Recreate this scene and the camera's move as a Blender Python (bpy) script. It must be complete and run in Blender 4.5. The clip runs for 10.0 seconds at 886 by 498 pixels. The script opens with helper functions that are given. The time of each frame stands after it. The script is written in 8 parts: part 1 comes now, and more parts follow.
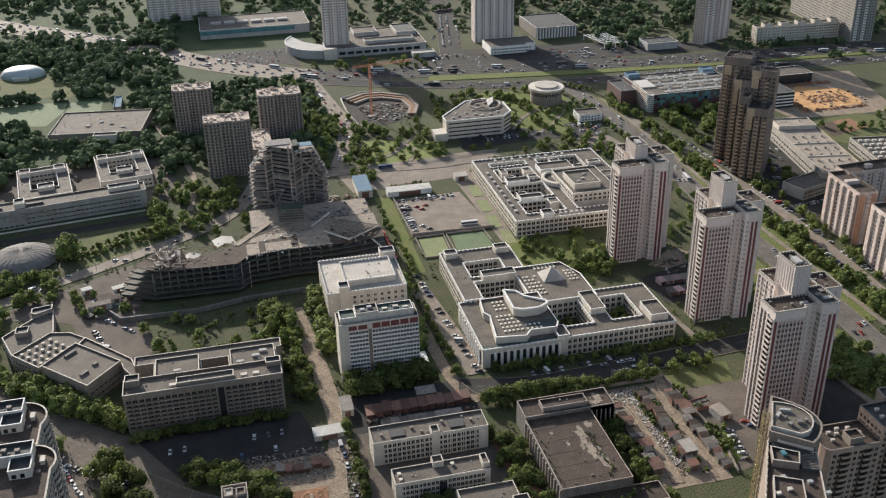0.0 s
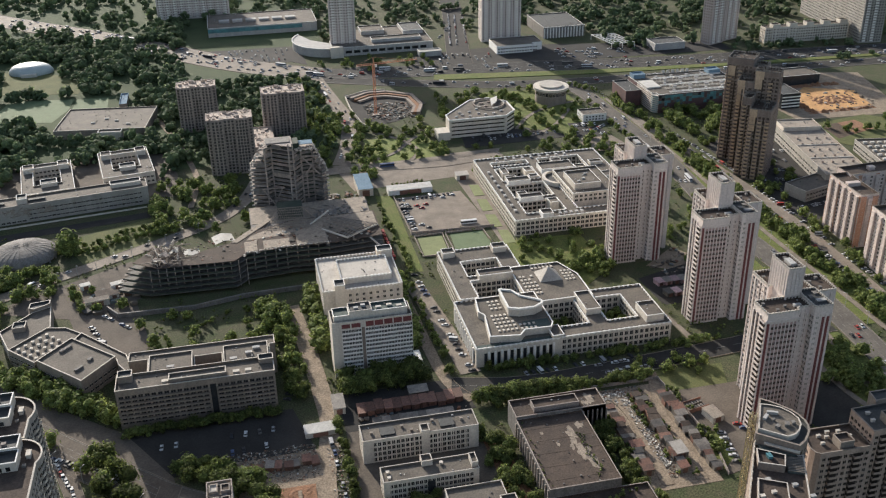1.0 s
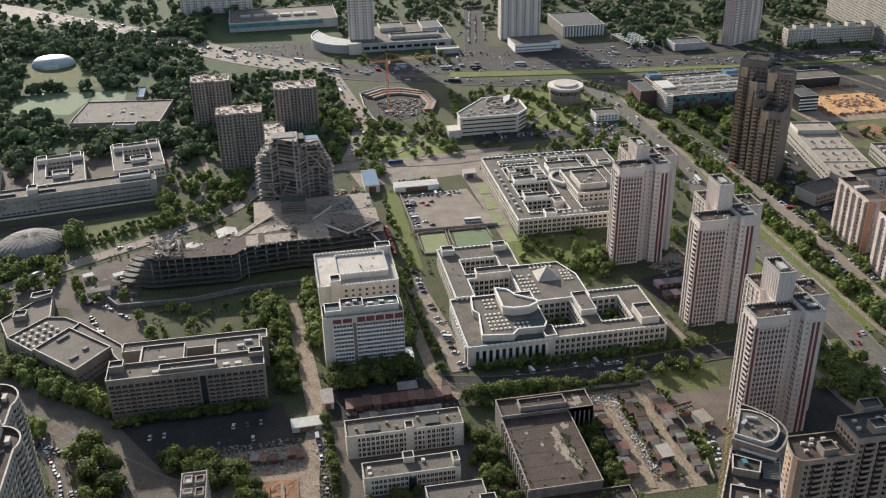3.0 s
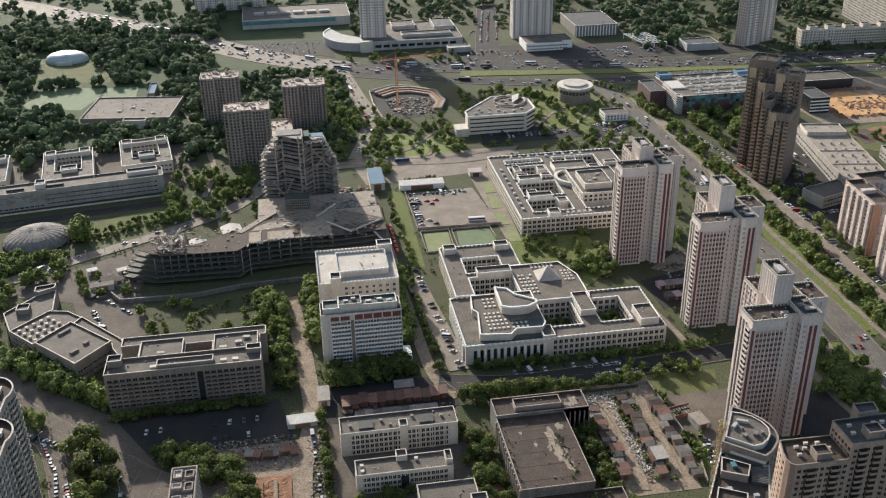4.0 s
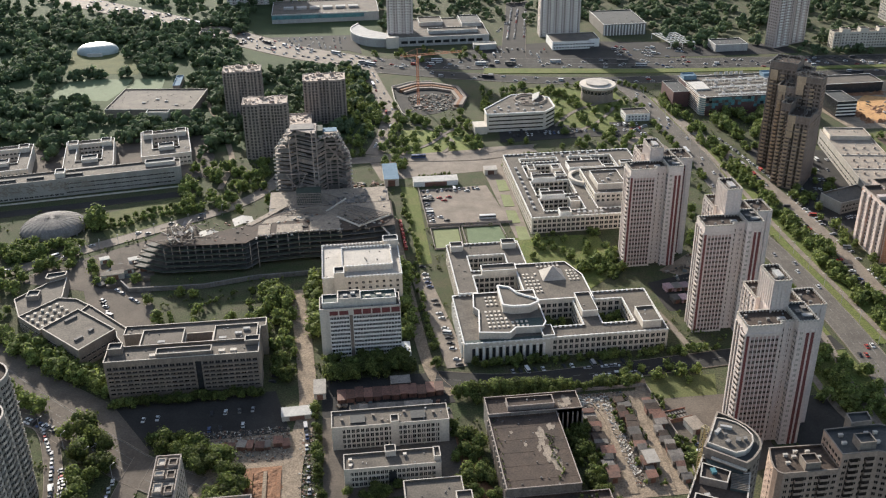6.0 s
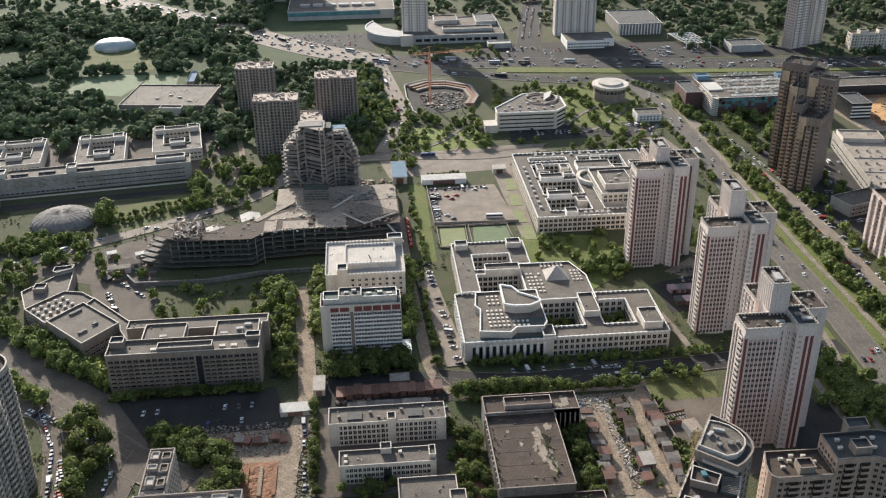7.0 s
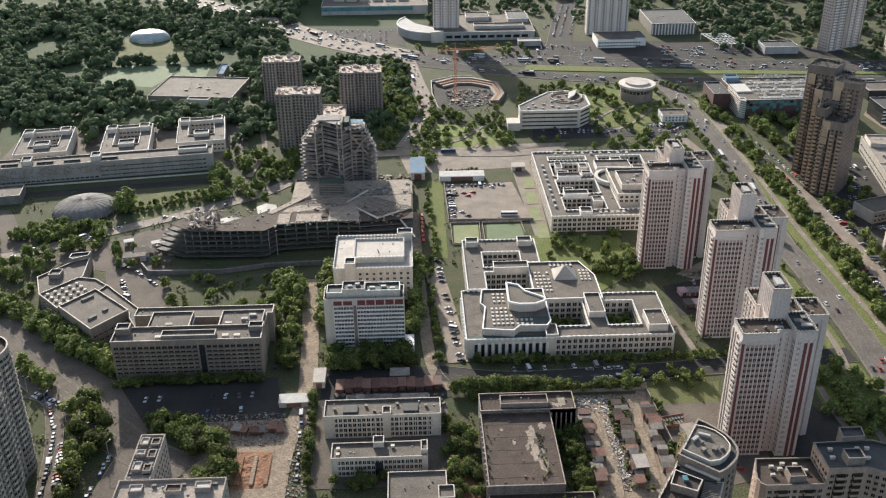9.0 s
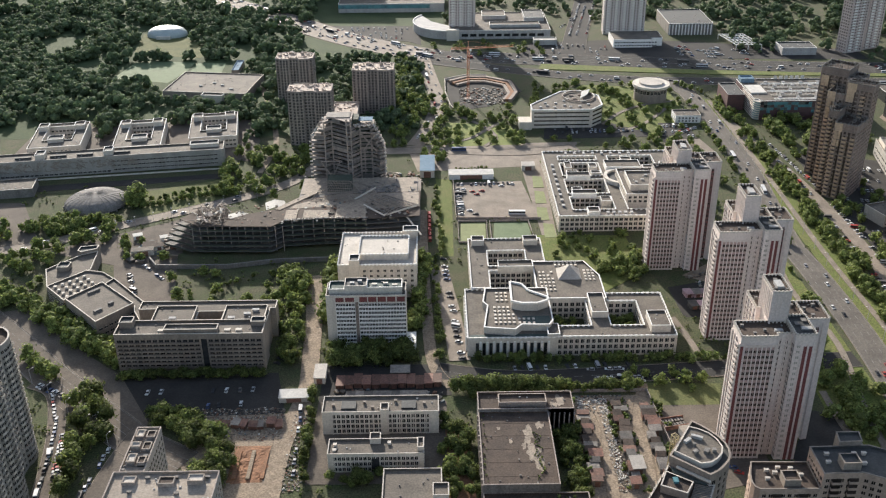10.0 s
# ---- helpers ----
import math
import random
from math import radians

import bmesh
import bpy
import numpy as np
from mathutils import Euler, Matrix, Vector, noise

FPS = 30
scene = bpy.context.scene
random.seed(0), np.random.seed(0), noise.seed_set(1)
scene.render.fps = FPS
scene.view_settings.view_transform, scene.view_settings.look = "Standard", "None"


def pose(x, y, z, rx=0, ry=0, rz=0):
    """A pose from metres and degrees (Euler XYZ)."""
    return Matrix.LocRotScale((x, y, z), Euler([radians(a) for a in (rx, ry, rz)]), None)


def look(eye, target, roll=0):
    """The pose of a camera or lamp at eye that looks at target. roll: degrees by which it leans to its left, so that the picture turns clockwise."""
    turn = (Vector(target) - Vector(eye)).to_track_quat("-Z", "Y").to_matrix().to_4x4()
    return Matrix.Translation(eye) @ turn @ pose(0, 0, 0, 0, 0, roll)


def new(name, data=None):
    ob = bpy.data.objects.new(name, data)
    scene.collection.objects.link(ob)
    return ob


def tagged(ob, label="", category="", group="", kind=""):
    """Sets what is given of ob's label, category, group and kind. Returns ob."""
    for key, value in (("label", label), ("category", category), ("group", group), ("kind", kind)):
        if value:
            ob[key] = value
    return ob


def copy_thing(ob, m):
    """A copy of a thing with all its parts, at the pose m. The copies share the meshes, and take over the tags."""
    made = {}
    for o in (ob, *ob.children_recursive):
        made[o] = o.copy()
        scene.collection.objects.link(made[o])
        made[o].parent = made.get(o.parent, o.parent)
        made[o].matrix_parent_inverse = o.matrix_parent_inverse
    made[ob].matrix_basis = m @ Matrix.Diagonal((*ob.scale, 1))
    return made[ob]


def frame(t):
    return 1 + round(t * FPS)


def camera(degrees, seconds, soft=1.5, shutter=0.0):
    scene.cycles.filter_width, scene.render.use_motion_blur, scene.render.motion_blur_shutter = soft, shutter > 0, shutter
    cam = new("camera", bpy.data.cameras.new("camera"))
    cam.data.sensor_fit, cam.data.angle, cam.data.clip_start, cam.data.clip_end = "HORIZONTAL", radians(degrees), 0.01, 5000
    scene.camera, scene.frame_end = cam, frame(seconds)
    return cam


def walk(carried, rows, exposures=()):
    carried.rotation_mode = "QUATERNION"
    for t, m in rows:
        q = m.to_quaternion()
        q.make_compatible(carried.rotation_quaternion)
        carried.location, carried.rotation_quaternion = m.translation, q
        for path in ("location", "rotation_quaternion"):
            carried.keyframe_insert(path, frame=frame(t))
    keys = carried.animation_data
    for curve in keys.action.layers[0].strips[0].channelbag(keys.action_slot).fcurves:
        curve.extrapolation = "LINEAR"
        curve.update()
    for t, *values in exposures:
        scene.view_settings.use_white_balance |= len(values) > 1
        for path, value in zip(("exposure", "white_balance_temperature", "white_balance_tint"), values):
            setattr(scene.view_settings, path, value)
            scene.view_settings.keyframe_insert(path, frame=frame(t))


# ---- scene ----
cam = camera(48.6, 10.0, soft=1.2)
PATH = [
    (0.0, (1.84, -0.32, 301.37), (104.36, 433.78, 75.44), -1.11),
    (0.5, (7.18, -1.47, 301.05), (106.19, 433.40, 75.04), -1.09),
    (1.0, (12.52, -2.58, 300.77), (107.80, 433.08, 74.65), -1.06),
    (1.5, (17.85, -3.64, 300.53), (109.20, 432.78, 74.28), -1.04),
    (2.0, (23.19, -4.66, 300.33), (110.39, 432.53, 73.91), -1.01),
    (2.5, (28.52, -5.63, 300.17), (111.40, 432.29, 73.55), -0.99),
    (3.0, (33.86, -6.56, 300.03), (112.23, 432.08, 73.20), -0.96),
    (3.5, (39.20, -7.45, 299.93), (112.90, 431.88, 72.86), -0.93),
    (4.0, (44.54, -8.29, 299.84), (113.41, 431.69, 72.51), -0.90),
    (4.5, (49.88, -9.09, 299.77), (113.78, 431.50, 72.17), -0.87),
    (5.0, (55.22, -9.84, 299.71), (114.02, 431.31, 71.83), -0.84),
    (5.5, (60.57, -10.55, 299.66), (114.15, 431.11, 71.49), -0.80),
    (6.0, (65.92, -11.21, 299.62), (114.18, 430.91, 71.15), -0.77),
    (6.5, (71.27, -11.83, 299.58), (114.11, 430.69, 70.80), -0.74),
    (7.0, (76.62, -12.40, 299.53), (113.97, 430.46, 70.44), -0.70),
    (7.5, (81.98, -12.92, 299.47), (113.76, 430.21, 70.08), -0.67),
    (8.0, (87.34, -13.40, 299.40), (113.50, 429.94, 69.70), -0.63),
    (8.5, (92.71, -13.84, 299.31), (113.19, 429.66, 69.32), -0.60),
    (9.0, (98.08, -14.22, 299.20), (112.86, 429.35, 68.92), -0.56),
    (9.5, (103.45, -14.56, 299.07), (112.52, 429.02, 68.51), -0.53),
    (10.0, (108.83, -14.85, 298.90), (112.17, 428.67, 68.08), -0.49),
]
walk(cam, [(t, look(eye, target, roll)) for t, eye, target, roll in PATH], exposures=((0, 0.50, 6400, 10), (10, 0.81, 6400, 10)))

# ---- world, sun and exposure ----
SUN_AZ, SUN_EL = math.atan2(-0.27, 0.96), radians(20.5)
world = bpy.data.worlds.new("sky")
scene.world = world
world.use_nodes = True
wn = world.node_tree
sky = wn.nodes.new("ShaderNodeTexSky")
sky.sky_type = "NISHITA"
sky.sun_disc = False
sky.sun_elevation, sky.sun_rotation = SUN_EL, SUN_AZ
sky.air_density, sky.dust_density, sky.ozone_density = 1.0, 1.6, 1.0
haze = wn.nodes.new("ShaderNodeHueSaturation")
haze.inputs["Saturation"].default_value = 0.82
wn.links.new(sky.outputs[0], haze.inputs["Color"])
wn.links.new(haze.outputs[0], wn.nodes["Background"].inputs[0])
wn.nodes["Background"].inputs[1].default_value = 0.125
sun = new("sun", bpy.data.lights.new("sun", "SUN"))
sun.data.energy, sun.data.angle, sun.data.color = 5.0, radians(1.0), (1.0, 0.925, 0.82)
sun_from = Vector((math.sin(SUN_AZ) * math.cos(SUN_EL), math.cos(SUN_AZ) * math.cos(SUN_EL), math.sin(SUN_EL)))
sun.matrix_world = look(sun_from * 2000, (0, 0, 0))


# ---- materials ----
def mat(name, col, col2=None, rough=0.85, size=6.0, fine=0.35, bump=0.3, vary=0.0, island=0.0, metal=0.0, translucent=0.0, streak=False, spec=0.5):
    """Two scales of mottling between col and col2 at real size, fine grain and bump; vary: brightness by object, island: by mesh island."""
    m = bpy.data.materials.new(name)
    m.use_nodes = True
    n, l = m.node_tree.nodes, m.node_tree.links
    b = n["Principled BSDF"]
    col2 = col2 or tuple(c * 0.72 for c in col)
    geo = n.new("ShaderNodeNewGeometry")
    where = geo.outputs["Position"]
    if streak:
        mp = n.new("ShaderNodeMapping")
        mp.inputs["Scale"].default_value = (1, 1, 0.12)
        l.new(where, mp.inputs[0])
        where = mp.outputs[0]
    big = n.new("ShaderNodeTexNoise")
    big.inputs["Scale"].default_value, big.inputs["Detail"].default_value = 1 / size, 5
    big.inputs["Roughness"].default_value = 0.65
    l.new(where, big.inputs["Vector"])
    ramp = n.new("ShaderNodeMapRange")
    ramp.inputs[1].default_value, ramp.inputs[2].default_value = 0.32, 0.68
    l.new(big.outputs[0], ramp.inputs[0])
    mix = n.new("ShaderNodeMix")
    mix.data_type = "RGBA"
    mix.inputs["A"].default_value, mix.inputs["B"].default_value = (*col, 1), (*col2, 1)
    l.new(ramp.outputs[0], mix.inputs["Factor"])
    grain = n.new("ShaderNodeTexNoise")
    grain.inputs["Scale"].default_value, grain.inputs["Detail"].default_value = 1.1, 4
    l.new(geo.outputs["Position"], grain.inputs["Vector"])
    val = n.new("ShaderNodeMapRange")
    val.inputs[1].default_value, val.inputs[2].default_value = 0.3, 0.7
    val.inputs[3].default_value, val.inputs[4].default_value = 1 - fine, 1 + fine
    l.new(grain.outputs[0], val.inputs[0])
    bright = val.outputs[0]
    for amount, node, socket in ((vary, "ShaderNodeObjectInfo", "Random"), (island, "ShaderNodeNewGeometry", "Random Per Island")):
        if amount:
            src = n.new(node)
            r = n.new("ShaderNodeMapRange")
            r.inputs[3].default_value, r.inputs[4].default_value = 1 - amount, 1 + amount
            l.new(src.outputs[socket], r.inputs[0])
            mul = n.new("ShaderNodeMath")
            mul.operation = "MULTIPLY"
            l.new(bright, mul.inputs[0])
            l.new(r.outputs[0], mul.inputs[1])
            bright = mul.outputs[0]
    hsv = n.new("ShaderNodeHueSaturation")
    l.new(mix.outputs["Result"], hsv.inputs["Color"])
    l.new(bright, hsv.inputs["Value"])
    l.new(hsv.outputs[0], b.inputs["Base Color"])
    b.inputs["Roughness"].default_value, b.inputs["Metallic"].default_value = rough, metal
    b.inputs["Specular IOR Level"].default_value = spec
    if bump:
        bn = n.new("ShaderNodeBump")
        bn.inputs["Strength"].default_value, bn.inputs["Distance"].default_value = bump, 0.3
        l.new(grain.outputs[0], bn.inputs["Height"])
        l.new(bn.outputs[0], b.inputs["Normal"])
    if translucent:
        tr = n.new("ShaderNodeBsdfTranslucent")
        l.new(hsv.outputs[0], tr.inputs[0])
        mx = n.new("ShaderNodeMixShader")
        mx.inputs[0].default_value = translucent
        l.new(b.outputs[0], mx.inputs[1])
        l.new(tr.outputs[0], mx.inputs[2])
        l.new(mx.outputs[0], n["Material Output"].inputs[0])
    return m


GROUND = mat("mixed_ground", (0.05, 0.068, 0.025), (0.085, 0.078, 0.045), size=12, fine=0.6, rough=0.95, spec=0.25)
GRASS = mat("grass", (0.1, 0.135, 0.03), (0.145, 0.145, 0.05), size=11, fine=0.45, rough=0.95, spec=0.25)
# brighter copy of the grass, with sun and haze put into its colour
SUNGRASS = mat("sunlit_hazed_grass", (0.15, 0.19, 0.05), (0.2, 0.21, 0.075), size=13, fine=0.4, rough=0.95, spec=0.25)
DRYGRASS = mat("dry_grass", (0.13, 0.13, 0.05), (0.085, 0.1, 0.038), size=12, fine=0.3, rough=0.95, spec=0.25)
ASPHALT = mat("asphalt", (0.15, 0.124, 0.1), (0.092, 0.077, 0.063), size=16, fine=0.2, rough=0.92, bump=0.1, spec=0.25)
AVENUE = mat("worn_avenue", (0.15, 0.132, 0.113), (0.1, 0.089, 0.077), size=14, fine=0.2, rough=0.92, bump=0.1, spec=0.25)
# dark road surface; near black also paints shade onto yards and lots
DARKSHADEASPHALT = mat("dark_shaded_asphalt", (0.05, 0.046, 0.042), (0.03, 0.028, 0.026), size=16, fine=0.2, rough=0.92, bump=0.1, spec=0.25)
PAVING = mat("dusty_paving", (0.27, 0.225, 0.18), (0.17, 0.14, 0.112), size=12, fine=0.2, rough=0.85, bump=0.1, spec=0.25)
DIRT = mat("bare_dirt", (0.31, 0.245, 0.18), (0.19, 0.15, 0.11), size=7, fine=0.35, rough=0.95, spec=0.25)
DIRTDARK = mat("dark_earth", (0.12, 0.085, 0.062), (0.08, 0.058, 0.043), size=7, fine=0.35, rough=0.95, spec=0.25)
REDDIRT = mat("red_soil", (0.27, 0.135, 0.072), (0.18, 0.092, 0.05), size=5, fine=0.35, rough=0.95)
SAND = mat("orange_sand", (0.58, 0.33, 0.13), (0.42, 0.22, 0.09), size=9, fine=0.3, rough=0.95)
UNDER = mat("undergrowth", (0.064, 0.088, 0.036), (0.042, 0.062, 0.027), size=22, fine=0.4, rough=0.95, spec=0.25)
TURF = mat("pale_turf", (0.21, 0.23, 0.1), (0.16, 0.185, 0.075), size=6, fine=0.15, rough=0.9)
TURF_B = mat("green_turf", (0.13, 0.175, 0.085), (0.1, 0.14, 0.065), size=6, fine=0.15, rough=0.9)
WHITE = mat("white_paint", (0.78, 0.76, 0.72), (0.66, 0.64, 0.6), size=5, fine=0.12, streak=True, bump=0.1)
CREAM = mat("cream_stone", (0.6, 0.545, 0.47), (0.46, 0.415, 0.355), size=6, fine=0.15, streak=True, bump=0.1)
CREAMDARK = mat("weathered_panel", (0.27, 0.225, 0.185), (0.185, 0.155, 0.13), size=5, fine=0.2, streak=True, bump=0.1)
PINK = mat("pinkish_panel", (0.56, 0.47, 0.43), (0.44, 0.37, 0.335), size=7, fine=0.12, streak=True, bump=0.1)
TOWERWHITE = mat("tower_panel", (0.63, 0.555, 0.515), (0.51, 0.445, 0.41), size=7, fine=0.14, streak=True, bump=0.1)
BEIGE = mat("beige_panel", (0.42, 0.31, 0.245), (0.3, 0.222, 0.178), size=6, fine=0.2, streak=True, bump=0.1)
STRIP = mat("rosy_panel", (0.42, 0.31, 0.29), (0.33, 0.24, 0.22), size=5, fine=0.2, streak=True, bump=0.1)
EDGE = mat("weathered_coping", (0.52, 0.47, 0.41), (0.38, 0.345, 0.3), size=4, fine=0.2, bump=0.1)
GREY = mat("grey_panel", (0.4, 0.39, 0.37), (0.3, 0.29, 0.28), size=6, fine=0.2, streak=True, bump=0.1)
CONCRETE = mat("raw_concrete", (0.34, 0.285, 0.245), (0.22, 0.185, 0.165), size=4, fine=0.3, streak=True)
DARKCON = mat("sooty_concrete", (0.2, 0.185, 0.17), (0.12, 0.11, 0.1), size=4, fine=0.3, streak=True)
SLABDARK = mat("darker_concrete", (0.15, 0.142, 0.13), (0.085, 0.082, 0.076), size=4, fine=0.3, streak=True)
MAROON = mat("maroon_panel", (0.18, 0.05, 0.048), (0.125, 0.042, 0.04), size=5, fine=0.2, streak=True, bump=0.1)
BRICK = mat("brown_brick", (0.24, 0.185, 0.155), (0.155, 0.118, 0.1), size=4, fine=0.25, streak=True)
YELLOWBRICK = mat("yellow_brick", (0.5, 0.37, 0.25), (0.38, 0.28, 0.19), size=4, fine=0.2, streak=True)
ORANGE = mat("orange_brick", (0.43, 0.24, 0.16), (0.33, 0.185, 0.125), size=5, fine=0.2, streak=True)
ROOF = mat("bitumen_roof", (0.16, 0.137, 0.112), (0.095, 0.083, 0.07), size=9, fine=0.25, rough=0.85, spec=0.25)
ROOFBROWN = mat("brown_roof", (0.095, 0.07, 0.055), (0.055, 0.043, 0.036), size=8, fine=0.3, rough=0.9, spec=0.25)
BROWNWALL = mat("brown_render", (0.27, 0.215, 0.175), (0.19, 0.15, 0.125), size=6, fine=0.2, streak=True, bump=0.1)
# wall tone lowered so that shade on the faces is in the colour
SHADEWALL = mat("shaded_render", (0.33, 0.31, 0.28), (0.24, 0.225, 0.2), size=6, fine=0.15, streak=True, bump=0.1)
ROOFBEIGE = mat("beige_roof", (0.36, 0.31, 0.255), (0.24, 0.205, 0.17), size=9, fine=0.2, rough=0.9, spec=0.25)
ROOFDARK = mat("dark_roof", (0.06, 0.062, 0.06), (0.038, 0.04, 0.04), size=8, fine=0.25, rough=0.8)
ROOFGREEN = mat("green_roofing", (0.05, 0.075, 0.066), (0.035, 0.055, 0.05), size=6, fine=0.25, rough=0.8)
ROOFPALE = mat("pale_roof", (0.47, 0.425, 0.37), (0.33, 0.3, 0.262), size=9, fine=0.15, rough=0.8)
RUST = mat("rusty_sheet", (0.2, 0.095, 0.065), (0.13, 0.07, 0.052), size=3, fine=0.3, vary=0.4, rough=0.8)
SHEET = mat("grey_sheet", (0.19, 0.165, 0.14), (0.1, 0.088, 0.075), size=3, fine=0.25, vary=0.5, rough=0.6)
STALL = mat("pink_sheet", (0.5, 0.33, 0.33), (0.36, 0.24, 0.25), size=3, fine=0.2, vary=0.4, rough=0.6)
BLUE = mat("blue_sheet", (0.17, 0.25, 0.32), (0.13, 0.2, 0.26), size=4, fine=0.15, rough=0.9, spec=0.2)
MARK = mat("worn_road_paint", (0.24, 0.23, 0.21), (0.12, 0.115, 0.105), size=4, fine=0.4)
# broken concrete made lighter, with the sun on the tops in its colour
SUNRUBBLE = mat("sunlit_broken_concrete", (0.46, 0.37, 0.3), (0.3, 0.24, 0.195), size=2.5, fine=0.4)
TORN = mat("torn_roofing", (0.3, 0.245, 0.19), (0.18, 0.145, 0.11), size=3, fine=0.3)
WHITESHEET = mat("white_sheet", (0.6, 0.57, 0.52), (0.46, 0.44, 0.4), size=4, fine=0.12, rough=0.85, spec=0.25)
ATRIUM = mat("dirty_atrium_glass", (0.05, 0.075, 0.075), (0.12, 0.12, 0.11), size=3, fine=0.3, rough=0.3)
PALEBLUE = mat("pale_blue_skin", (0.46, 0.5, 0.48), (0.36, 0.41, 0.41), size=8, fine=0.1, rough=0.5)
TEAL = mat("teal_glass_panel", (0.1, 0.26, 0.28), (0.05, 0.12, 0.14), size=6, fine=0.2, rough=0.3)
REDWALL = mat("dark_red_wall", (0.115, 0.058, 0.055), (0.078, 0.044, 0.044), size=6, fine=0.2, rough=0.7)
STEEL = mat("painted_steel", (0.55, 0.45, 0.25), (0.42, 0.34, 0.2), size=2, fine=0.2, rough=0.6)
CRANERED = mat("red_lead_steel", (0.5, 0.2, 0.1), (0.4, 0.17, 0.09), size=2, fine=0.2, rough=0.6)
BARK = mat("bark", (0.12, 0.09, 0.06), (0.07, 0.055, 0.04), size=1, fine=0.3)
LEAF = mat("broad_leaves", (0.155, 0.178, 0.05), (0.085, 0.118, 0.036), size=4, fine=0.6, vary=0.4, island=0.4, rough=0.8, translucent=0.42, bump=0.6, spec=0.25)
# leaf colour raised and blued to stand for haze over far woods
LEAFHAZE = mat("hazed_leaves", (0.155, 0.2, 0.1), (0.1, 0.145, 0.075), size=9, fine=0.4, island=0.35, rough=0.8, translucent=0.5, bump=0.6, spec=0.25)
PALESCRAP = mat("pale_scrap", (0.55, 0.52, 0.47), (0.3, 0.28, 0.25), size=1, fine=0.4, island=0.5)
TYRE = mat("tyre_rubber", (0.02, 0.02, 0.02), size=1, fine=0.1)
JUNK = bpy.data.materials.new("mixed_scrap")
JUNK.use_nodes = True
jn, jl = JUNK.node_tree.nodes, JUNK.node_tree.links
pick, ramp = jn.new("ShaderNodeNewGeometry"), jn.new("ShaderNodeValToRGB")
ramp.color_ramp.interpolation = "CONSTANT"
for i, (p, c) in enumerate(((0.0, (0.1, 0.08, 0.06)), (0.25, (0.2, 0.16, 0.12)), (0.45, (0.16, 0.075, 0.045)), (0.6, (0.3, 0.26, 0.21)), (0.75, (0.06, 0.055, 0.05)), (0.86, (0.5, 0.47, 0.42)), (0.93, (0.13, 0.15, 0.15)))):
    e = ramp.color_ramp.elements[i] if i < 2 else ramp.color_ramp.elements.new(p)
    e.position, e.color = p, (*c, 1)
jl.new(pick.outputs["Random Per Island"], ramp.inputs[0])
jl.new(ramp.outputs[0], jn["Principled BSDF"].inputs["Base Color"])
jn["Principled BSDF"].inputs["Roughness"].default_value = 0.8
GLASS = mat("dark_glass", (0.018, 0.02, 0.022), (0.03, 0.03, 0.032), size=3, fine=0.3, rough=0.15, vary=0.6, bump=0)
CARGLASS = mat("dusty_car_glass", (0.03, 0.032, 0.035), (0.045, 0.045, 0.047), size=3, fine=0.2, rough=0.6, bump=0, spec=0.25)
GLASSWARM = mat("brown_glass", (0.045, 0.035, 0.03), (0.03, 0.024, 0.02), size=3, fine=0.3, rough=0.2, vary=0.6, bump=0)
# real netting colour, which also paints the shade inside the open tower
NETSHADE = mat("netting_and_interior_shade", (0.035, 0.05, 0.035), (0.022, 0.032, 0.022), size=4, fine=0.4, streak=True)
PAINTS = [mat("car_paint", c, c, size=3, fine=0.05, rough=0.6, bump=0, spec=0.3) for c in
          ((0.6, 0.6, 0.59), (0.03, 0.03, 0.035), (0.3, 0.3, 0.31), (0.5, 0.5, 0.5), (0.35, 0.04, 0.03), (0.06, 0.09, 0.18), (0.12, 0.11, 0.1))]


# ---- building blocks ----
def part(name, bm, material, parent, label="", kind=""):
    me = bpy.data.meshes.new(name)
    bm.to_mesh(me)
    bm.free()
    me.materials.append(material)
    ob = new(name, me)
    ob.parent = parent
    return tagged(ob, label, "", "", kind)


def mesh_of(name, verts, faces, materials, index=None):
    me = bpy.data.meshes.new(name)
    me.from_pydata(verts, [], faces)
    for m in materials:
        me.materials.append(m)
    if index is not None:
        me.polygons.foreach_set("material_index", index)
    me.update()
    return me


def thing(name, label, category, x=0, y=0, z=0, turn=0, group="", kind=""):
    ob = new(name)
    ob.empty_display_size = 2
    ob.matrix_basis = pose(x, y, z, 0, 0, turn)
    return tagged(ob, label, category, group, kind)


QUADS = ((0, 3, 2, 1), (4, 5, 6, 7), (0, 1, 5, 4), (1, 2, 6, 5), (2, 3, 7, 6), (3, 0, 4, 7))


def box(bm, x0, y0, z0, x1, y1, z1, m=None):
    vs = [bm.verts.new(p) for p in ((x0, y0, z0), (x1, y0, z0), (x1, y1, z0), (x0, y1, z0), (x0, y0, z1), (x1, y0, z1), (x1, y1, z1), (x0, y1, z1))]
    if m:
        for v in vs:
            v.co = m @ v.co
    for q in QUADS:
        bm.faces.new([vs[i] for i in q])


def boxes(*rows):
    bm = bmesh.new()
    for r in rows:
        box(bm, *r)
    return bm


def beam(bm, a, b, w):
    """A square bar of width w from a to b."""
    a, b = Vector(a), Vector(b)
    m = Matrix.Translation(a) @ (b - a).to_track_quat("Z", "Y").to_matrix().to_4x4()
    box(bm, -w / 2, -w / 2, 0, w / 2, w / 2, (b - a).length, m)


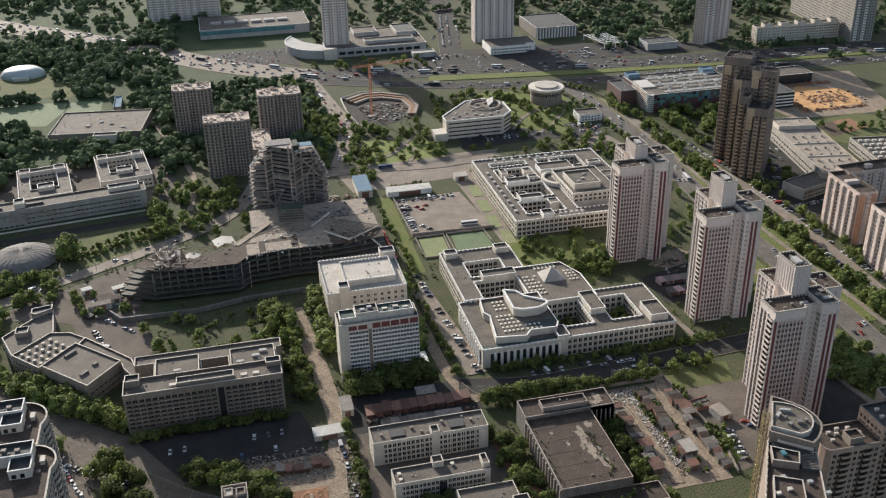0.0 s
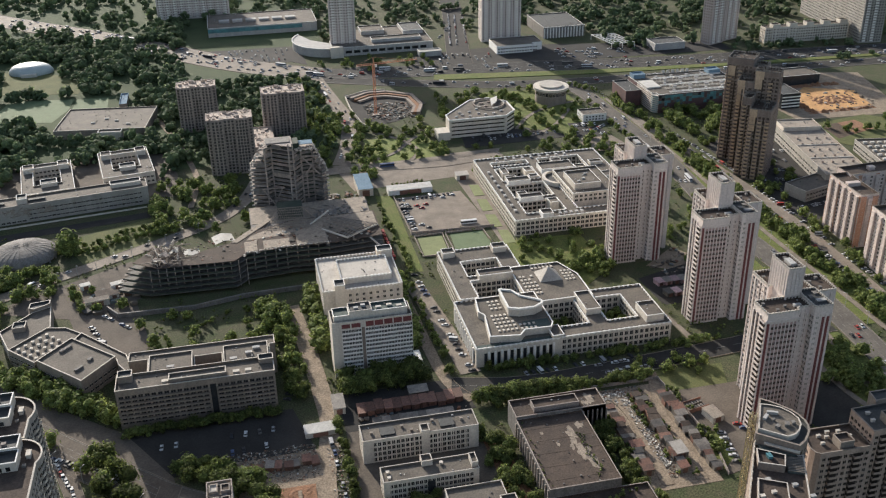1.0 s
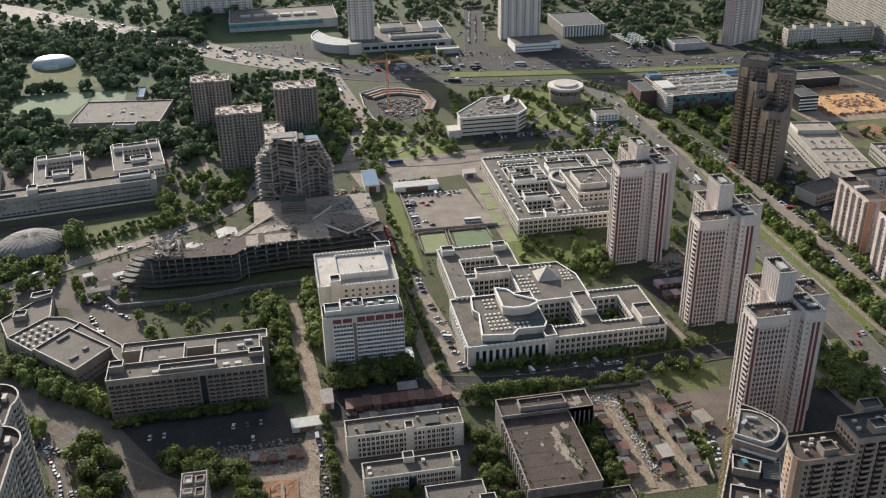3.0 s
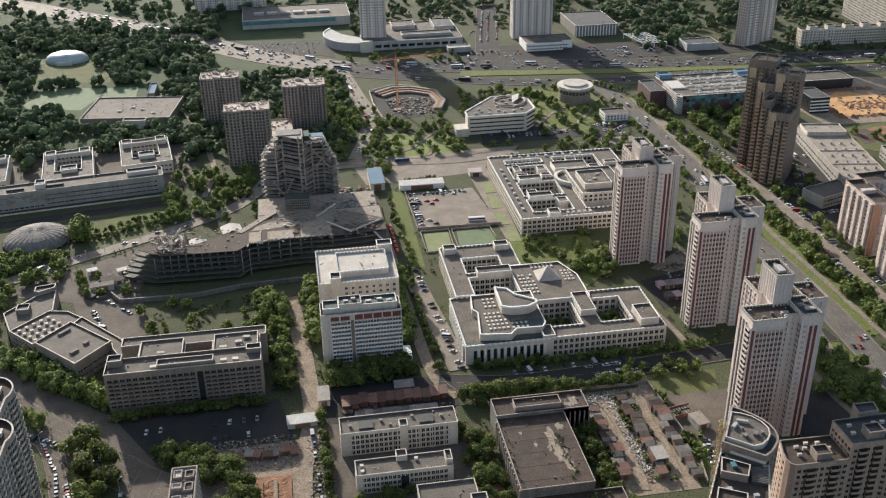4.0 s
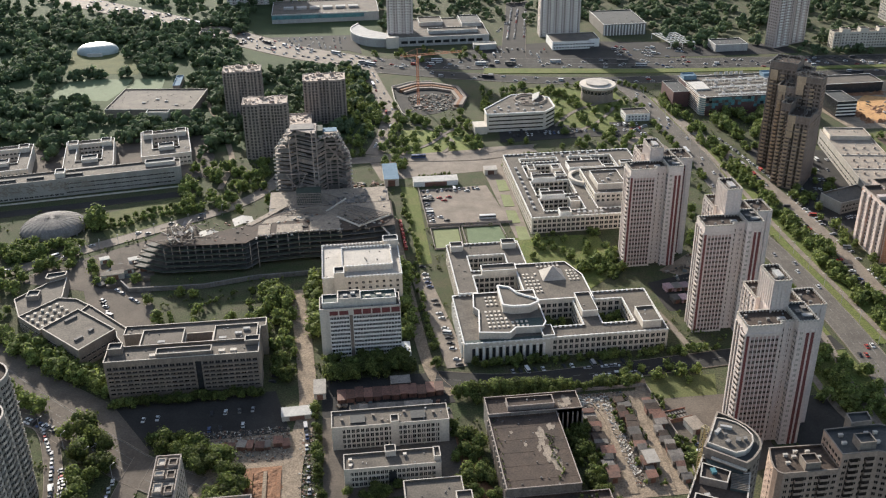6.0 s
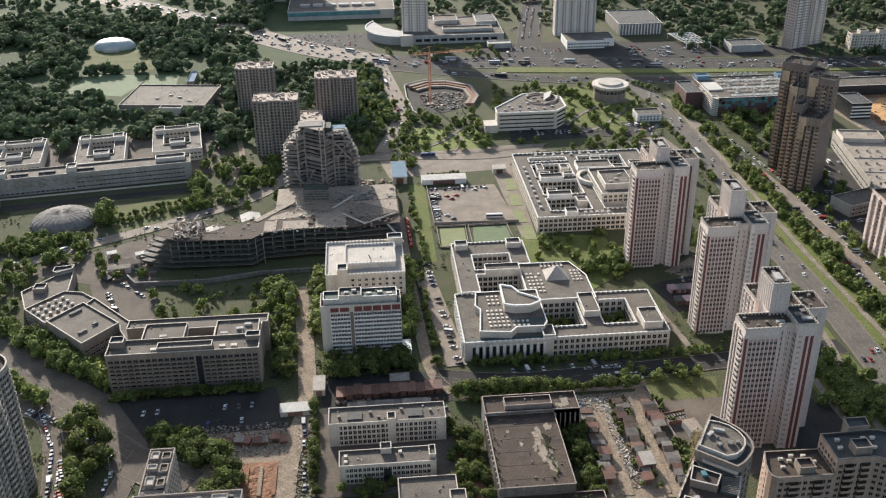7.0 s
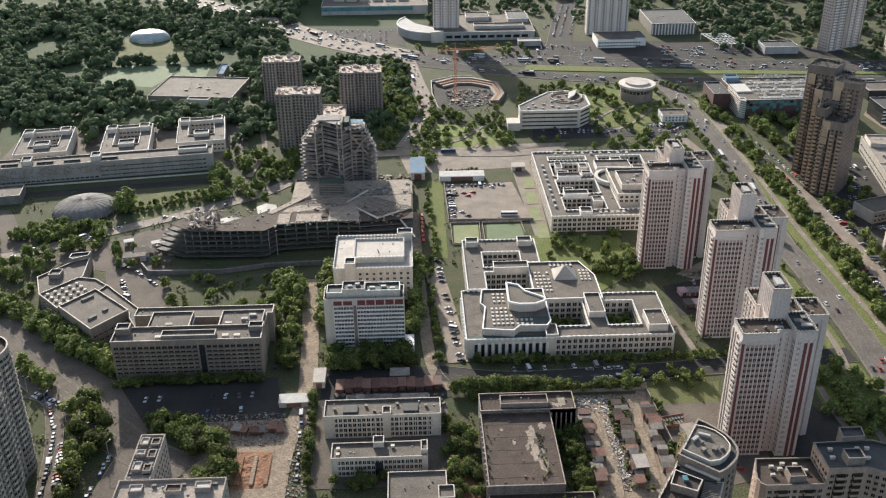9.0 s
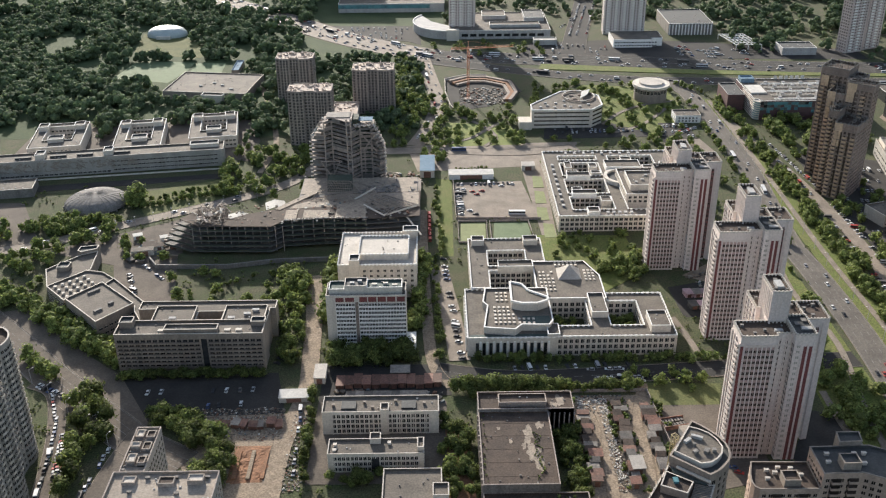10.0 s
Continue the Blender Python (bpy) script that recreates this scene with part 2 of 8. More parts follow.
def prism(bm, pts, z0, z1):
    lo, hi = [bm.verts.new((x, y, z0)) for x, y in pts], [bm.verts.new((x, y, z1)) for x, y in pts]
    k = len(pts)
    bm.faces.new(hi)
    bm.faces.new(lo[::-1])
    for i in range(k):
        bm.faces.new((lo[i], lo[(i + 1) % k], hi[(i + 1) % k], hi[i]))


def union_edges(rects):
    """Cells and outer edges (outside on the right hand) of a union of rectangles."""
    xs = sorted({v for r in rects for v in (r[0], r[2])})
    ys = sorted({v for r in rects for v in (r[1], r[3])})
    full = lambda i, j: 0 <= i < len(xs) - 1 and 0 <= j < len(ys) - 1 and any(
        r[0] <= xs[i] and xs[i + 1] <= r[2] and r[1] <= ys[j] and ys[j + 1] <= r[3] for r in rects)
    cells = [(i, j) for i in range(len(xs) - 1) for j in range(len(ys) - 1) if full(i, j)]
    sides = []
    for step, fixed, moving in (((0, -1), ys, xs), ((0, 1), ys, xs), ((-1, 0), xs, ys), ((1, 0), xs, ys)):
        run = {}
        for i, j in cells:
            if not full(i + step[0], j + step[1]):
                f = (j if step[0] == 0 else i) + (1 if 1 in step else 0)
                run.setdefault(f, []).append(i if step[0] == 0 else j)
        for f, ks in run.items():
            ks.sort()
            start = prev = ks[0]
            spans = []
            for k in ks[1:] + [None]:
                if k is None or k != prev + 1:
                    spans.append((start, prev + 1))
                    start = k
                prev = k
            for s, e in spans:
                a, b, c = moving[s], moving[e], fixed[f]
                sides.append({(0, -1): (a, c, b, c), (0, 1): (b, c, a, c), (-1, 0): (c, b, c, a), (1, 0): (c, a, c, b)}[step])
    return xs, ys, cells, sides


clutter = random.Random(17)
TAKEN = []
WINDOWS = {}
REST = {}
SPENT = {}


def claim(parent, x0, y0, x1, y1):
    m = parent.matrix_basis
    cs = [m @ Vector(p) for p in ((x0, y0, 0), (x1, y0, 0), (x1, y1, 0), (x0, y1, 0))]
    TAKEN.append((min(c.x for c in cs), min(c.y for c in cs), max(c.x for c in cs), max(c.y for c in cs)))


def side_loops(sides):
    """Chains wall sides into closed outlines."""
    left = {}
    for x0, y0, x1, y1 in sides:
        left.setdefault((x0, y0), []).append((x1, y1))
    out = []
    while left:
        start = p = next(iter(left))
        pts = []
        while p in left:
            pts.append(p)
            nxt = left[p].pop()
            if not left[p]:
                del left[p]
            p = nxt
            if p == start:
                break
        out.append(pts)
    return out


def offset(pts, d):
    """The outline moved inwards by d (the inside lies on the left hand)."""
    out, n = [], len(pts)
    for i in range(n):
        p, q, r = Vector(pts[i - 1]), Vector(pts[i]), Vector(pts[(i + 1) % n])
        a, b = (q - p).normalized(), (r - q).normalized()
        na, nb = Vector((-a.y, a.x)), Vector((-b.y, b.x))
        out.append(tuple(q + (na + nb) * (d / max(0.3, 1 + na.dot(nb)))))
    return out


def parapet_ring(parent, pts, z1, up, thick, rim, roof):
    """One coping round an outline, with its inner face down to the roof."""
    n = len(pts)
    rows = [(offset(pts, -0.1), z1 + up - 0.05), (offset(pts, -0.1), z1 + up + 0.18), (offset(pts, thick), z1 + up + 0.18), (offset(pts, thick), z1 - 0.02)]
    vs = [(x, y, z) for ring, z in rows for x, y in ring]
    fs, ix = [], []
    for k in range(3):
        for i in range(n):
            j = (i + 1) % n
            fs.append((k * n + i, k * n + j, k * n + n + j, k * n + n + i))
            ix.append(1 if k == 2 else 0)
    ob = new("parapet", mesh_of("parapet", vs, fs, (rim, roof), ix))
    ob.parent = parent


def poly_block(parent, pts, z0, z1, wall, roof, rim=WHITE, up=0.8, thick=0.5):
    """A building part on any outline (the inside on the left hand); returns its sides."""
    n = len(pts)
    part_walls = [(*pts[i], *pts[(i + 1) % n]) for i in range(n)]
    bm = bmesh.new()
    lo, hi = [bm.verts.new((x, y, z0)) for x, y in pts], [bm.verts.new((x, y, z1 + up)) for x, y in pts]
    for i in range(n):
        bm.faces.new((lo[i], lo[(i + 1) % n], hi[(i + 1) % n], hi[i]))
    part("wall", bm, wall, parent)
    bm = bmesh.new()
    bm.faces.new([bm.verts.new((x, y, z1)) for x, y in pts])
    part("roof", bm, roof, parent)
    parapet_ring(parent, pts, z1, up, thick, rim, roof)
    claim(parent, min(p[0] for p in pts), min(p[1] for p in pts), max(p[0] for p in pts), max(p[1] for p in pts))
    return part_walls


def block(parent, rects, z0, z1, wall, roof, rim=WHITE, up=0.8, thick=0.4, crenel=0.0, coping=True, tooth=0.5):
    """Walls, roof and parapet over a union of rectangles. Returns the outer sides."""
    xs, ys, cells, sides = union_edges(rects)
    loops = side_loops(sides)
    for pts in loops:
        bm = bmesh.new()
        n = len(pts)
        lo, hi = [bm.verts.new((x, y, z0)) for x, y in pts], [bm.verts.new((x, y, z1 + up)) for x, y in pts]
        for i in range(n):
            bm.faces.new((lo[i], lo[(i + 1) % n], hi[(i + 1) % n], hi[i]))
        part("wall", bm, wall, parent)
    bm = bmesh.new()
    for i, j in cells:
        bm.faces.new([bm.verts.new(p) for p in ((xs[i], ys[j], z1), (xs[i + 1], ys[j], z1), (xs[i + 1], ys[j + 1], z1), (xs[i], ys[j + 1], z1))])
    bmesh.ops.remove_doubles(bm, verts=bm.verts, dist=0.01)
    part("roof", bm, roof, parent)
    if coping:
        for pts in loops:
            parapet_ring(parent, pts, z1, up, thick, rim, roof)
        if crenel:
            teeth = bmesh.new()
            for x0, y0, x1, y1 in sides:
                k = math.hypot(x1 - x0, y1 - y0)
                m = Matrix.Translation((x0, y0, z1 + up)) @ Matrix.Rotation(math.atan2(y1 - y0, x1 - x0), 4, "Z")
                n = max(2, round(k / crenel))
                for q in range(n):
                    g = k / n
                    box(teeth, q * g + 0.28 * g, -0.22, -0.6, q * g + 0.72 * g, thick + 0.08, tooth, m)
            part("crenellation", teeth, rim, parent, "pale blocks along the parapet", "stuff")
    area = sum((xs[i + 1] - xs[i]) * (ys[j + 1] - ys[j]) for i, j in cells)
    if area > 90:
        bm = bmesh.new()
        for q in range(min(60, int(area / 75))):
            i, j = clutter.choice(cells)
            if xs[i + 1] - xs[i] > 3 and ys[j + 1] - ys[j] > 3:
                x, y, a, b = clutter.uniform(xs[i] + 1, xs[i + 1] - 2), clutter.uniform(ys[j] + 1, ys[j + 1] - 2), clutter.uniform(0.3, 0.9), clutter.uniform(0.3, 0.9)
                box(bm, x, y, z1 - 0.01, x + a, y + b, z1 + clutter.uniform(0.2, 0.7))
        if len(bm.faces):
            part("roof_clutter", bm, clutter.choice((GREY, DARKCON, DARKCON)), parent, "small pipes and hatches on the roof", "stuff")
        else:
            bm.free()
    for r in rects:
        claim(parent, *r)
    return sides


def window_mesh(w, h, glass, rim):
    key = (round(w, 2), round(h, 2), glass.name, rim.name)
    if key not in WINDOWS:
        v, f, ix = [], [], []
        t = min(0.12, w * 0.12)
        for a, b, c, d, e, i in ((-w / 2, 0, w / 2, h, 0.03, 1), (-w / 2, -0.12, w / 2, 0, 0.16, 0), (-w / 2, h, w / 2, h + 0.1, 0.1, 0), (-t / 2, 0, t / 2, h, 0.07, 0)):
            k = len(v)
            v += [(a, 0.01, b), (c, 0.01, b), (c, 0.01, d), (a, 0.01, d), (a, -e, b), (c, -e, b), (c, -e, d), (a, -e, d)]
            for q in ((4, 5, 6, 7), (0, 1, 5, 4), (1, 2, 6, 5), (2, 3, 7, 6), (3, 0, 4, 7)):
                f.append(tuple(k + s for s in q))
                ix.append(i)
        WINDOWS[key] = mesh_of("window", v, f, (rim, glass), ix)
    return WINDOWS[key]


def window(parent, me, m, limit=300):
    if SPENT.get(parent, 0) < limit:
        SPENT[parent] = SPENT.get(parent, 0) + 1
        ob = new("window", me)
        ob.parent = parent
        ob.matrix_basis = m
    else:
        REST.setdefault((parent, me), []).append(m)


def windows(parent, side, z, floors, storey, bay, w, h, glass=GLASS, rim=WHITE, inset=0.8, limit=40, skip=()):
    """Rows of windows on a wall that runs (x0, y0) to (x1, y1), outside on the right hand."""
    x0, y0, x1, y1 = side
    k = math.hypot(x1 - x0, y1 - y0)
    n = int((k - 2 * inset) / bay)
    if n < 1:
        return
    me = window_mesh(w, h, glass, rim)
    turn = Matrix.Rotation(math.atan2(y1 - y0, x1 - x0), 4, "Z")
    step = (k - 2 * inset) / n
    for f in range(floors):
        for i in range(n):
            if i in skip:
                continue
            s = (inset + (i + 0.5) * step) / k
            window(parent, me, Matrix.Translation((x0 + (x1 - x0) * s, y0 + (y1 - y0) * s, z + f * storey)) @ turn, limit)


def flush_windows():
    """What is past the limit on one building becomes one joined mesh."""
    for (parent, me), ms in REST.items():
        v0 = np.array([v.co[:] for v in me.vertices])
        f0 = np.array([p.vertices[:] for p in me.polygons])
        i0 = [p.material_index for p in me.polygons]
        vs = np.concatenate([v0 @ np.array(m.to_3x3()).T + np.array(m.translation) for m in ms])
        fs = np.concatenate([f0 + len(v0) * i for i in range(len(ms))])
        ob = new("glazing", mesh_of("glazing", vs.tolist(), fs.tolist(), list(me.materials), i0 * len(ms)))
        ob.parent = parent
        tagged(ob, kind="stuff")


def vents(parent, spots, z, sx, sy, h, material=WHITE, name="roof_vent"):
    me = None
    for x, y in spots:
        if me is None:
            bm = boxes((-sx / 2, -sy / 2, 0, sx / 2, sy / 2, h * 0.8), (-sx / 2 - 0.12, -sy / 2 - 0.12, h * 0.8, sx / 2 + 0.12, sy / 2 + 0.12, h))
            ob = part(name, bm, material, parent)
            me = ob.data
        else:
            ob = new(name, me)
            ob.parent = parent
        ob.location = (x, y, z)


# ---- ground ----
LAYER = [0.02]
SHEETS = []


def sheet(name, pts, z, material, label, category="ground"):
    """A flat piece of ground with a small edge; each lies a little above the one before."""
    LAYER[0] += 0.004
    z = LAYER[0] if z < 0.2 else z
    SHEETS.append((pts, z))
    bm = bmesh.new()
    prism(bm, pts, 0, z)
    me = bpy.data.meshes.new(name)
    bm.to_mesh(me)
    bm.free()
    me.materials.append(material)
    return tagged(new(name, me), label, category, kind="structure")


ROADS = []


def road(pts, width, z, material=ASPHALT, name="road", label="grey asphalt road with worn edges", smooth=6, kerb=True):
    """A strip along a smooth line through pts."""
    p = [Vector(q) for q in pts]
    line = []
    for i in range(len(p) - 1):
        a, b, c, d = p[max(i - 1, 0)], p[i], p[i + 1], p[min(i + 2, len(p) - 1)]
        for s in range(smooth):
            t = s / smooth
            line.append(0.5 * (2 * b + (c - a) * t + (2 * a - 5 * b + 4 * c - d) * t * t + (3 * b - a - 3 * c + d) * t ** 3))
    line.append(p[-1])
    z = 0.24 + 0.006 * (len(ROADS) + 1)
    ROADS.append((line, width))
    vs, fs, ix = [], [], []
    for i, q in enumerate(line):
        d = (line[min(i + 1, len(line) - 1)] - line[max(i - 1, 0)]).normalized()
        nrm = Vector((-d.y, d.x))
        for off, h in ((-width / 2 - 0.3, 0), (-width / 2 - 0.3, z + 0.12), (-width / 2, z + 0.12), (-width / 2, z), (width / 2, z), (width / 2, z + 0.12), (width / 2 + 0.3, z + 0.12), (width / 2 + 0.3, 0)):
            vs.append((q.x + nrm.x * off, q.y + nrm.y * off, h))
    for i in range(len(line) - 1):
        for k in range(7):
            fs.append((i * 8 + k, i * 8 + k + 8, i * 8 + k + 9, i * 8 + k + 1))
            ix.append(0 if k == 3 else 1)
    ob = new(name, mesh_of(name, vs, [f[::-1] for f in fs], (material, PAVING if kerb else material), ix))
    return tagged(ob, label, "road", kind="structure")


def height_at(x, y):
    """The top of what paves the ground at a place."""
    for k in range(len(ROADS) - 1, -1, -1):
        line, width = ROADS[k]
        for a, b in zip(line, line[1:]):
            d = b - a
            s = max(0, min(1, ((x - a.x) * d.x + (y - a.y) * d.y) / d.length_squared))
            if (a.x + d.x * s - x) ** 2 + (a.y + d.y * s - y) ** 2 < (width / 2) ** 2:
                return 0.24 + 0.006 * (k + 1)
    for pts, z in reversed(SHEETS):
        inside = False
        for (x0, y0), (x1, y1) in zip(pts, pts[1:] + pts[:1]):
            if (y0 > y) != (y1 > y) and x < (x1 - x0) * (y - y0) / (y1 - y0) + x0:
                inside = not inside
        if inside:
            return z
    return 0.0


def lane_marks(index, offsets, dash, gap, width=0.25):
    """Painted lines along a road; a dash longer than the road makes a full line."""
    line, _ = ROADS[index]
    z = 0.24 + 0.006 * (index + 1) + 0.005
    vs, fs = [], []
    for off in offsets:
        for a, b in zip(line, line[1:]):
            d = b - a
            k, u = d.length, d.normalized()
            nrm = Vector((-u.y, u.x))
            s = 0.0
            while s < k:
                e = min(k, s + dash)
                for p, q in (((a + u * s), -width), ((a + u * e), -width), ((a + u * e), width), ((a + u * s), width)):
                    vs.append((p.x + nrm.x * (off + q / 2), p.y + nrm.y * (off + q / 2), z))
                fs.append(tuple(range(len(vs) - 4, len(vs))))
                s = e + gap
    ob = new("lane_marking", mesh_of("lane_marking", vs, fs, (MARK,)))
    tagged(ob, "worn white lane marks on the asphalt", "marking", kind="stuff")


# ---- the setting ----
big = 4000
ob = new("ground", mesh_of("ground", [(-big, -big, 0), (big, -big, 0), (big, big, 0), (-big, big, 0)], [(0, 1, 2, 3)], (GROUND,)))
tagged(ob, "patchy green and brown open city ground", "ground", kind="structure")

# wide avenue and highway
road([(-420, 1500), (-288, 1372), (-208, 1297), (-112, 1207), (0, 1085), (60, 1035), (110, 1003)], 42, 0.06, PAVING, label="pale sunlit highway full of traffic")
road([(95, 1004), (231, 985), (347, 968), (466, 950), (621, 938), (900, 915)], 40, 0.08, DARKSHADEASPHALT, label="wide grey avenue with lanes of traffic")
road([(95, 990), (200, 945), (300, 915), (420, 905), (520, 900), (700, 890), (900, 880)], 22, 0.10, DARKSHADEASPHALT, label="grey carriageway beside a grass median")
road([(97, 995), (106, 913), (112, 853), (105, 794), (92, 745)], 14, 0.12, PAVING, label="dusty side road bending between trees")
road([(60, 733), (89, 734), (116, 733), (176, 728), (225, 738)], 13, 0.14, PAVING, label="dusty paved street")
road([(330, 905), (347, 873), (351, 774), (352, 687), (343, 571), (345, 527), (347, 469), (346, 414), (340, 330), (330, 230)], 17, 0.14, AVENUE, label="straight asphalt avenue beside the towers")
road([(365, 790), (373, 734), (381, 675), (386, 624), (389, 561), (388, 515), (384, 430)], 9, 0.12, PAVING, label="narrow service road lined with parked cars")
road([(-260, 520), (-200, 555), (-153, 574), (-112, 599), (-68, 624), (-15, 658), (10, 690), (25, 735)], 11, 0.12, PAVING, label="dusty pale road along the long facade")
road([(-190, 510), (-142, 465), (-111, 433), (-84, 406), (-55, 379), (-36, 362), (-10, 345)], 20, 0.12, ASPHALT, label="grey two lane street with lane marks")
road([(-36, 372), (-41, 350), (-45, 323), (-52, 280), (-60, 220)], 10, 0.16, ASPHALT, label="grey street under trees")
road([(32, 525), (37, 476), (40, 429), (41, 403), (38, 382), (34, 358), (33, 325), (32, 290)], 9, 0.12, DIRT, label="pale dirt lane between the blocks", kerb=False)
road([(99, 620), (100, 560), (102, 500), (106, 428), (116, 404)], 6, 0.12, DIRT, label="pale dirt lane beside the white block", kerb=False)
road([(110, 535), (114, 500), (117, 474), (121, 428)], 11, 0.14, PAVING, label="parking strip of dusty paving")
road([(108, 419), (146, 411), (200, 413), (262, 418), (335, 425)], 14, 0.14, DARKSHADEASPHALT, label="dark asphalt street with parked cars")
road([(215, 405), (213, 396), (206, 372), (206, 345), (203, 318)], 5, 0.1, DIRT, label="dirt lane between garages", kerb=False)
road([(186, 392), (190, 372), (188, 345), (186, 318)], 5, 0.1, DIRT, label="dirt lane between garages", kerb=False)
road([(-62, 920), (-52, 880), (-39, 834), (-28, 780), (-23, 740), (-28, 690)], 4, 0.1, DIRT, label="pale dirt track beside the unfinished towers", kerb=False)
road([(-104, 412), (-90, 403), (-80, 378), (-73, 348), (-68, 310), (-66, 270)], 8, 0.1, ASPHALT, label="courtyard drive with parked cars")

road([(255, 1000), (266, 1060), (274, 1100), (300, 1230), (318, 1340)], 26, 0.1, DARKSHADEASPHALT, label="far street lined with parked cars between the slabs")
for pts in ([(362, 850), (363, 700), (361, 560), (363, 470), (364, 400)], [(118, 748), (140, 762), (160, 790), (176, 800)], [(150, 742), (160, 762), (150, 790), (130, 815)], [(255, 790), (275, 820), (300, 840), (330, 850)], [(262, 770), (290, 790), (318, 830)], [(245, 470), (249, 448), (251, 430)], [(330, 560), (324, 500), (330, 440), (322, 380), (318, 320)]):
    road(pts, 3, 0.1, PAVING, "path", "narrow pale footpath across the grass", kerb=False)
sheet("mound", [(262, 520), (288, 540), (296, 530), (284, 505)], 0.05, DIRT, "bare orange dirt by the tower foot", "ground")
sheet("yard", [(250, 505), (300, 520), (300, 470), (252, 470)], 0.05, DARKSHADEASPHALT, "shaded yard between the towers", "ground")
sheet("wood_floor", [(-900, 770), (-45, 770), (95, 790), (95, 975), (-10, 1060), (-130, 1190), (-300, 1350), (-900, 1900)], 0.05, UNDER, "dark green undergrowth below the wood", "undergrowth")
sheet("wood_floor", [(-250, 1365), (0, 1125), (120, 1110), (130, 1700), (-500, 1700)], 0.05, UNDER, "green undergrowth beyond the highway", "undergrowth")
sheet("median", [(215, 952), (380, 929), (520, 918), (700, 908), (700, 916), (520, 927), (380, 943), (219, 970)], 0.55, GRASS, "long green grass median", "lawn")
sheet("yard", [(-235, 702), (-62, 722), (-40, 715), (-38, 760), (-52, 812), (-110, 822), (-235, 800)], 0.05, ASPHALT, "dusty grey yard round the low laboratory blocks", "ground")
sheet("parking_lot", [(122, 668), (174, 670), (181, 604), (124, 607)], 0.07, PAVING, "worn pale paved yard with parked cars", "parking")
sheet("sports_pitch", [(125, 570), (142, 570), (143, 598), (126, 598)], 0.09, TURF, "small pale green sports pitch", "pitch")
sheet("sports_pitch", [(147, 569), (174, 570), (172, 598), (149, 598)], 0.09, TURF_B, "small green sports pitch with pale lines", "pitch")
sheet("lawn", [(109, 676), (121, 674), (120, 549), (111, 549)], 0.06, GRASS, "long narrow strip of green lawn", "lawn")
sheet("pavement", [(176, 700), (193, 700), (190, 560), (181, 560)], 0.05, PAVING, "pale paved strip along the facade", "pavement")
for x, y in ((186, 668), (185, 640), (184, 612), (186, 585)):
    sheet("lawn", [(x - 4, y - 11), (x + 4, y - 11), (x + 4, y + 9), (x - 3, y + 11)], 0.3, TURF, "small lawn bed in the paving", "lawn")
sheet("forecourt", [(85, 745), (230, 750), (195, 700), (95, 690)], 0.05, PAVING, "broad dusty paved forecourt", "pavement")
# this lawn's sunlit, hazy brightness comes from its grass colour
sheet("lawn", [(120, 742), (180, 745), (175, 790), (118, 800)], 0.08, SUNGRASS, "green lawn crossed by paths", "lawn")
sheet("yard", [(-150, 562), (-66, 612), (-58, 558), (-98, 542)], 0.05, ASPHALT, "brownish site yard by the road", "ground")
sheet("parking_lot", [(-100, 546), (-70, 566), (-60, 552), (-50, 500), (-60, 480), (-88, 506)], 0.06, ASPHALT, "brown grey car park behind the low block", "parking")
# the block's shade is deepened here by the near-black base colour
sheet("parking_lot", [(-62, 418), (24, 419), (32, 384), (-36, 378)], 0.07, DARKSHADEASPHALT, "asphalt yard with deep shade put into its colour", "parking")
sheet("yard", [(-10, 382), (34, 383), (33, 320), (0, 320), (-14, 350)], 0.05, DIRT, "bare dirt yard with rubble", "ground")
sheet("soil_pit", [(12, 357), (32, 357), (30, 333), (14, 331)], 0.12, REDDIRT, "dug patch of red soil", "ground")
sheet("lawn", [(208, 406), (256, 404), (250, 385), (216, 386)], 0.06, DRYGRASS, "sunlit lawn with tree shadows", "lawn")
sheet("yard", [(216, 386), (262, 386), (262, 330), (217, 318)], 0.05, ASPHALT, "brownish concrete yard at the tower foot", "pavement")
sheet("lawn", [(218, 353), (225.5, 349), (227, 331), (216, 322), (213, 330)], 0.09, GRASS, "overgrown green strip beside the garages", "lawn")
sheet("yard", [(174, 395), (217, 395), (212, 315), (176, 315)], 0.04, DIRT, "trodden dirt yard of the garages", "ground")
sheet("yard", [(48, 425), (112, 425), (116, 397), (48, 392)], 0.04, DARKSHADEASPHALT, "dark shaded yard of sheds", "ground")
sheet("meadow", [(-116, 655), (-52, 680), (-36, 652), (-96, 612)], 0.05, DRYGRASS, "yellowish meadow behind the road", "lawn")
sheet("terrace", [(-260, 660), (-52, 692), (-50, 682), (-260, 648)], 0.05, DARKSHADEASPHALT, "dark paved strip below the long facade", "pavement")
sheet("parking_lot", [(-215, 640), (-192, 640), (-160, 578), (-185, 568)], 0.05, ASPHALT, "grey paved lot beside the dome", "parking")
sheet("sports_pitch", [(-213, 936), (-154, 920), (-143, 955), (-141, 988), (-202, 997)], 0.06, TURF_B, "far dull green football pitch", "pitch")
sheet("sports_pitch", [(-140, 955), (-107, 952), (-108, 985), (-138, 987)], 0.06, TURF_B, "small dull green pitch beside a blue shed", "pitch")
sheet("yard", [(-214, 1021), (-139, 1005), (-135, 1039), (-169, 1082), (-224, 1104)], 0.06, DRYGRASS, "pale trodden yard round the air dome", "ground")
sheet("parking_lot", [(-55, 1095), (80, 1060), (95, 1045), (92, 1125), (-40, 1130)], 0.06, DARKSHADEASPHALT, "far car park with rows of cars", "parking")
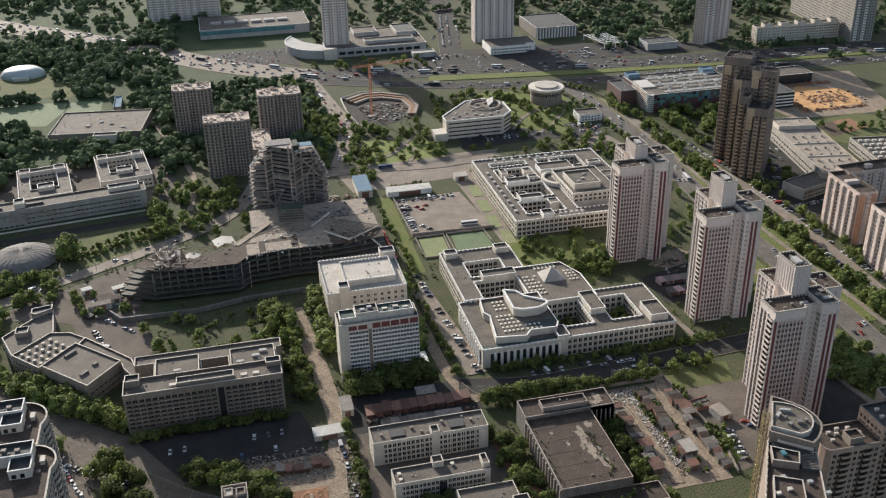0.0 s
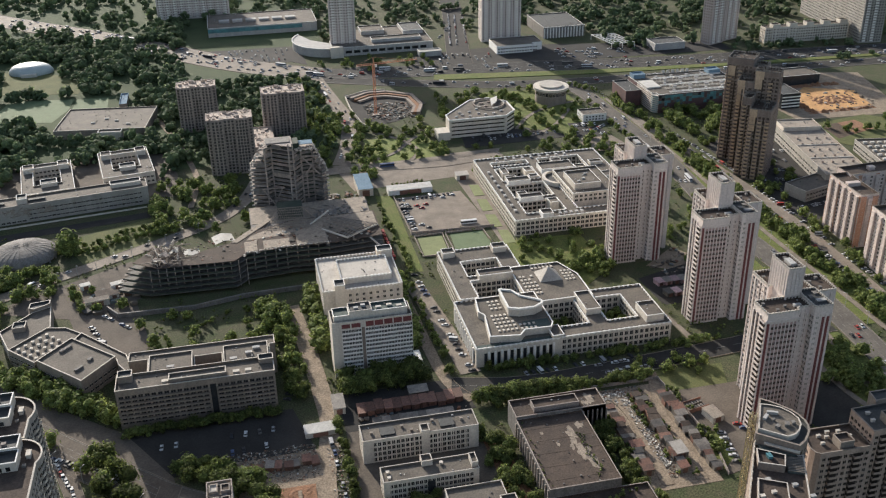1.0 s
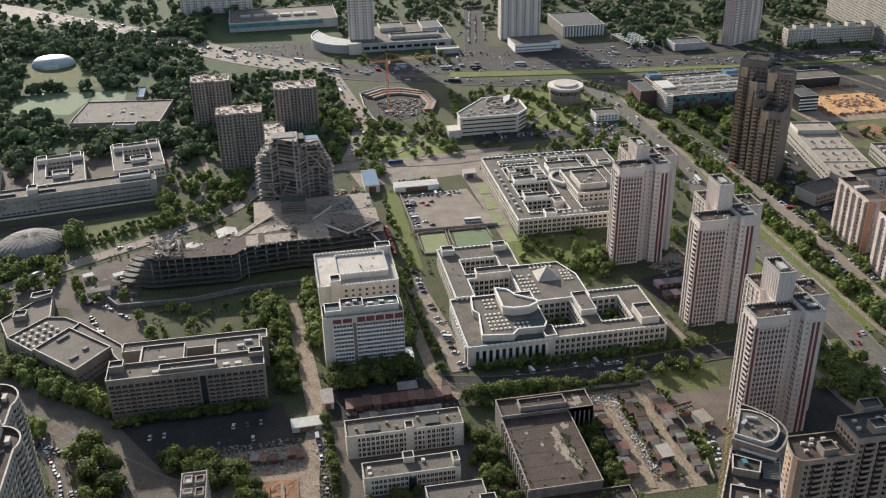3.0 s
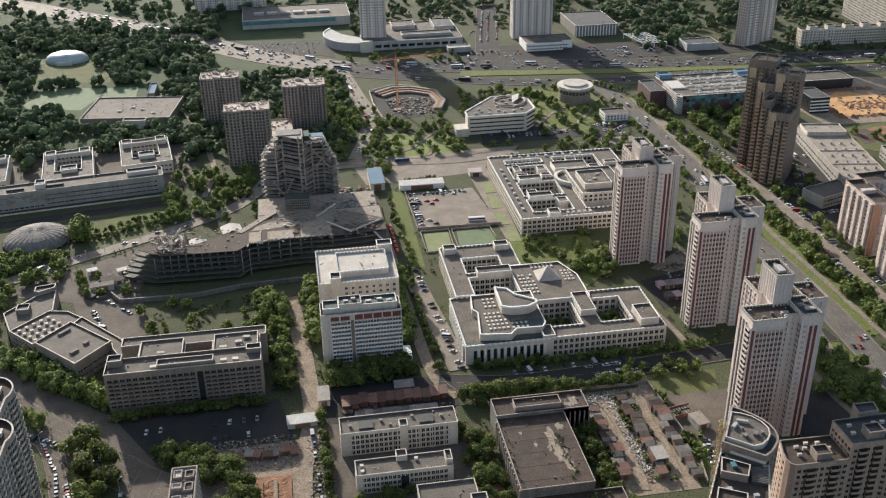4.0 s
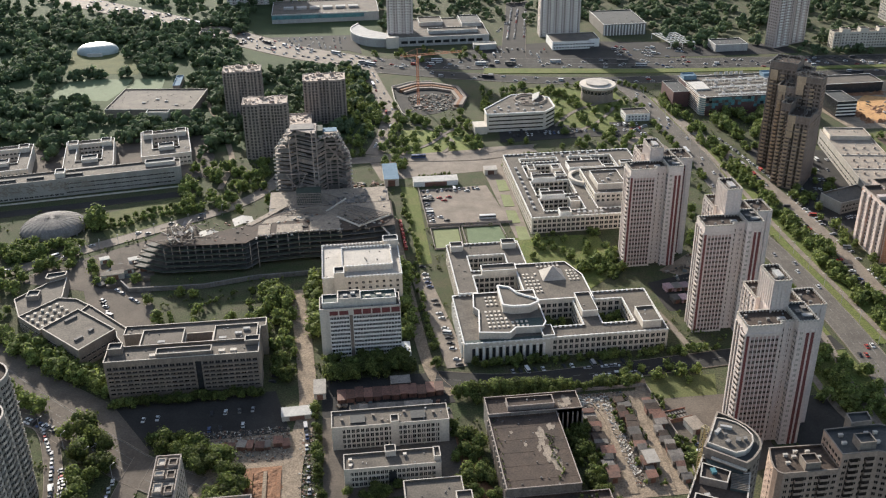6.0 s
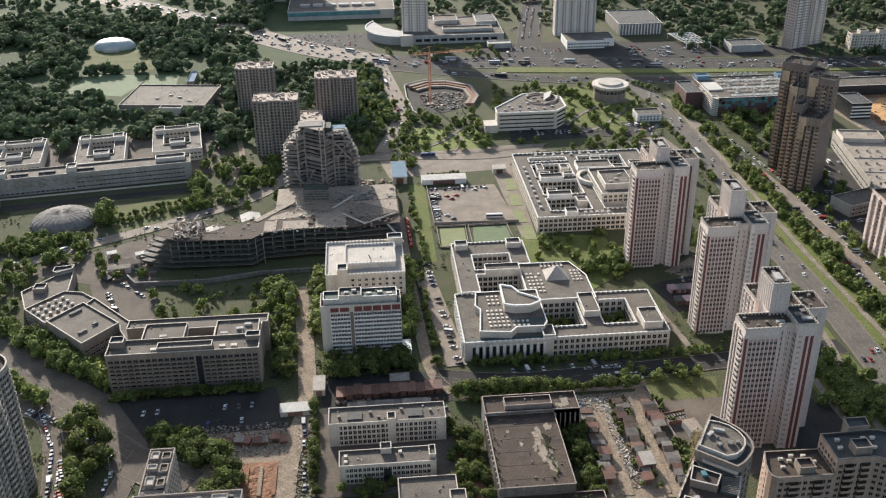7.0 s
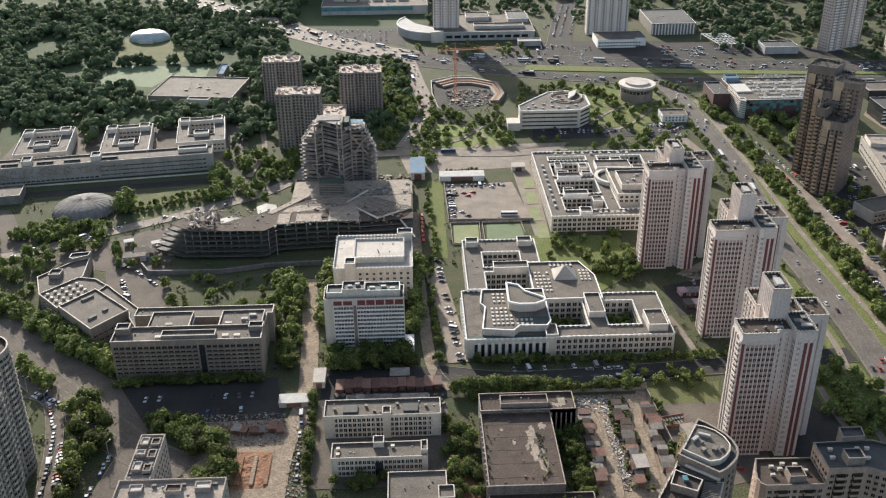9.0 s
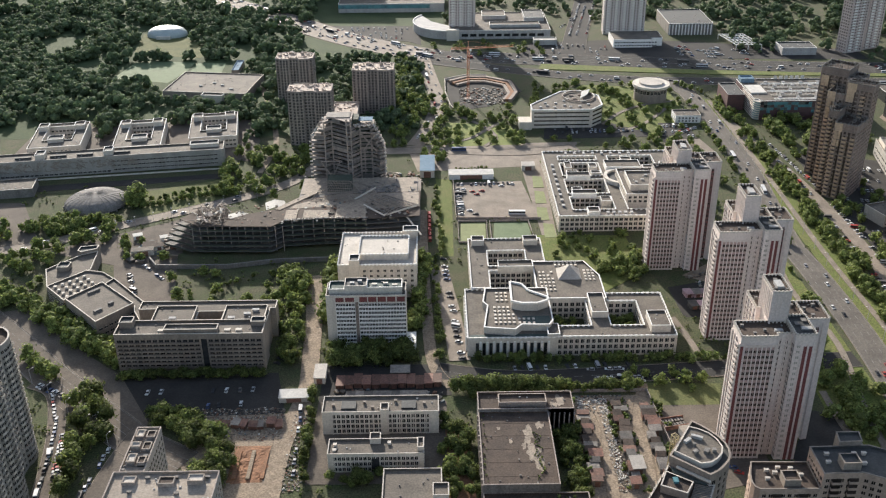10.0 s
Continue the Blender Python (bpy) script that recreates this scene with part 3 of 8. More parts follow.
sheet("parking_lot", [(200, 1000), (330, 985), (560, 975), (560, 1010), (330, 1060), (215, 1050)], 0.05, DARKSHADEASPHALT, "broad grey forecourt with cars", "parking")
sheet("excavation", [(119, 930), (184, 920), (192, 882), (158, 840), (124, 828)], 0.05, DARKSHADEASPHALT, "dug building site with a dark floor", "ground")
# shade over this lot is put into its surface colour
sheet("parking_lot", [(396, 724), (462, 700), (446, 566), (396, 552)], 0.05, DARKSHADEASPHALT, "lot with parked cars, coloured dark for its shade", "parking")
sheet("yard", [(505, 745), (610, 740), (640, 860), (560, 880), (500, 800)], 0.04, DIRT, "trodden brown yard round a sandy site", "ground")
sheet("sand_site", [(530, 762), (592, 765), (602, 808), (560, 830), (532, 800)], 0.3, SAND, "bright orange sand of a building site", "ground")
sheet("parking_lot", [(205, 800), (290, 790), (290, 760), (200, 757)], 0.05, DARKSHADEASPHALT, "dark lot beside the office", "parking")
sheet("lawn", [(250, 900), (330, 890), (335, 800), (300, 760), (255, 800)], 0.05, GRASS, "park lawn with trees and paths", "lawn")
sheet("verge", [(354, 860), (366, 850), (372, 560), (380, 420), (356, 420), (353, 560)], 0.05, GRASS, "long green verge beside the avenue", "lawn")
sheet("verge", [(310, 560), (333, 560), (336, 330), (300, 330)], 0.04, GRASS, "green slope with trees beside the avenue", "lawn")
sheet("lawn", [(176, 578), (236, 576), (240, 525), (208, 498), (178, 545)], 0.05, GRASS, "green garden between the white blocks", "lawn")

# shadowed ground at the tower foot, darkened through its colour
sheet("yard", [(272, 342), (295, 380), (306, 377), (306, 338), (293, 334)], 0.09, DARKSHADEASPHALT, "shaded asphalt yard at the tower foot", "parking")
road([(306, 396), (306, 367), (310, 345)], 3, 0.12, PAVING, "path", "narrow paved path beside the shaded yard", kerb=False)
sheet("parking_lot", [(303, 792), (327, 792), (329, 754), (299, 754)], 0.08, DARKSHADEASPHALT, "small dark car park beside the pavilion", "parking")
sheet("pavement", [(299, 754), (330, 753), (336, 722), (297, 720)], 0.08, PAVING, "dusty paved corner by the avenue", "pavement")
sheet("lawn", [(496, 694), (540, 655), (610, 700), (570, 744), (512, 732)], 0.07, DRYGRASS, "worn yellowish field", "lawn")
sheet("sports_pitch", [(513, 694), (533, 701), (534, 730), (516, 727)], 0.07, DIRTDARK, "worn dark brown playing field", "pitch")
sheet("sports_pitch", [(533.2, 701), (557, 709), (553, 733), (534.2, 730)], 0.07, REDDIRT, "worn reddish playing field", "pitch")
sheet("pavement", [(-72, 428), (-60, 419), (-35, 378), (-33, 366), (-48, 372), (-76, 416)], 0.04, ASPHALT, "worn asphalt apron beside the street", "pavement")
sheet("yard", [(48, 392), (113, 392), (113, 330), (48, 330)], 0.045, ASPHALT, "brownish paved yard round the offices", "pavement")
sheet("yard", [(112, 372), (121, 368), (127, 300), (114, 296)], 0.05, REDDIRT, "overgrown bare orange earth beside the derelict hall", "ground")
sheet("pavement", [(-150, 485), (-104, 438), (-76, 411), (-62, 420), (-92, 446), (-135, 488)], 0.045, ASPHALT, "brown asphalt strip between street and trees", "pavement")


lane_marks(5, (-8, 8), 400, 1)
lane_marks(5, (-4, 0, 4), 4, 5)
lane_marks(8, (-9.5, 9.5), 400, 1)
lane_marks(8, (-3.5, 0, 3.5), 4, 4)
lane_marks(0, (-19, -1, 1, 19), 400, 1, 0.5)
lane_marks(1, (-18, 0, 18), 400, 1, 0.5)
lane_marks(1, (-12, -6, 6, 12), 5, 8, 0.5)
lane_marks(2, (-10, 10), 400, 1, 0.5)
lane_marks(13, (0,), 4, 5)


def soil_heap(x0, y0, x1, y1, high, seed, label):
    """An uneven bank of dug soil that falls to the ground at its edges."""
    nx, ny = int((x1 - x0) / 0.8), int((y1 - y0) / 0.8)
    vs, fs = [], []
    for j in range(ny + 1):
        for i in range(nx + 1):
            x, y = x0 + (x1 - x0) * i / nx, y0 + (y1 - y0) * j / ny
            edge = min(1, 0.25 * min(i, j, nx - i, ny - j))
            n = noise.noise(Vector((x / 4, y / 4, seed))) + 0.6 * noise.noise(Vector((x / 1.5, y / 1.5, seed)))
            vs.append((x + noise.noise(Vector((y, x, seed))) * 0.6, y, 0.13 + edge * max(0, high * (0.25 + n))))
    for j in range(ny):
        for i in range(nx):
            k = j * (nx + 1) + i
            fs.append((k, k + 1, k + nx + 2, k + nx + 1))
    tagged(new("soil_heap", mesh_of("soil_heap", vs, fs, (REDDIRT,))), label, "soil", kind="stuff")


soil_heap(12, 332, 31, 358, 0.6, 1, "dug banks of clay coloured soil")
for x in (15, 21.5, 28):
    wall_bar = bmesh.new()
    box(wall_bar, x - 0.9, 334, 0, x + 0.9, 354, 0.9)
    me = bpy.data.meshes.new("trench_wall")
    wall_bar.to_mesh(me)
    wall_bar.free()
    me.materials.append(DIRT if x == 21.5 else REDDIRT)
    tagged(new("trench_wall", me), "low clay wall in the dug patch", "wall", kind="structure")
soil_heap(524, 756, 534, 800, 3.0, 2, "reddish bank beside the sandy site")
soil_heap(534, 756, 592, 763, 3.0, 3, "reddish bank beside the sandy site")
soil_heap(536, 828, 600, 838, 3.0, 4, "reddish bank behind the sandy site")
soil_heap(545, 775, 590, 800, 1.2, 5, "low mounds of dug soil in the sand")


# ---- residential towers ----
def tower(ox, oy, label, top=81.3):
    """Four wings like a pinwheel round a tall core."""
    t = thing("apartment_tower", label, "tower", 242 + ox, 346.5 + oy, group="white residential towers")
    roof = 66.0
    rim = dict(crenel=1.6, up=1.2, tooth=0.4)
    block(t, [(-0.8, -2, 15.5, 11), (15.5, 0.5, 22.38, 9.98)], 0, roof, TOWERWHITE, ROOFBROWN, EDGE, **rim)
    block(t, [(22.4, -3.2, 31.8, 13.5)], 0, roof + 1.4, TOWERWHITE, ROOFDARK, EDGE, **rim)
    block(t, [(25.02, 13.52, 31.8, 27), (31.82, 11.3, 42.5, 27)], 0, roof + 0.4, TOWERWHITE, ROOFBROWN, EDGE, **rim)
    block(t, [(12.5, 21.5, 25, 37)], 0, roof + 0.4, TOWERWHITE, ROOFBROWN, EDGE, **rim)
    block(t, [(14.5, 10, 25, 21.48)], 0, roof, TOWERWHITE, ROOFDARK, coping=False, up=0)
    block(t, [(14.5, 10, 22.8, 25.6)], roof + 0.02, top, TOWERWHITE, ROOFBROWN, EDGE, **rim)
    vents(t, [(2, 8), (11, 4), (6, 1.5)], roof, 1.2, 1.0, 1.2, DARKCON)
    vents(t, [(17, 3.5)], roof, 3.4, 1.6, 1.2, GREY)
    vents(t, [(36, 15), (34, 21), (39, 24), (29, 24), (15, 31), (21, 34), (16, 25.0)], roof + 0.4, 1.3, 1.1, 1.5, DARKCON)
    vents(t, [(17, 14), (19, 22), (21, 13)], top, 1.4, 1.2, 1.1, DARKCON)
    vents(t, [(19, 17)], top, 3.0, 6.0, 1.6, GREY)
    vents(t, [(29, 3)], roof + 1.4, 4.6, 1.9, 0.9, GREY)
    vents(t, [(26, 7), (30, 10)], roof + 1.4, 2.0, 2.4, 0.8, DARKCON)
    for k in range(5):
        part("crown_rib", boxes((14.7 + k * 1.92, 9.75, roof + 0.1, 15.1 + k * 1.92, 10.02, top)), TOWERWHITE, t)
    for k in range(8):
        part("crown_rib", boxes((14.25, 10.2 + k * 2.1, roof + 1.5, 14.52, 10.6 + k * 2.1, top)), TOWERWHITE, t)
    me = window_mesh(1.3, 1.45, GLASSWARM, STRIP)
    floors, st = 22, 2.86
    # front face: rosy strips with windows, pale ribs between, a maroon corner strip
    part("corner_strip", boxes((-0.72, -2.12, 1, 0.55, -1.95, roof - 4)), MAROON, t, "maroon strip along the corner")
    for i in range(7):
        x = 2.15 + i * 1.92
        part("window_strip", boxes((x - 0.66, -2.06, 1.2, x + 0.66, -1.95, roof - 4.6)), STRIP, t, "rosy brown strip")
        part("rib", boxes((x - 1.2, -2.34, 0, x - 0.74, -1.95, roof - 3.4)), TOWERWHITE, t)
        for fl in range(floors - 1):
            window(t, me, Matrix.Translation((x, -2.07, 1.3 + fl * st)), 60)
    part("rib", boxes((14.7, -2.34, 0, 15.3, -1.95, roof - 3.4)), TOWERWHITE, t)
    part("cornice", boxes((-0.7, -2.45, roof - 3.4, 15.45, -1.95, roof - 2.8)), TOWERWHITE, t)
    # west face: slot with slanting balconies, then brown strips between ribs
    # the slot isn't cut in; its shade is a dark strip on the wall
    part("loggia_slot", boxes((-0.9, -1.3, 1, -0.75, 3.6, roof - 4)), GLASSWARM, t, "dark strip standing for the shaded loggia slot")
    slab = boxes((-1.9, -1.2, 0, -0.76, 3.5, 0.25), (-1.9, -1.2, 0.25, -1.75, 3.5, 1.15), (-1.75, -1.2, 0.25, -0.76, -1.05, 1.15))
    first = part("balcony", slab, TOWERWHITE, t)
    first.location = (0, 0, 1.4)
    for fl in range(1, floors):
        o = new("balcony", first.data)
        o.parent, o.location = t, (0, 0, 1.4 + fl * st)
    for y0, y1 in ((-2, -1.35), (3.7, 4.7), (6.7, 7.6), (9.7, 10.9)):
        part("rib", boxes((-1.3, y0, 0, -0.75, y1, roof - 2.4)), TOWERWHITE, t)
    for y0, y1 in ((4.9, 6.5), (7.8, 9.5)):
        part("window_strip", boxes((-0.9, y0, 1, -0.75, y1, roof - 4)), BRICK, t, "brown strip between ribs")
    side = window_mesh(1.1, 1.5, GLASSWARM, STRIP)
    turn = Matrix.Rotation(radians(-90), 4, "Z")
    for fl in range(floors):
        for y in (5.7, 8.65):
            window(t, side, Matrix.Translation((-0.92, y, 1.5 + fl * st)) @ turn, 60)
    windows(t, (12.5, 37, 12.5, 21.5), 1.6, floors + 1, st, 2.3, 1.1, 1.5, GLASSWARM, TOWERWHITE, limit=60)
    for y in (24.8, 28.9, 33.0, 36.4):
        part("rib", boxes((12.1, y - 0.3, 0, 12.55, y + 0.3, roof)), TOWERWHITE, t)
    # recessed bay and the projecting wing with its two stripes
    windows(t, (15.5, 0.5, 22.4, 0.5), 1.6, floors, st, 2.0, 1.0, 1.5, GLASSWARM, TOWERWHITE, limit=60)
    for x in (17.8, 20.1):
        part("rib", boxes((x - 0.25, 0.2, 0, x + 0.25, 0.55, roof)), TOWERWHITE, t)
    windows(t, (22.4, 0.4, 22.4, -3.2), 1.6, floors, st, 1.5, 0.9, 1.5, GLASSWARM, TOWERWHITE, limit=60, inset=0.3)
    for fl in range(floors):
        window(t, window_mesh(1.5, 1.3, SHADEWALL, TOWERWHITE), Matrix.Translation((24.3, -3.2, 1.7 + fl * st)), 60)
    for x in (26.5, 28.9):
        part("red_stripe", boxes((x, -3.3, 0, x + 1.5, -3.15, roof - 3.6)), MAROON, t, "tall maroon stripe")
    for x in (25.7, 28.1, 30.5):
        part("rib", boxes((x, -3.55, 0, x + 0.7, -3.15, roof - 2)), TOWERWHITE, t)
    # rear wing
    for x in (33.2, 36.6):
        part("window_strip", boxes((x, 11.2, 1, x + 1.8, 11.35, roof - 4)), MAROON, t, "maroon strip")
        for fl in range(floors):
            window(t, me, Matrix.Translation((x + 0.9, 11.19, 1.6 + fl * st)), 60)
    part("rib", boxes((39.6, 10.9, 0, 40.6, 11.35, roof)), TOWERWHITE, t)
    windows(t, (42.5, 11.3, 42.5, 27), 1.6, floors, st, 2.6, 1.3, 1.5, GLASSWARM, TOWERWHITE, limit=60)
    return t


tower(0, 0, "tall white residential tower with maroon stripes and crenellated roof")
tower(17, 101, "tall white residential tower with maroon stripes behind the front one")
tower(0, 183, "tall white residential tower with maroon stripes beside the low complex", 75.0)


# ---- low white complex with courtyards ----
def white_complex():
    t = thing("institute_complex", "low white institute complex with courtyards, skylights and a roof pyramid", "building", 0, 0)
    rim = dict(crenel=3.0, up=0.7, thick=0.5, tooth=0.3)
    # wings round two courtyards
    s1 = block(t, [(129, 485, 140.5, 549), (129, 532, 175, 549), (164, 517, 175.5, 549), (129, 506, 167, 512)], 0, 12, CREAM, ROOF, WHITE, **rim)
    s2 = poly_block(t, [(167, 470), (206, 470), (206, 497), (199, 515), (167, 515)], 0, 13, CREAM, ROOF, WHITE, thick=0.7)
    s3 = block(t, [(193.5, 443, 204.5, 469.9), (222.5, 432, 238.5, 478), (206.1, 469, 238.5, 478), (173, 432, 238.5, 443)], 0, 11.6, CREAM, ROOF, WHITE, **rim)
    block(t, [(125, 432, 173, 485)], 0, 11.2, CREAM, ROOF, WHITE, **rim)
    poly_block(t, [(134, 437.5), (151, 435), (155, 440), (170, 439.5), (172.5, 444), (172.5, 480), (136.5, 480), (134.6, 465), (137, 460.5)], 11.21, 14.5, CREAM, ROOF, WHITE, thick=0.7)
    part("roof_apron", boxes((126, 433, 11.2, 172, 436.5, 11.26)), ROOFGREEN, t, "dark green strip of roofing")
    part("roof_apron", boxes((156, 441, 14.5, 171, 450, 14.56)), ROOFGREEN, t, "dark green strip of roofing")
    block(t, [(225, 436, 235.5, 452)], 11.6, 15.2, CREAM, ROOF, WHITE)
    block(t, [(195, 452, 204, 473)], 11.6, 14.6, CREAM, ROOF, WHITE)
    block(t, [(146, 505, 167, 513)], 12, 15.2, CREAM, ROOF, WHITE)
    block(t, [(131, 540, 139, 547)], 12, 14.8, CREAM, ROOF, WHITE)
    block(t, [(164, 540, 173, 547)], 12, 14.8, CREAM, ROOF, WHITE)
    block(t, [(168.5, 432.1, 175, 443)], 11.6, 13, CREAM, ROOF, WHITE)
    # angular auditorium with a sunk roof behind white walls
    pts = [(150.5, 458), (156, 455.5), (165, 455.5), (171, 459), (171, 462), (160.5, 470), (157.5, 477), (151, 480)]
    bm = bmesh.new()
    prism(bm, pts, 14.5, 19.0)
    part("auditorium", bm, CREAM, t, "angular pale auditorium block")
    for i in range(8):
        a, b = pts[i], pts[(i + 1) % 8]
        bm = bmesh.new()
        beam(bm, (*a, 19.5), (*b, 19.5), 1.1)
        part("auditorium_rim", bm, WHITE, t)
    bm = bmesh.new()
    prism(bm, [(161 + (x - 161) * 0.93, 465 + (y - 465) * 0.93) for x, y in pts], 19.0, 19.1)
    part("auditorium_roof", bm, ROOF, t)
    bm = bmesh.new()
    apex = bm.verts.new((188, 500, 19.5))
    base = [bm.verts.new(p) for p in ((181, 493, 13.1), (195, 493, 13.1), (195, 507, 13.1), (181, 507, 13.1))]
    for i in range(4):
        bm.faces.new((base[i], base[(i + 1) % 4], apex))
    part("roof_pyramid", bm, ROOFPALE, t, "pale pyramid skylight")
    sky1 = [(170.5 + 2.4 * i, 481 + 4.2 * j) for i in range(4) for j in range(6) if (i + j) % 7]
    sky2 = [(181 + 2.5 * i, 511 + 3.2 * j) for i in range(6) for j in range(2)] + [(197.5 + 2.4 * i, 493 + 3.6 * j) for i in range(3) for j in range(4)]
    sky3 = [(141 + 2.5 * i, 443 + 4 * j) for i in range(5) for j in range(5) if not (i == 4 and j > 2)] + [(154 + 2.6 * i, 442.5 + 4 * j) for i in range(4) for j in range(2)] + [(143 + 2.6 * i, 467 + 4 * j) for i in range(3) for j in range(3)]
    vents(t, sky1 + sky2, 13, 1.1, 1.5, 0.6, CREAM, "skylight")
    vents(t, sky3, 14.5, 1.1, 1.5, 0.6, CREAM, "skylight")
    for side in s1 + s3:
        if math.hypot(side[2] - side[0], side[3] - side[1]) > 6 and side[3] - side[1] <= 0.1:
            windows(t, side, 0.9, 3, 3.6, 3.0, 2.2, 2.3, GLASS, CREAM, limit=90)
    for side in s2:
        windows(t, side, 1.2, 3, 3.7, 3.2, 2.2, 2.3, GLASS, CREAM, limit=90)
    # piers of the long front
    for i in range(21):
        part("pier", boxes((176 + i * 3.05, 431.55, 0, 176.5 + i * 3.05, 432.1, 11.4)), CREAM, t)
    # entrance hall: tall dark bays between white piers, south and west
    for i in range(11):
        x = 129.5 + i * 3.7
        part("tall_window", boxes((x, 431.85, 0.8, x + 1.7, 432.05, 8.6)), GLASS, t, "tall dark window")
        part("pier", boxes((x + 2.0, 431.3, 0, x + 3.2, 432.05, 9.6)), WHITE, t)
    for i in range(12):
        y = 435 + i * 3.9
        part("tall_window", boxes((124.85, y, 0.8, 125.05, y + 1.7, 8.6)), GLASS, t, "tall dark window")
        part("pier", boxes((124.3, y + 2.2, 0, 125.05, y + 3.3, 9.6)), WHITE, t)


white_complex()


def ministry():
    t = thing("office_complex", "long low white office complex with stepped roof halls and courtyards", "building", 0, 0)
    rim = dict(crenel=3.4, up=0.8, thick=0.5, tooth=0.3)
    s = block(t, [(192, 583, 203, 700), (192, 690, 292, 700), (192, 583, 290, 593), (203, 676, 235, 682), (203, 645, 232, 652), (203, 614, 232, 620), (232, 593, 241, 690), (275, 593, 292, 690)], 0, 11, CREAM, ROOF, WHITE, **rim)
    s2 = block(t, [(241.02, 604, 274.98, 650)], 0, 17, CREAM, ROOF, WHITE, up=1.0)
    block(t, [(245, 612, 265, 637)], 17, 20.5, CREAM, ROOF, WHITE, up=1.0)
    vents(t, [(250, 618), (259, 630), (255, 622)], 20.5, 2.0, 1.4, 1.0, GREY)
    for x0, y0, x1, y1 in ((206, 653, 214, 659), (224, 653, 231, 658), (206, 622, 213, 628), (224, 604, 231, 612), (206, 664, 211, 675), (224, 664, 230, 672), (250, 676, 258, 684), (264, 660, 272, 668), (278, 610, 288, 618), (279, 640, 289, 650), (278, 668, 288, 674)):
        block(t, [(x0, y0, x1, y1)], 0 if x0 < 240 else 11, 12.6, CREAM, ROOF, WHITE, up=0.5)
    block(t, [(205, 644.5, 222, 652.4)], 11, 13.6, WHITE, ROOF, WHITE)
    block(t, [(205, 613.5, 222, 620.4)], 11, 13.6, WHITE, ROOF, WHITE)
    block(t, [(212, 584, 220, 592)], 11, 13.5, WHITE, ROOF, WHITE)
    block(t, [(236, 660, 262, 674)], 11, 14, WHITE, ROOF, WHITE)
    arc = [(245 + 13 * math.cos(radians(a)), 646 + 14 * math.sin(radians(a))) for a in range(70, 251, 12)]
    inner = [(245 + 10.5 * math.cos(radians(a)), 646 + 11.5 * math.sin(radians(a))) for a in range(70, 251, 12)]
    bm = bmesh.new()
    lo, hi, lo2, hi2 = [[bm.verts.new((x, y, z)) for x, y in line] for line, z in ((arc, 11), (arc, 14), (inner, 11), (inner, 14))]
    for k in range(len(arc) - 1):
        for a, b in ((lo, hi), (hi, hi2), (hi2, lo2)):
            bm.faces.new((a[k], a[k + 1], b[k + 1], b[k]))
    part("curved_gallery", bm, CREAM, t, "curved pale gallery wall")
    bm = bmesh.new()
    prism(bm, inner, 11, 12.4)
    part("gallery_roof", bm, ROOFDARK, t)
    for side in s:
        if math.hypot(side[2] - side[0], side[3] - side[1]) > 6:
            windows(t, side, 1.0, 3, 3.4, 3.3, 2.3, 2.1, GLASS, CREAM, limit=90)
    for side in s2:
        windows(t, side, 11.6, 2, 3.0, 3.3, 2.0, 1.7, GLASS, CREAM)
    vents(t, [(197, 600 + 9 * i) for i in range(9)] + [(210 + 7 * i, 695) for i in range(9)] + [(226 + 4 * i, 588) for i in range(5)], 11, 1.8, 2.6, 1.3, GREY)


ministry()


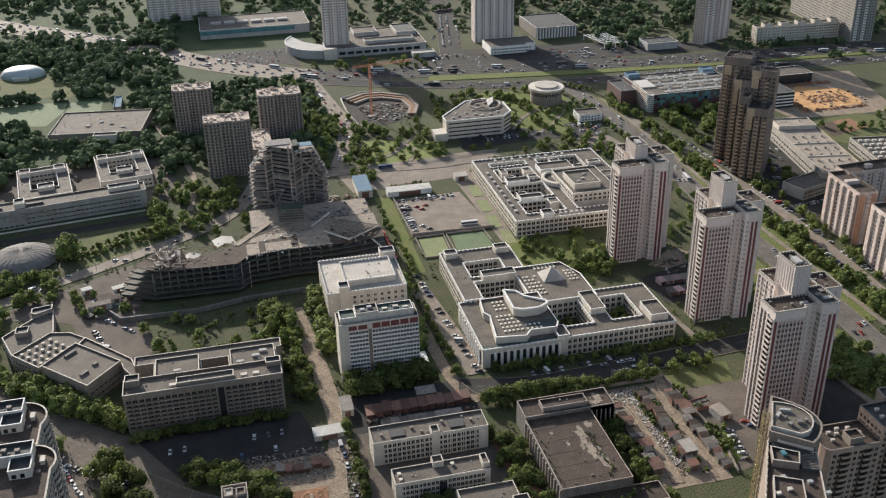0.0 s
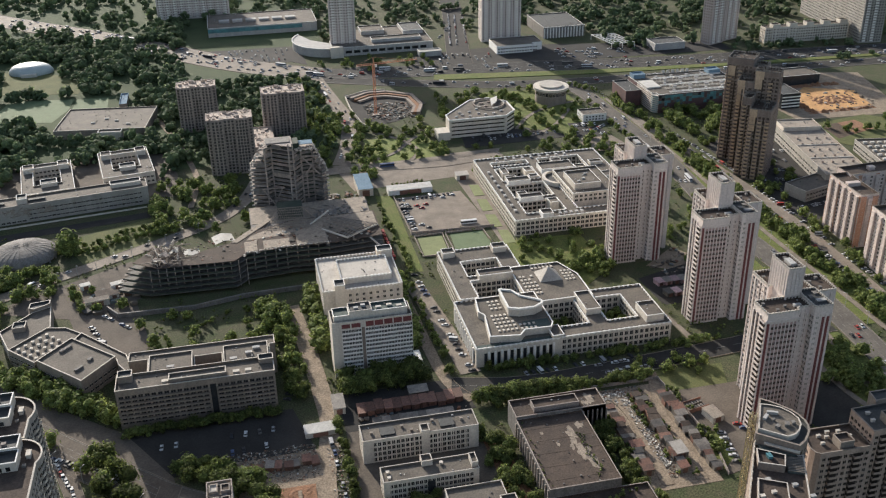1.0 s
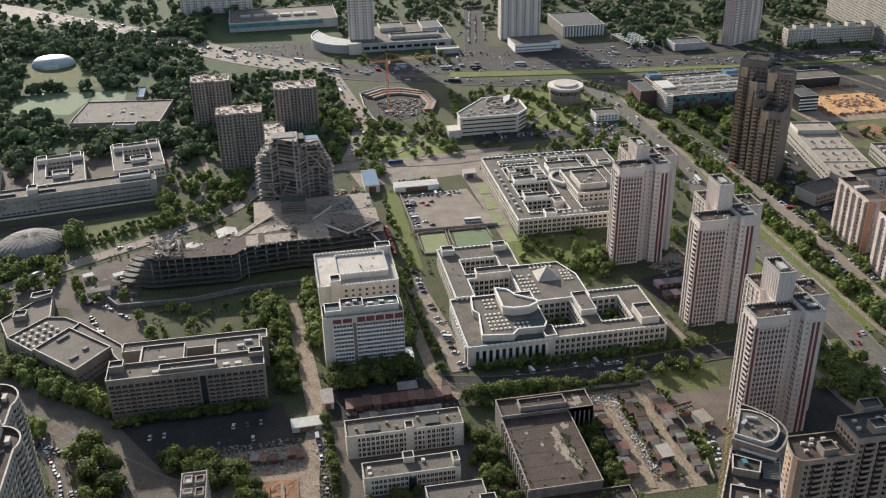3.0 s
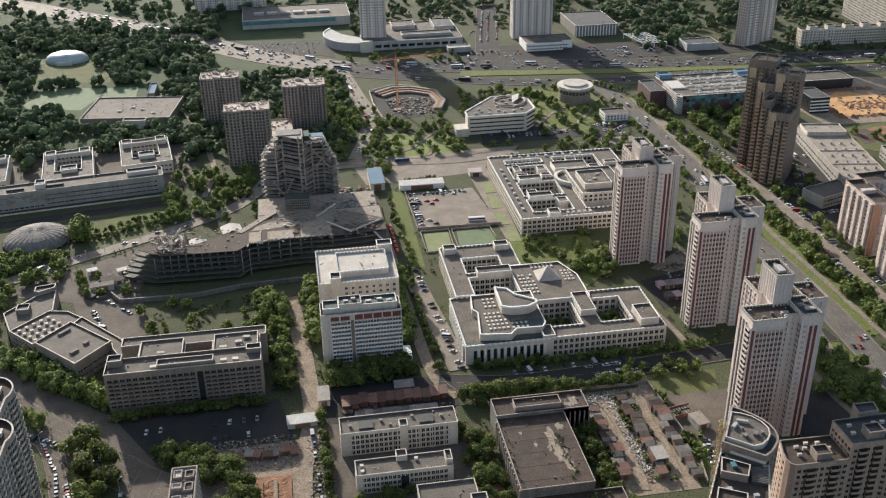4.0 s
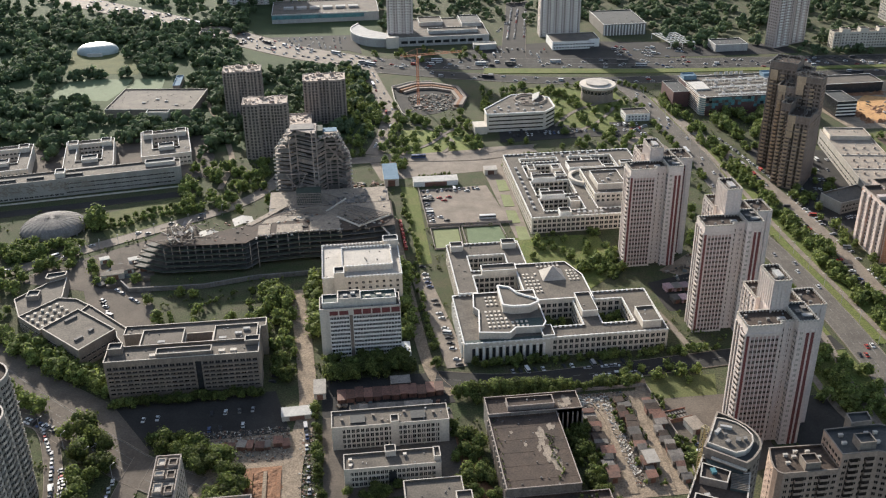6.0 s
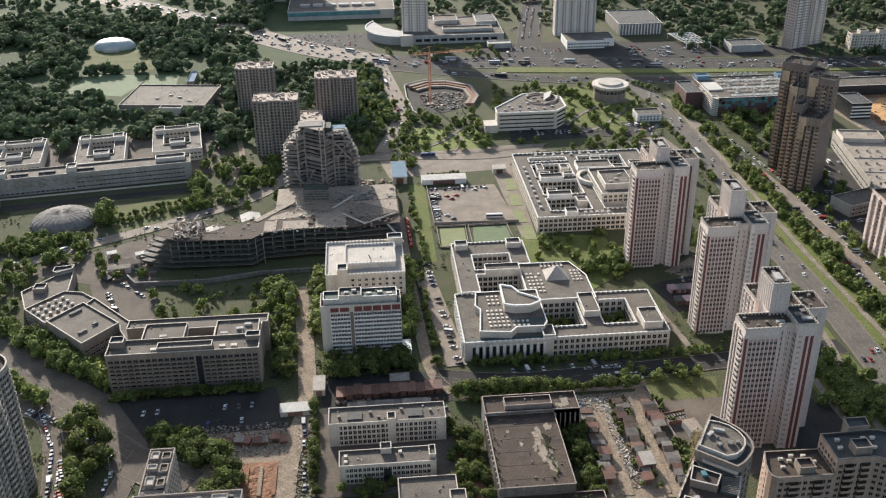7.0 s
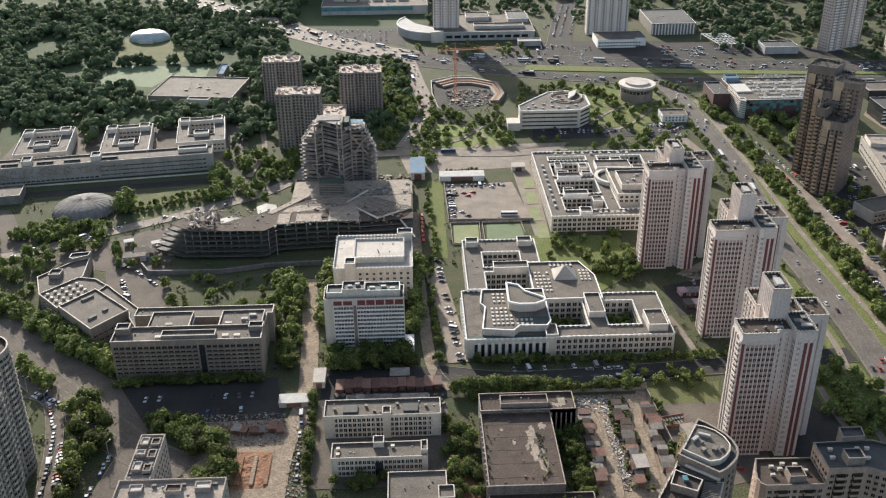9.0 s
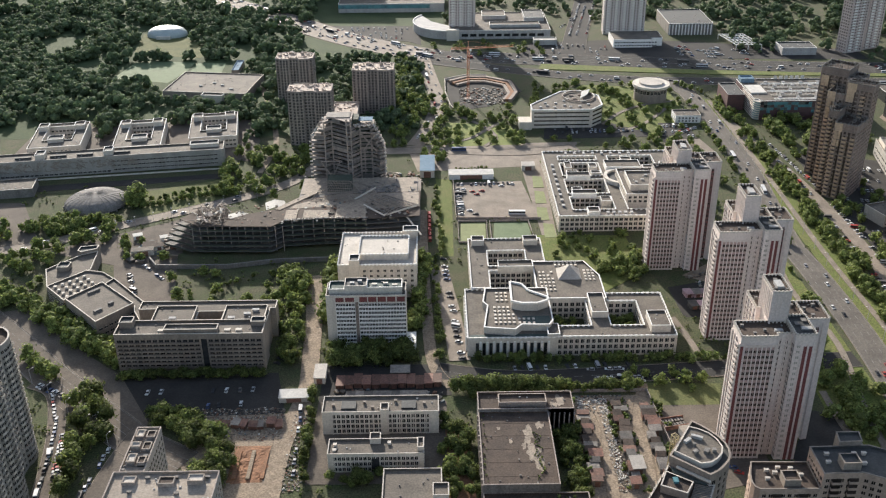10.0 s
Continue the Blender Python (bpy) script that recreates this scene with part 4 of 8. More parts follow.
# ---- slab block with the low hall behind ----
def slab_block():
    t = thing("dormitory_block", "twelve storey pale slab block with maroon top band", "building", 49, 441)
    block(t, [(0, 0, 43, 14)], 0, 33, CREAM, ROOFDARK, EDGE, up=1.2)
    block(t, [(10, 3, 22, 12)], 33, 37.5, CREAM, ROOFDARK, EDGE)
    block(t, [(22.02, 3, 41, 12)], 33, 36.5, CREAM, ROOFGREEN, WHITE)
    block(t, [(1.5, 3, 9.98, 12)], 33, 35.6, CREAM, ROOFGREEN, WHITE)
    vents(t, [(14, 7), (18, 9)], 37.5, 2.2, 1.6, 1.1, GREY)
    vents(t, [(26, 7), (32, 8), (37, 6)], 36.5, 2.6, 1.4, 1.0, CREAM)
    part("roof_apron", boxes((0.8, 0.6, 33, 42.2, 2.8, 33.1)), ROOFGREEN, t, "dark green strip of roofing")
    for x0, x1 in ((18, 22.2), (22.8, 27.2), (27.9, 32.3), (33, 37.4), (38.1, 42.5)):
        part("maroon_panel", boxes((x0, -0.25, 30.2, x1, 0.1, 33.2)), MAROON, t, "maroon panel below the roof")
    for x0, x1 in ((5.2, 9.6), (10.4, 15.2)):
        part("maroon_panel", boxes((x0, -0.25, 30.4, x1, 0.1, 32.8)), MAROON, t, "maroon panel below the roof")
    part("maroon_stripe", boxes((15.6, -0.2, 0, 17.4, 0.1, 30)), BRICK, t, "dark maroon vertical stripe")
    for x in (22.5, 27.6, 32.7, 37.8):
        part("rib", boxes((x - 0.2, -0.3, 2, x + 0.2, 0.1, 30)), BRICK, t)
    for k in range(16):
        part("rib", boxes((17.55 + k * 1.68, -0.42, 1.5, 17.75 + k * 1.68, 0.05, 30)), WHITE, t)
    for k in range(7):
        part("rib", boxes((5.1 + k * 1.72, -0.42, 1.5, 5.3 + k * 1.72, 0.05, 30)), WHITE, t)
    for f in range(11):
        z = 2.6 + f * 2.5
        part("spandrel", boxes((17.6, -0.34, z - 0.95, 42.6, 0.05, z - 0.1)), WHITE, t)
        part("spandrel", boxes((5.2, -0.34, z - 0.95, 15.4, 0.05, z - 0.1)), WHITE, t)
        for i in range(15):
            window(t, window_mesh(1.45, 1.55, GLASS, WHITE), Matrix.Translation((18.5 + i * 1.68, -0.02, z)), 130)
        for i in range(6):
            window(t, window_mesh(1.45, 1.55, GLASS, WHITE), Matrix.Translation((6.1 + i * 1.7, -0.02, z)), 130)
    part("porch", boxes((43, -1, 0, 48, 10, 4.5)), WHITE, t, "low white side porch")
    u = thing("assembly_hall", "pale stone assembly hall with a flat sunlit roof", "building", 50, 497)
    block(u, [(0, 0, 47, 43)], 0, 21.5, CREAM, ROOFPALE, WHITE, crenel=2.2, up=1.0)
    block(u, [(12, 8, 42, 33)], 21.5, 24.5, CREAM, ROOFPALE, WHITE, crenel=2.2)
    block(u, [(7, -1.5, 13, 6)], 0, 25.5, CREAM, ROOFDARK, WHITE)
    block(u, [(38, 36, 47.2, 43.2)], 21.5, 26, CREAM, ROOFDARK, WHITE)
    windows(u, (13, 0, 47, 0), 4, 5, 3.4, 4.0, 1.5, 1.5, GLASS, CREAM)
    windows(u, (0, 43, 0, 0), 4, 5, 3.4, 4.0, 1.2, 2.4, GLASS, CREAM)
    block(u, [(16, -30, 40, -0.1)], 0, 9, CREAM, ROOF, WHITE)


slab_block()


# ---- long balcony block with its wing ----
def long_block():
    t = thing("clinic_block", "long brown grey block with balcony rows and a flat roof", "building", -61, 422)
    block(t, [(0, 0, 78, 14)], 0, 22, CREAMDARK, ROOF, CREAM, up=1.2)
    block(t, [(26, 1.5, 54, 7)], 22, 24.2, CREAMDARK, ROOF, CREAM)
    block(t, [(1, 8, 8, 14)], 22, 25, CREAMDARK, ROOFDARK, CREAM)
    block(t, [(70.5, 9, 78, 14)], 22, 24, CREAMDARK, ROOFDARK, CREAM)
    block(t, [(14, 14, 38, 41.5), (38, 30, 52, 41.5), (52, 14, 77, 41.5), (4, 33, 80, 41.5)], 0, 18, CREAMDARK, ROOF, CREAM, up=0.8)
    block(t, [(15, 15, 37, 33)], 18, 20, CREAMDARK, ROOF, CREAM)
    block(t, [(53, 15, 76, 33)], 18, 20, CREAMDARK, ROOF, CREAM)
    part("stair_slot", boxes((45.5, -0.1, 0, 48.5, 0.1, 20)), GLASS, t, "dark stair slot")
    first = None
    for f in range(7):
        z = 3.2 + f * 2.5
        for x0, n in ((1.0, 14), (49.2, 9)):
            for i in range(n):
                x = x0 + i * 3.15
                window(t, window_mesh(2.2, 1.5, GLASS, CREAMDARK), Matrix.Translation((x + 1.4, -0.02, z)), 90)
                if first is None:
                    first = part("balcony", boxes((0, -1.1, 0, 2.9, 0, 0.2), (0, -1.1, 0.2, 2.9, -1.0, 1.0), (0, -1.0, 0.2, 0.1, 0, 1.0)), CREAMDARK, t)
                    first.location = (x, 0, z - 0.9)
                else:
                    o = new("balcony", first.data)
                    o.parent, o.location = t, (x, 0, z - 0.9)
    for x, y in ((24, 4), (59, 4), (65, 4)):
        vents(t, [(x, y)], 22, 3.0, 2.0, 1.4, CREAM)
    vents(t, [(26, 20), (58, 20), (66, 24), (70, 28)], 20, 3.5, 1.8, 1.2, GREY)
    # slanting link and hall
    u = thing("canteen_wing", "low brown grey wing turned askew, with vent hoods on its roof", "building")
    poly_block(u, [(-81.5, 453), (-65.6, 473), (-91, 498.5), (-107, 479)], 0, 11.6, CREAMDARK, ROOF, CREAM)
    poly_block(u, [(-109, 481.5), (-91.1, 498.6), (-87, 507), (-96, 515.5), (-107, 518), (-125, 498.5)], 0, 9, CREAMDARK, ROOF, CREAM)
    poly_block(u, [(-125.1, 499), (-107.1, 518.4), (-105.5, 521), (-108, 545), (-118, 540), (-133.5, 521.5)], 0, 8, CREAMDARK, ROOF, CREAM)
    poly_block(u, [(-120, 542.6), (-117, 540.6), (-108.5, 545.2), (-108.5, 550), (-120, 548)], 0, 10, CREAMDARK, ROOFDARK, CREAM)
    poly_block(u, [(-65.5, 473.1), (-64.4, 468), (-57.2, 455), (-57.2, 464), (-60.5, 477), (-86.8, 506.8), (-90.9, 498.4)], 0, 9.5, CREAMDARK, ROOF, CREAM)
    block(u, [(-126, 520, -119, 527)], 8, 10.2, CREAMDARK, ROOFDARK, CREAM)
    a, b = Vector((-0.68, 0.73)), Vector((0.73, 0.68))
    hoods = [Vector((-113.5, 491.5)) + a * (-7.5 + 5.4 * j) + b * (4.6 * i) for i in range(5) for j in range(4)]
    vents(u, [(p.x, p.y) for p in hoods], 9, 1.5, 1.5, 1.2, CREAM, "vent_hood")
    for x, y, w in ((-93, 488, 7.5), (-84, 466, 5.0), (-79, 474, 3.0)):
        ob = part("roof_hatch", boxes((-w / 2, -0.9, 11.6, w / 2, 0.9, 12.7)), DARKCON, u)
        ob.matrix_basis = pose(x, y, 0, 0, 0, 47)
    for q in ((-107, 479, -81.5, 453), (-125, 498.5, -109, 481.5), (-133.5, 521.5, -125.1, 499)):
        windows(u, q, 2, 2, 3.6, 3.0, 2.2, 1.3, GLASS, CREAM)
    windows(u, (-81.5, 453, -65.6, 473), 2, 2, 3.6, 3.0, 2.2, 1.3, GLASS, CREAM)


long_block()


# ---- pale blocks at the near edge ----
def pale_block(x, y, w, d, h, floors, bay, label, turn=0, wall=WHITE, roof=ROOF, **kw):
    t = thing("office_block", label, "building", x, y, turn=turn)
    sides = block(t, [(0, 0, w, d)], 0, h, wall, roof, EDGE, up=0.8)
    st = (h - 1.0) / floors
    for s in sides:
        windows(t, s, 1.1, floors, st, bay, kw.get("ww", 1.5), kw.get("wh", st * 0.6), GLASS, wall, inset=kw.get("inset", 2.0))
    return t


t = pale_block(53, 366, 56, 13, 12.5, 4, 2.15, "white four storey office with stained grey roof", inset=4.5, wall=CREAM, ww=1.5, wh=1.95)
for k in range(0, 22, 3):
    part("pilaster", boxes((4.75 + k * 2.15, -0.3, 0, 5.15 + k * 2.15, 0.05, 12.6 if k % 4 else 13.6)), CREAM, t)
block(t, [(28, -0.6, 32, 5)], 0, 14.0, CREAM, ROOF, EDGE)
# wells are not sunk; dark boxes carry their shade in the colour
part("roof_hatch", boxes((9, 3, 12.5, 16, 9, 13.3)), ROOFDARK, t, "raised dark box standing for a shaded roof well")
part("roof_hatch", boxes((38, 3, 12.5, 45, 9, 13.3)), ROOFDARK, t, "raised dark box standing for a shaded roof well")
vents(t, [(20, 8), (24, 4), (35, 9), (49, 7), (5, 6)], 12.5, 1.2, 1.2, 1.2, CREAMDARK)
t = pale_block(58, 338, 44, 11, 10, 3, 1.9, "white three storey office with a raised stair head", wall=CREAM, ww=1.4, wh=1.9, inset=2.5)
block(t, [(19, 8, 24, 13)], 0, 12, CREAM, ROOF, EDGE)
block(t, [(41, 2, 44.02, 9)], 10, 12, CREAM, ROOF, EDGE)
part("dark_gate", boxes((20, -0.2, 0.5, 23.6, 0.05, 8)), GLASS, t, "tall dark glazed gate")
for k in range(0, 20, 4):
    part("pilaster", boxes((2.9 + k * 1.9, -0.22, 0, 3.2 + k * 1.9, 0.05, 9.8)), CREAM, t)
vents(t, [(3, 3), (3, 7), (28, 8)], 10, 1.4, 1.4, 1.2, CREAM)
t = pale_block(84, 296, 26, 34, 8, 2, 2.6, "low grey roofed workshop by the dirt lane", wall=CREAM)
block(t, [(22, 14, 29, 22)], 0, 10, CREAM, ROOF, EDGE)


# ---- derelict hall ----
t = thing("derelict_hall", "derelict factory hall with a torn brown roof and bare frames", "building", 128, 315)
block(t, [(0, 0, 33.5, 52)], 0, 11, DARKCON, ROOFBROWN, CONCRETE, up=0.7)
for j in range(5):
    part("roof_seam", boxes((0.8, 6 + j * 9.4, 11, 32.8, 6.2 + j * 9.4, 11.06)), ROOFBROWN, t)
block(t, [(0, 52, 46, 66)], 0, 12, DARKCON, ROOFBROWN, CONCRETE, up=1.2)
block(t, [(33.5, 52, 46, 52.01)], 0, 12, DARKCON, ROOFBROWN, coping=False)
block(t, [(10, 55, 33, 62)], 12, 14, CONCRETE, ROOFBROWN, CONCRETE)
block(t, [(0, -12, 46, -0.02)], 0, 6, DARKCON, ROOFBROWN, CONCRETE, up=1.0)
for i in range(14):
    part("column", boxes((-0.7, 1 + i * 3.8, 0, -0.02, 1.8 + i * 3.8, 10.5)), CONCRETE, t)
for i in range(6):
    part("column", boxes((34 + i * 2.4, 51.2, 0, 34.6 + i * 2.4, 51.98, 11)), CONCRETE, t)
for k, (cx, cy, r) in enumerate(((23, 37, 3.2), (22, 31, 2.2), (24, 22, 4.2), (26, 15, 3.2), (28, 42, 2.4), (14, 30, 1.2), (20, 27, 1.6), (9, 40, 1.0), (40, 60, 3.2), (36.5, 56.5, 2.0))):
    n, z = 40, (11.0 if cy < 52 else 12.0)
    wob = [0.72 + 0.55 * noise.noise(Vector((1.6 * math.cos(q * 6.283 / n), 1.6 * math.sin(q * 6.283 / n), k))) + 0.2 * noise.noise(Vector((5 * math.cos(q * 6.283 / n), 5 * math.sin(q * 6.283 / n), k))) for q in range(n)]
    bm = bmesh.new()
    prism(bm, [(cx + r * wob[q] * math.cos(q * 6.283 / n), cy + 1.7 * r * wob[q] * math.sin(q * 6.283 / n)) for q in range(n)], z, z + 0.05 + k * 0.008)
    part("torn_patch", bm, TORN, t, "pale torn patch of roofing")


# ---- long mural building with three blocks behind ----
def mural_building():
    t = thing("cinema_block", "long low pale building with a grey relief mural along its front", "building", -232, 682, turn=8.5)
    s = block(t, [(-90, 0, 176, 17)], 0, 13, SHADEWALL, ROOF, EDGE, up=0.9)
    windows(t, (90, 0, 172, 0), 2, 3, 3.4, 3.0, 2.2, 1.2, GLASS, CREAM, limit=120)
    windows(t, (-88, 0, 90, 0), 1, 1, 3.4, 3.6, 2.4, 1.4, GLASS, CREAM, limit=60)
    rng = random.Random(7)
    bm = bmesh.new()
    for i in range(320):
        x, z = rng.uniform(-60, 110), rng.uniform(5, 11.5)
        a = rng.uniform(-1.2, 1.2)
        k = rng.uniform(2, 5)
        beam(bm, (x, -0.08, z), (x + k * math.cos(a), -0.08, min(12.3, max(4.5, z + k * math.sin(a)))), 0.45)
    part("relief_mural", bm, CREAMDARK, t, "grey relief mural of crossing shapes", kind="stuff")
    for x in (-60, -30, 0, 24, 50, 70, 98):
        vents(t, [(x, 8)], 13, 12, 2.2, 1.4, ROOFDARK)
    for x in (37, 88):
        block(t, [(x - 3.5, 4, x + 3.5, 14)], 13, 16, CREAM, ROOFDARK, WHITE)
    block(t, [(150, 8, 172, 16)], 13, 15, CREAM, ROOFDARK, WHITE)
    t2 = thing("terrace_pavilion", "low dark flat pavilion in front of the mural building", "building", -262, 640, turn=8.5)
    block(t2, [(0, 0, 74, 20)], 0, 6, DARKCON, ROOF, CREAM)
    for i, (x, y, w, d) in enumerate(((-218, 722, 41, 56), (-150, 722, 38, 62), (-93, 741, 39, 58))):
        b = thing("laboratory_block", "pale low block with a sunken roof courtyard", "building", x, y, turn=9, group="blocks behind the mural building")
        s = block(b, [(0, 0, w, 16), (0, 0, 9, d), (w - 9, 0, w, d), (0, d - 8, w, d)], 0, 9.5, CREAM, ROOF, WHITE)
        block(b, [(14, 12, 26, 22)], 0, 11.5, CREAM, ROOFDARK, WHITE)
        block(b, [(2, d - 16, 10, d - 6)], 9.5, 12.5, CREAM, ROOF, WHITE)
        block(b, [(w - 10, d - 16, w - 2, d - 6)], 9.5, 12.5, CREAM, ROOF, WHITE)
        for q in s:
            if q[3] <= q[1] + 0.1:
                windows(b, q, 2, 2, 3.6, 3.0, 2.0, 1.4, GLASS, CREAM, limit=60)
    d = thing("domed_pavilion", "broad low grey ribbed dome on the ground", "dome", -138, 637)
    bm = bmesh.new()
    rings, seg, rad, h = 8, 28, 22.5, 7.6
    rows = []
    for r in range(rings):
        a = r / rings * math.pi / 2
        rows.append([bm.verts.new((rad * math.cos(a) * math.cos(6.2832 * k / seg), rad * math.cos(a) * math.sin(6.2832 * k / seg), 1.2 + h * math.sin(a))) for k in range(seg)])
    top = bm.verts.new((0, 0, 1.2 + h))
    for r in range(rings - 1):
        for k in range(seg):
            bm.faces.new((rows[r][k], rows[r][(k + 1) % seg], rows[r + 1][(k + 1) % seg], rows[r + 1][k]))
    for k in range(seg):
        bm.faces.new((rows[-1][k], rows[-1][(k + 1) % seg], top))
    part("shell", bm, DARKCON, d)
    for k in range(seg):
        bm = bmesh.new()
        c, sn = math.cos(6.2832 * k / seg), math.sin(6.2832 * k / seg)
        for r in range(rings):
            a0, a1 = r / rings * math.pi / 2, (r + 1) / rings * math.pi / 2
            beam(bm, (rad * math.cos(a0) * c, rad * math.cos(a0) * sn, 1.25 + h * math.sin(a0)), (rad * math.cos(a1) * c, rad * math.cos(a1) * sn, 1.25 + h * math.sin(a1)), 0.2)
        part("rib", bm, DARKCON, d)
    for k in range(20):
        c, sn = 22.5 * math.cos(k * 0.3142), 22.5 * math.sin(k * 0.3142)
        part("base_pier", boxes((c - 0.5, sn - 0.5, 0, c + 0.5, sn + 0.5, 1.6)), DARKCON, d)
    claim(d, -26, -26, 26, 26)


mural_building()


# ---- concrete skeletons under construction ----
def skeleton_hall():
    t = thing("concrete_skeleton", "unfinished dark concrete hall with open stepped floors", "building site", 0, 0)
    for f in range(6):
        z, o = f * 3.1, (5 - f) * 1.1
        bm = bmesh.new()
        prism(bm, [(-61 - 2.2 * o, 572 - o), (-46 - o, 560.5 - o), (1.4, 559 - o), (8.8, 567 - o), (37, 570 - o), (63, 569 - o), (98, 573 - o), (98, 612), (40, 610), (12, 597), (3.6, 587), (-18, 578), (-28, 571), (-33, 590), (-48, 590)], z + 2.4, z + 2.75)
        part("floor_slab", bm, ROOFBROWN if f == 5 else SLABDARK, t)
        if f < 5:
            for (x0, y0), (x1, y1) in (((-46 - o, 560.5 - o), (1.4, 559 - o)), ((8.8, 567 - o), (37, 570 - o)), ((37, 570 - o), (63, 569 - o)), ((-61 - 2.2 * o, 572 - o), (-46 - o, 560.5 - o))):
                bm = bmesh.new()
                m = Matrix.Translation((x0, y0, z + 2.76)) @ Matrix.Rotation(math.atan2(y1 - y0, x1 - x0), 4, "Z")
                box(bm, 0.2, 0.1, 0, math.hypot(x1 - x0, y1 - y0) - 0.2, 0.2, 1.0, m)
                part("railing", bm, NETSHADE, t, "dark green netting")
            # paler boxes put the sun on the floor ends into colour
            part("tread", boxes((-61.5 - 2.2 * o, 569.2 - o, z + 2.76, -58 - 2.2 * o, 571.5 - o, z + 3.2)), CREAMDARK, t, "pale box standing for the sunlit end of a floor")
    bm = bmesh.new()
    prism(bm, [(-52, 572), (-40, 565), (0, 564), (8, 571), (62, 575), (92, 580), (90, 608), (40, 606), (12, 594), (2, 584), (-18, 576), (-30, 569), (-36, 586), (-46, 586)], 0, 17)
    part("inner_wall", bm, NETSHADE, t, "dark netted inner wall")
    for i in range(13):
        x = -50 + i * 4.9
        part("column", boxes((x - 0.22, 559.2, 0, x + 0.22, 559.7, 18)), CONCRETE, t)
    for i in range(8):
        x = 14 + i * 6.9
        part("column", boxes((x - 0.3, 566.8 + i * 0.6, 0, x + 0.3, 567.4 + i * 0.6, 18)), CONCRETE, t)
    # paler slabs laid where sun falls on the brown roof
    for x, y, a, b, z in ((20.5, 570.8, 17, 11.5, 18.25), (42, 571, 20, 17, 18.25), (8.5, 569, 8, 14, 18.25)):
        part("roof_slab", boxes((x, y, z, x + a, y + b, z + 0.5)), TORN, t, "roof slab coloured pale for the sun on it")
    bm = bmesh.new()
    prism(bm, [(13, 592), (10, 586), (40, 589), (66, 584), (97, 588), (97, 611), (40, 609)], 18.254, 18.32)
    part("roof_slab", bm, TORN, t, "dusty sunlit deck")
    # steel stub frame on the roof
    r = random.Random(8)
    for i in range(34):
        bm = bmesh.new()
        x, y = r.uniform(-50, -31), r.uniform(563, 588)
        top = 18.2 + r.uniform(2.5, 6.5) * (1 - abs(y - 576) / 24)
        beam(bm, (x, y, 17.8), (x + r.uniform(-1, 1), y + r.uniform(-1, 1), top), 0.4)
        k = r.uniform(0, 6.28)
        beam(bm, (x, y, top - 0.4), (x + 7 * math.cos(k), y + 7 * math.sin(k), top - r.uniform(-0.8, 1.6)), 0.4)
        part("steel_stub", bm, CREAMDARK if i % 3 else CREAM, t, "bare bent post with its beam")
    for i in range(12):
        ob = part("loose_slab", boxes((-r.uniform(1, 3), -r.uniform(0.6, 1.6), 0, r.uniform(1, 3), r.uniform(0.6, 1.6), 0.35)), CONCRETE if i % 2 else CREAM, t)
        ob.matrix_basis = pose(r.uniform(-48, -33), r.uniform(564, 586), 19 + r.uniform(0, 3), r.uniform(-30, 30), r.uniform(-30, 30), r.uniform(0, 180))
    # slanting pale ramp behind the deck and a broken edge along the front
    bm = bmesh.new()
    prism(bm, [(0, 585.5), (4, 583.5), (27, 612), (24, 615)], 17.2, 18.6)
    part("ramp", bm, TORN, t, "pale sunlit ramp")
    for i in range(46):
        x = 9 + i * 1.2
        ob = part("broken_edge", boxes((-0.5, -0.4, 0, r.uniform(0.1, 0.9), 0.4, r.uniform(0.3, 1.1))), CREAM if i % 3 else CONCRETE, t)
        ob.matrix_basis = pose(x, 567.6 + min(3, max(0, x - 9) * 0.11), 18.2, r.uniform(-15, 15), r.uniform(-15, 15), r.uniform(0, 180))
    claim(t, -66, 552, 98, 612)
    # glazed pyramid lattice and broken decks at the tower's foot
    u = thing("lattice_pyramid", "half built stepped lattice of pale bars over a deck", "building site", 0, 0)
    part("deck", boxes((14, 590, 0, 96, 640, 17)), DARKCON, u)
    part("deck_top", boxes((14.5, 612, 17.004, 95.5, 639.5, 17.2)), TORN, u)
    at = lambda s, q: (21 + 33 * s + (12 - 17 * s) * q, 595 - 5 * s + (20 + 4 * s) * q, 17.3 + 8.5 * q)
    for i in range(17):
        bm = bmesh.new()
        beam(bm, at(i / 16, 0), at(i / 16, 1), 0.3)
        part("lattice_bar", bm, CREAMDARK, u)
    for j in range(11):
        bm = bmesh.new()
        beam(bm, at(0, j / 10), at(1, j / 10), 0.3)
        part("lattice_bar", bm, CREAMDARK, u)
    bm = bmesh.new()
    beam(bm, at(1, 1), (60, 606, 17.3), 0.5)
    beam(bm, at(1, 1), (66, 622, 17.3), 0.4)
    part("edge_beam", bm, CREAMDARK, u)
    part("top_deck", boxes((33, 615.6, 17.2, 50, 626, 25.6)), NETSHADE, u, "dark deck behind the lattice")
    # fallen lattice roof lying on the deck
    at = lambda s, q: (60 + 15 * s + (8 + 14 * s) * q, 590 - 19 * s + (20 - 3 * s) * q, 18.4 + 3.2 * math.sin(3.1 * q) * (1 - 0.4 * s) + 1.0 * s)
    rng = random.Random(12)
    for i in range(13):
        if i % 5 != 3:
            bm = bmesh.new()
            for k in range(4):
                beam(bm, at(i / 12, k / 4), at(i / 12, (k + 1) / 4), 0.4)
            part("fallen_rafter", bm, CREAMDARK, u)
    for j in range(11):
        bm = bmesh.new()
        a = rng.uniform(0, 0.3)
        beam(bm, at(a, j / 10), at(1, j / 10), 0.4)
        part("fallen_purlin", bm, DARKCON if j % 2 else CREAMDARK, u)
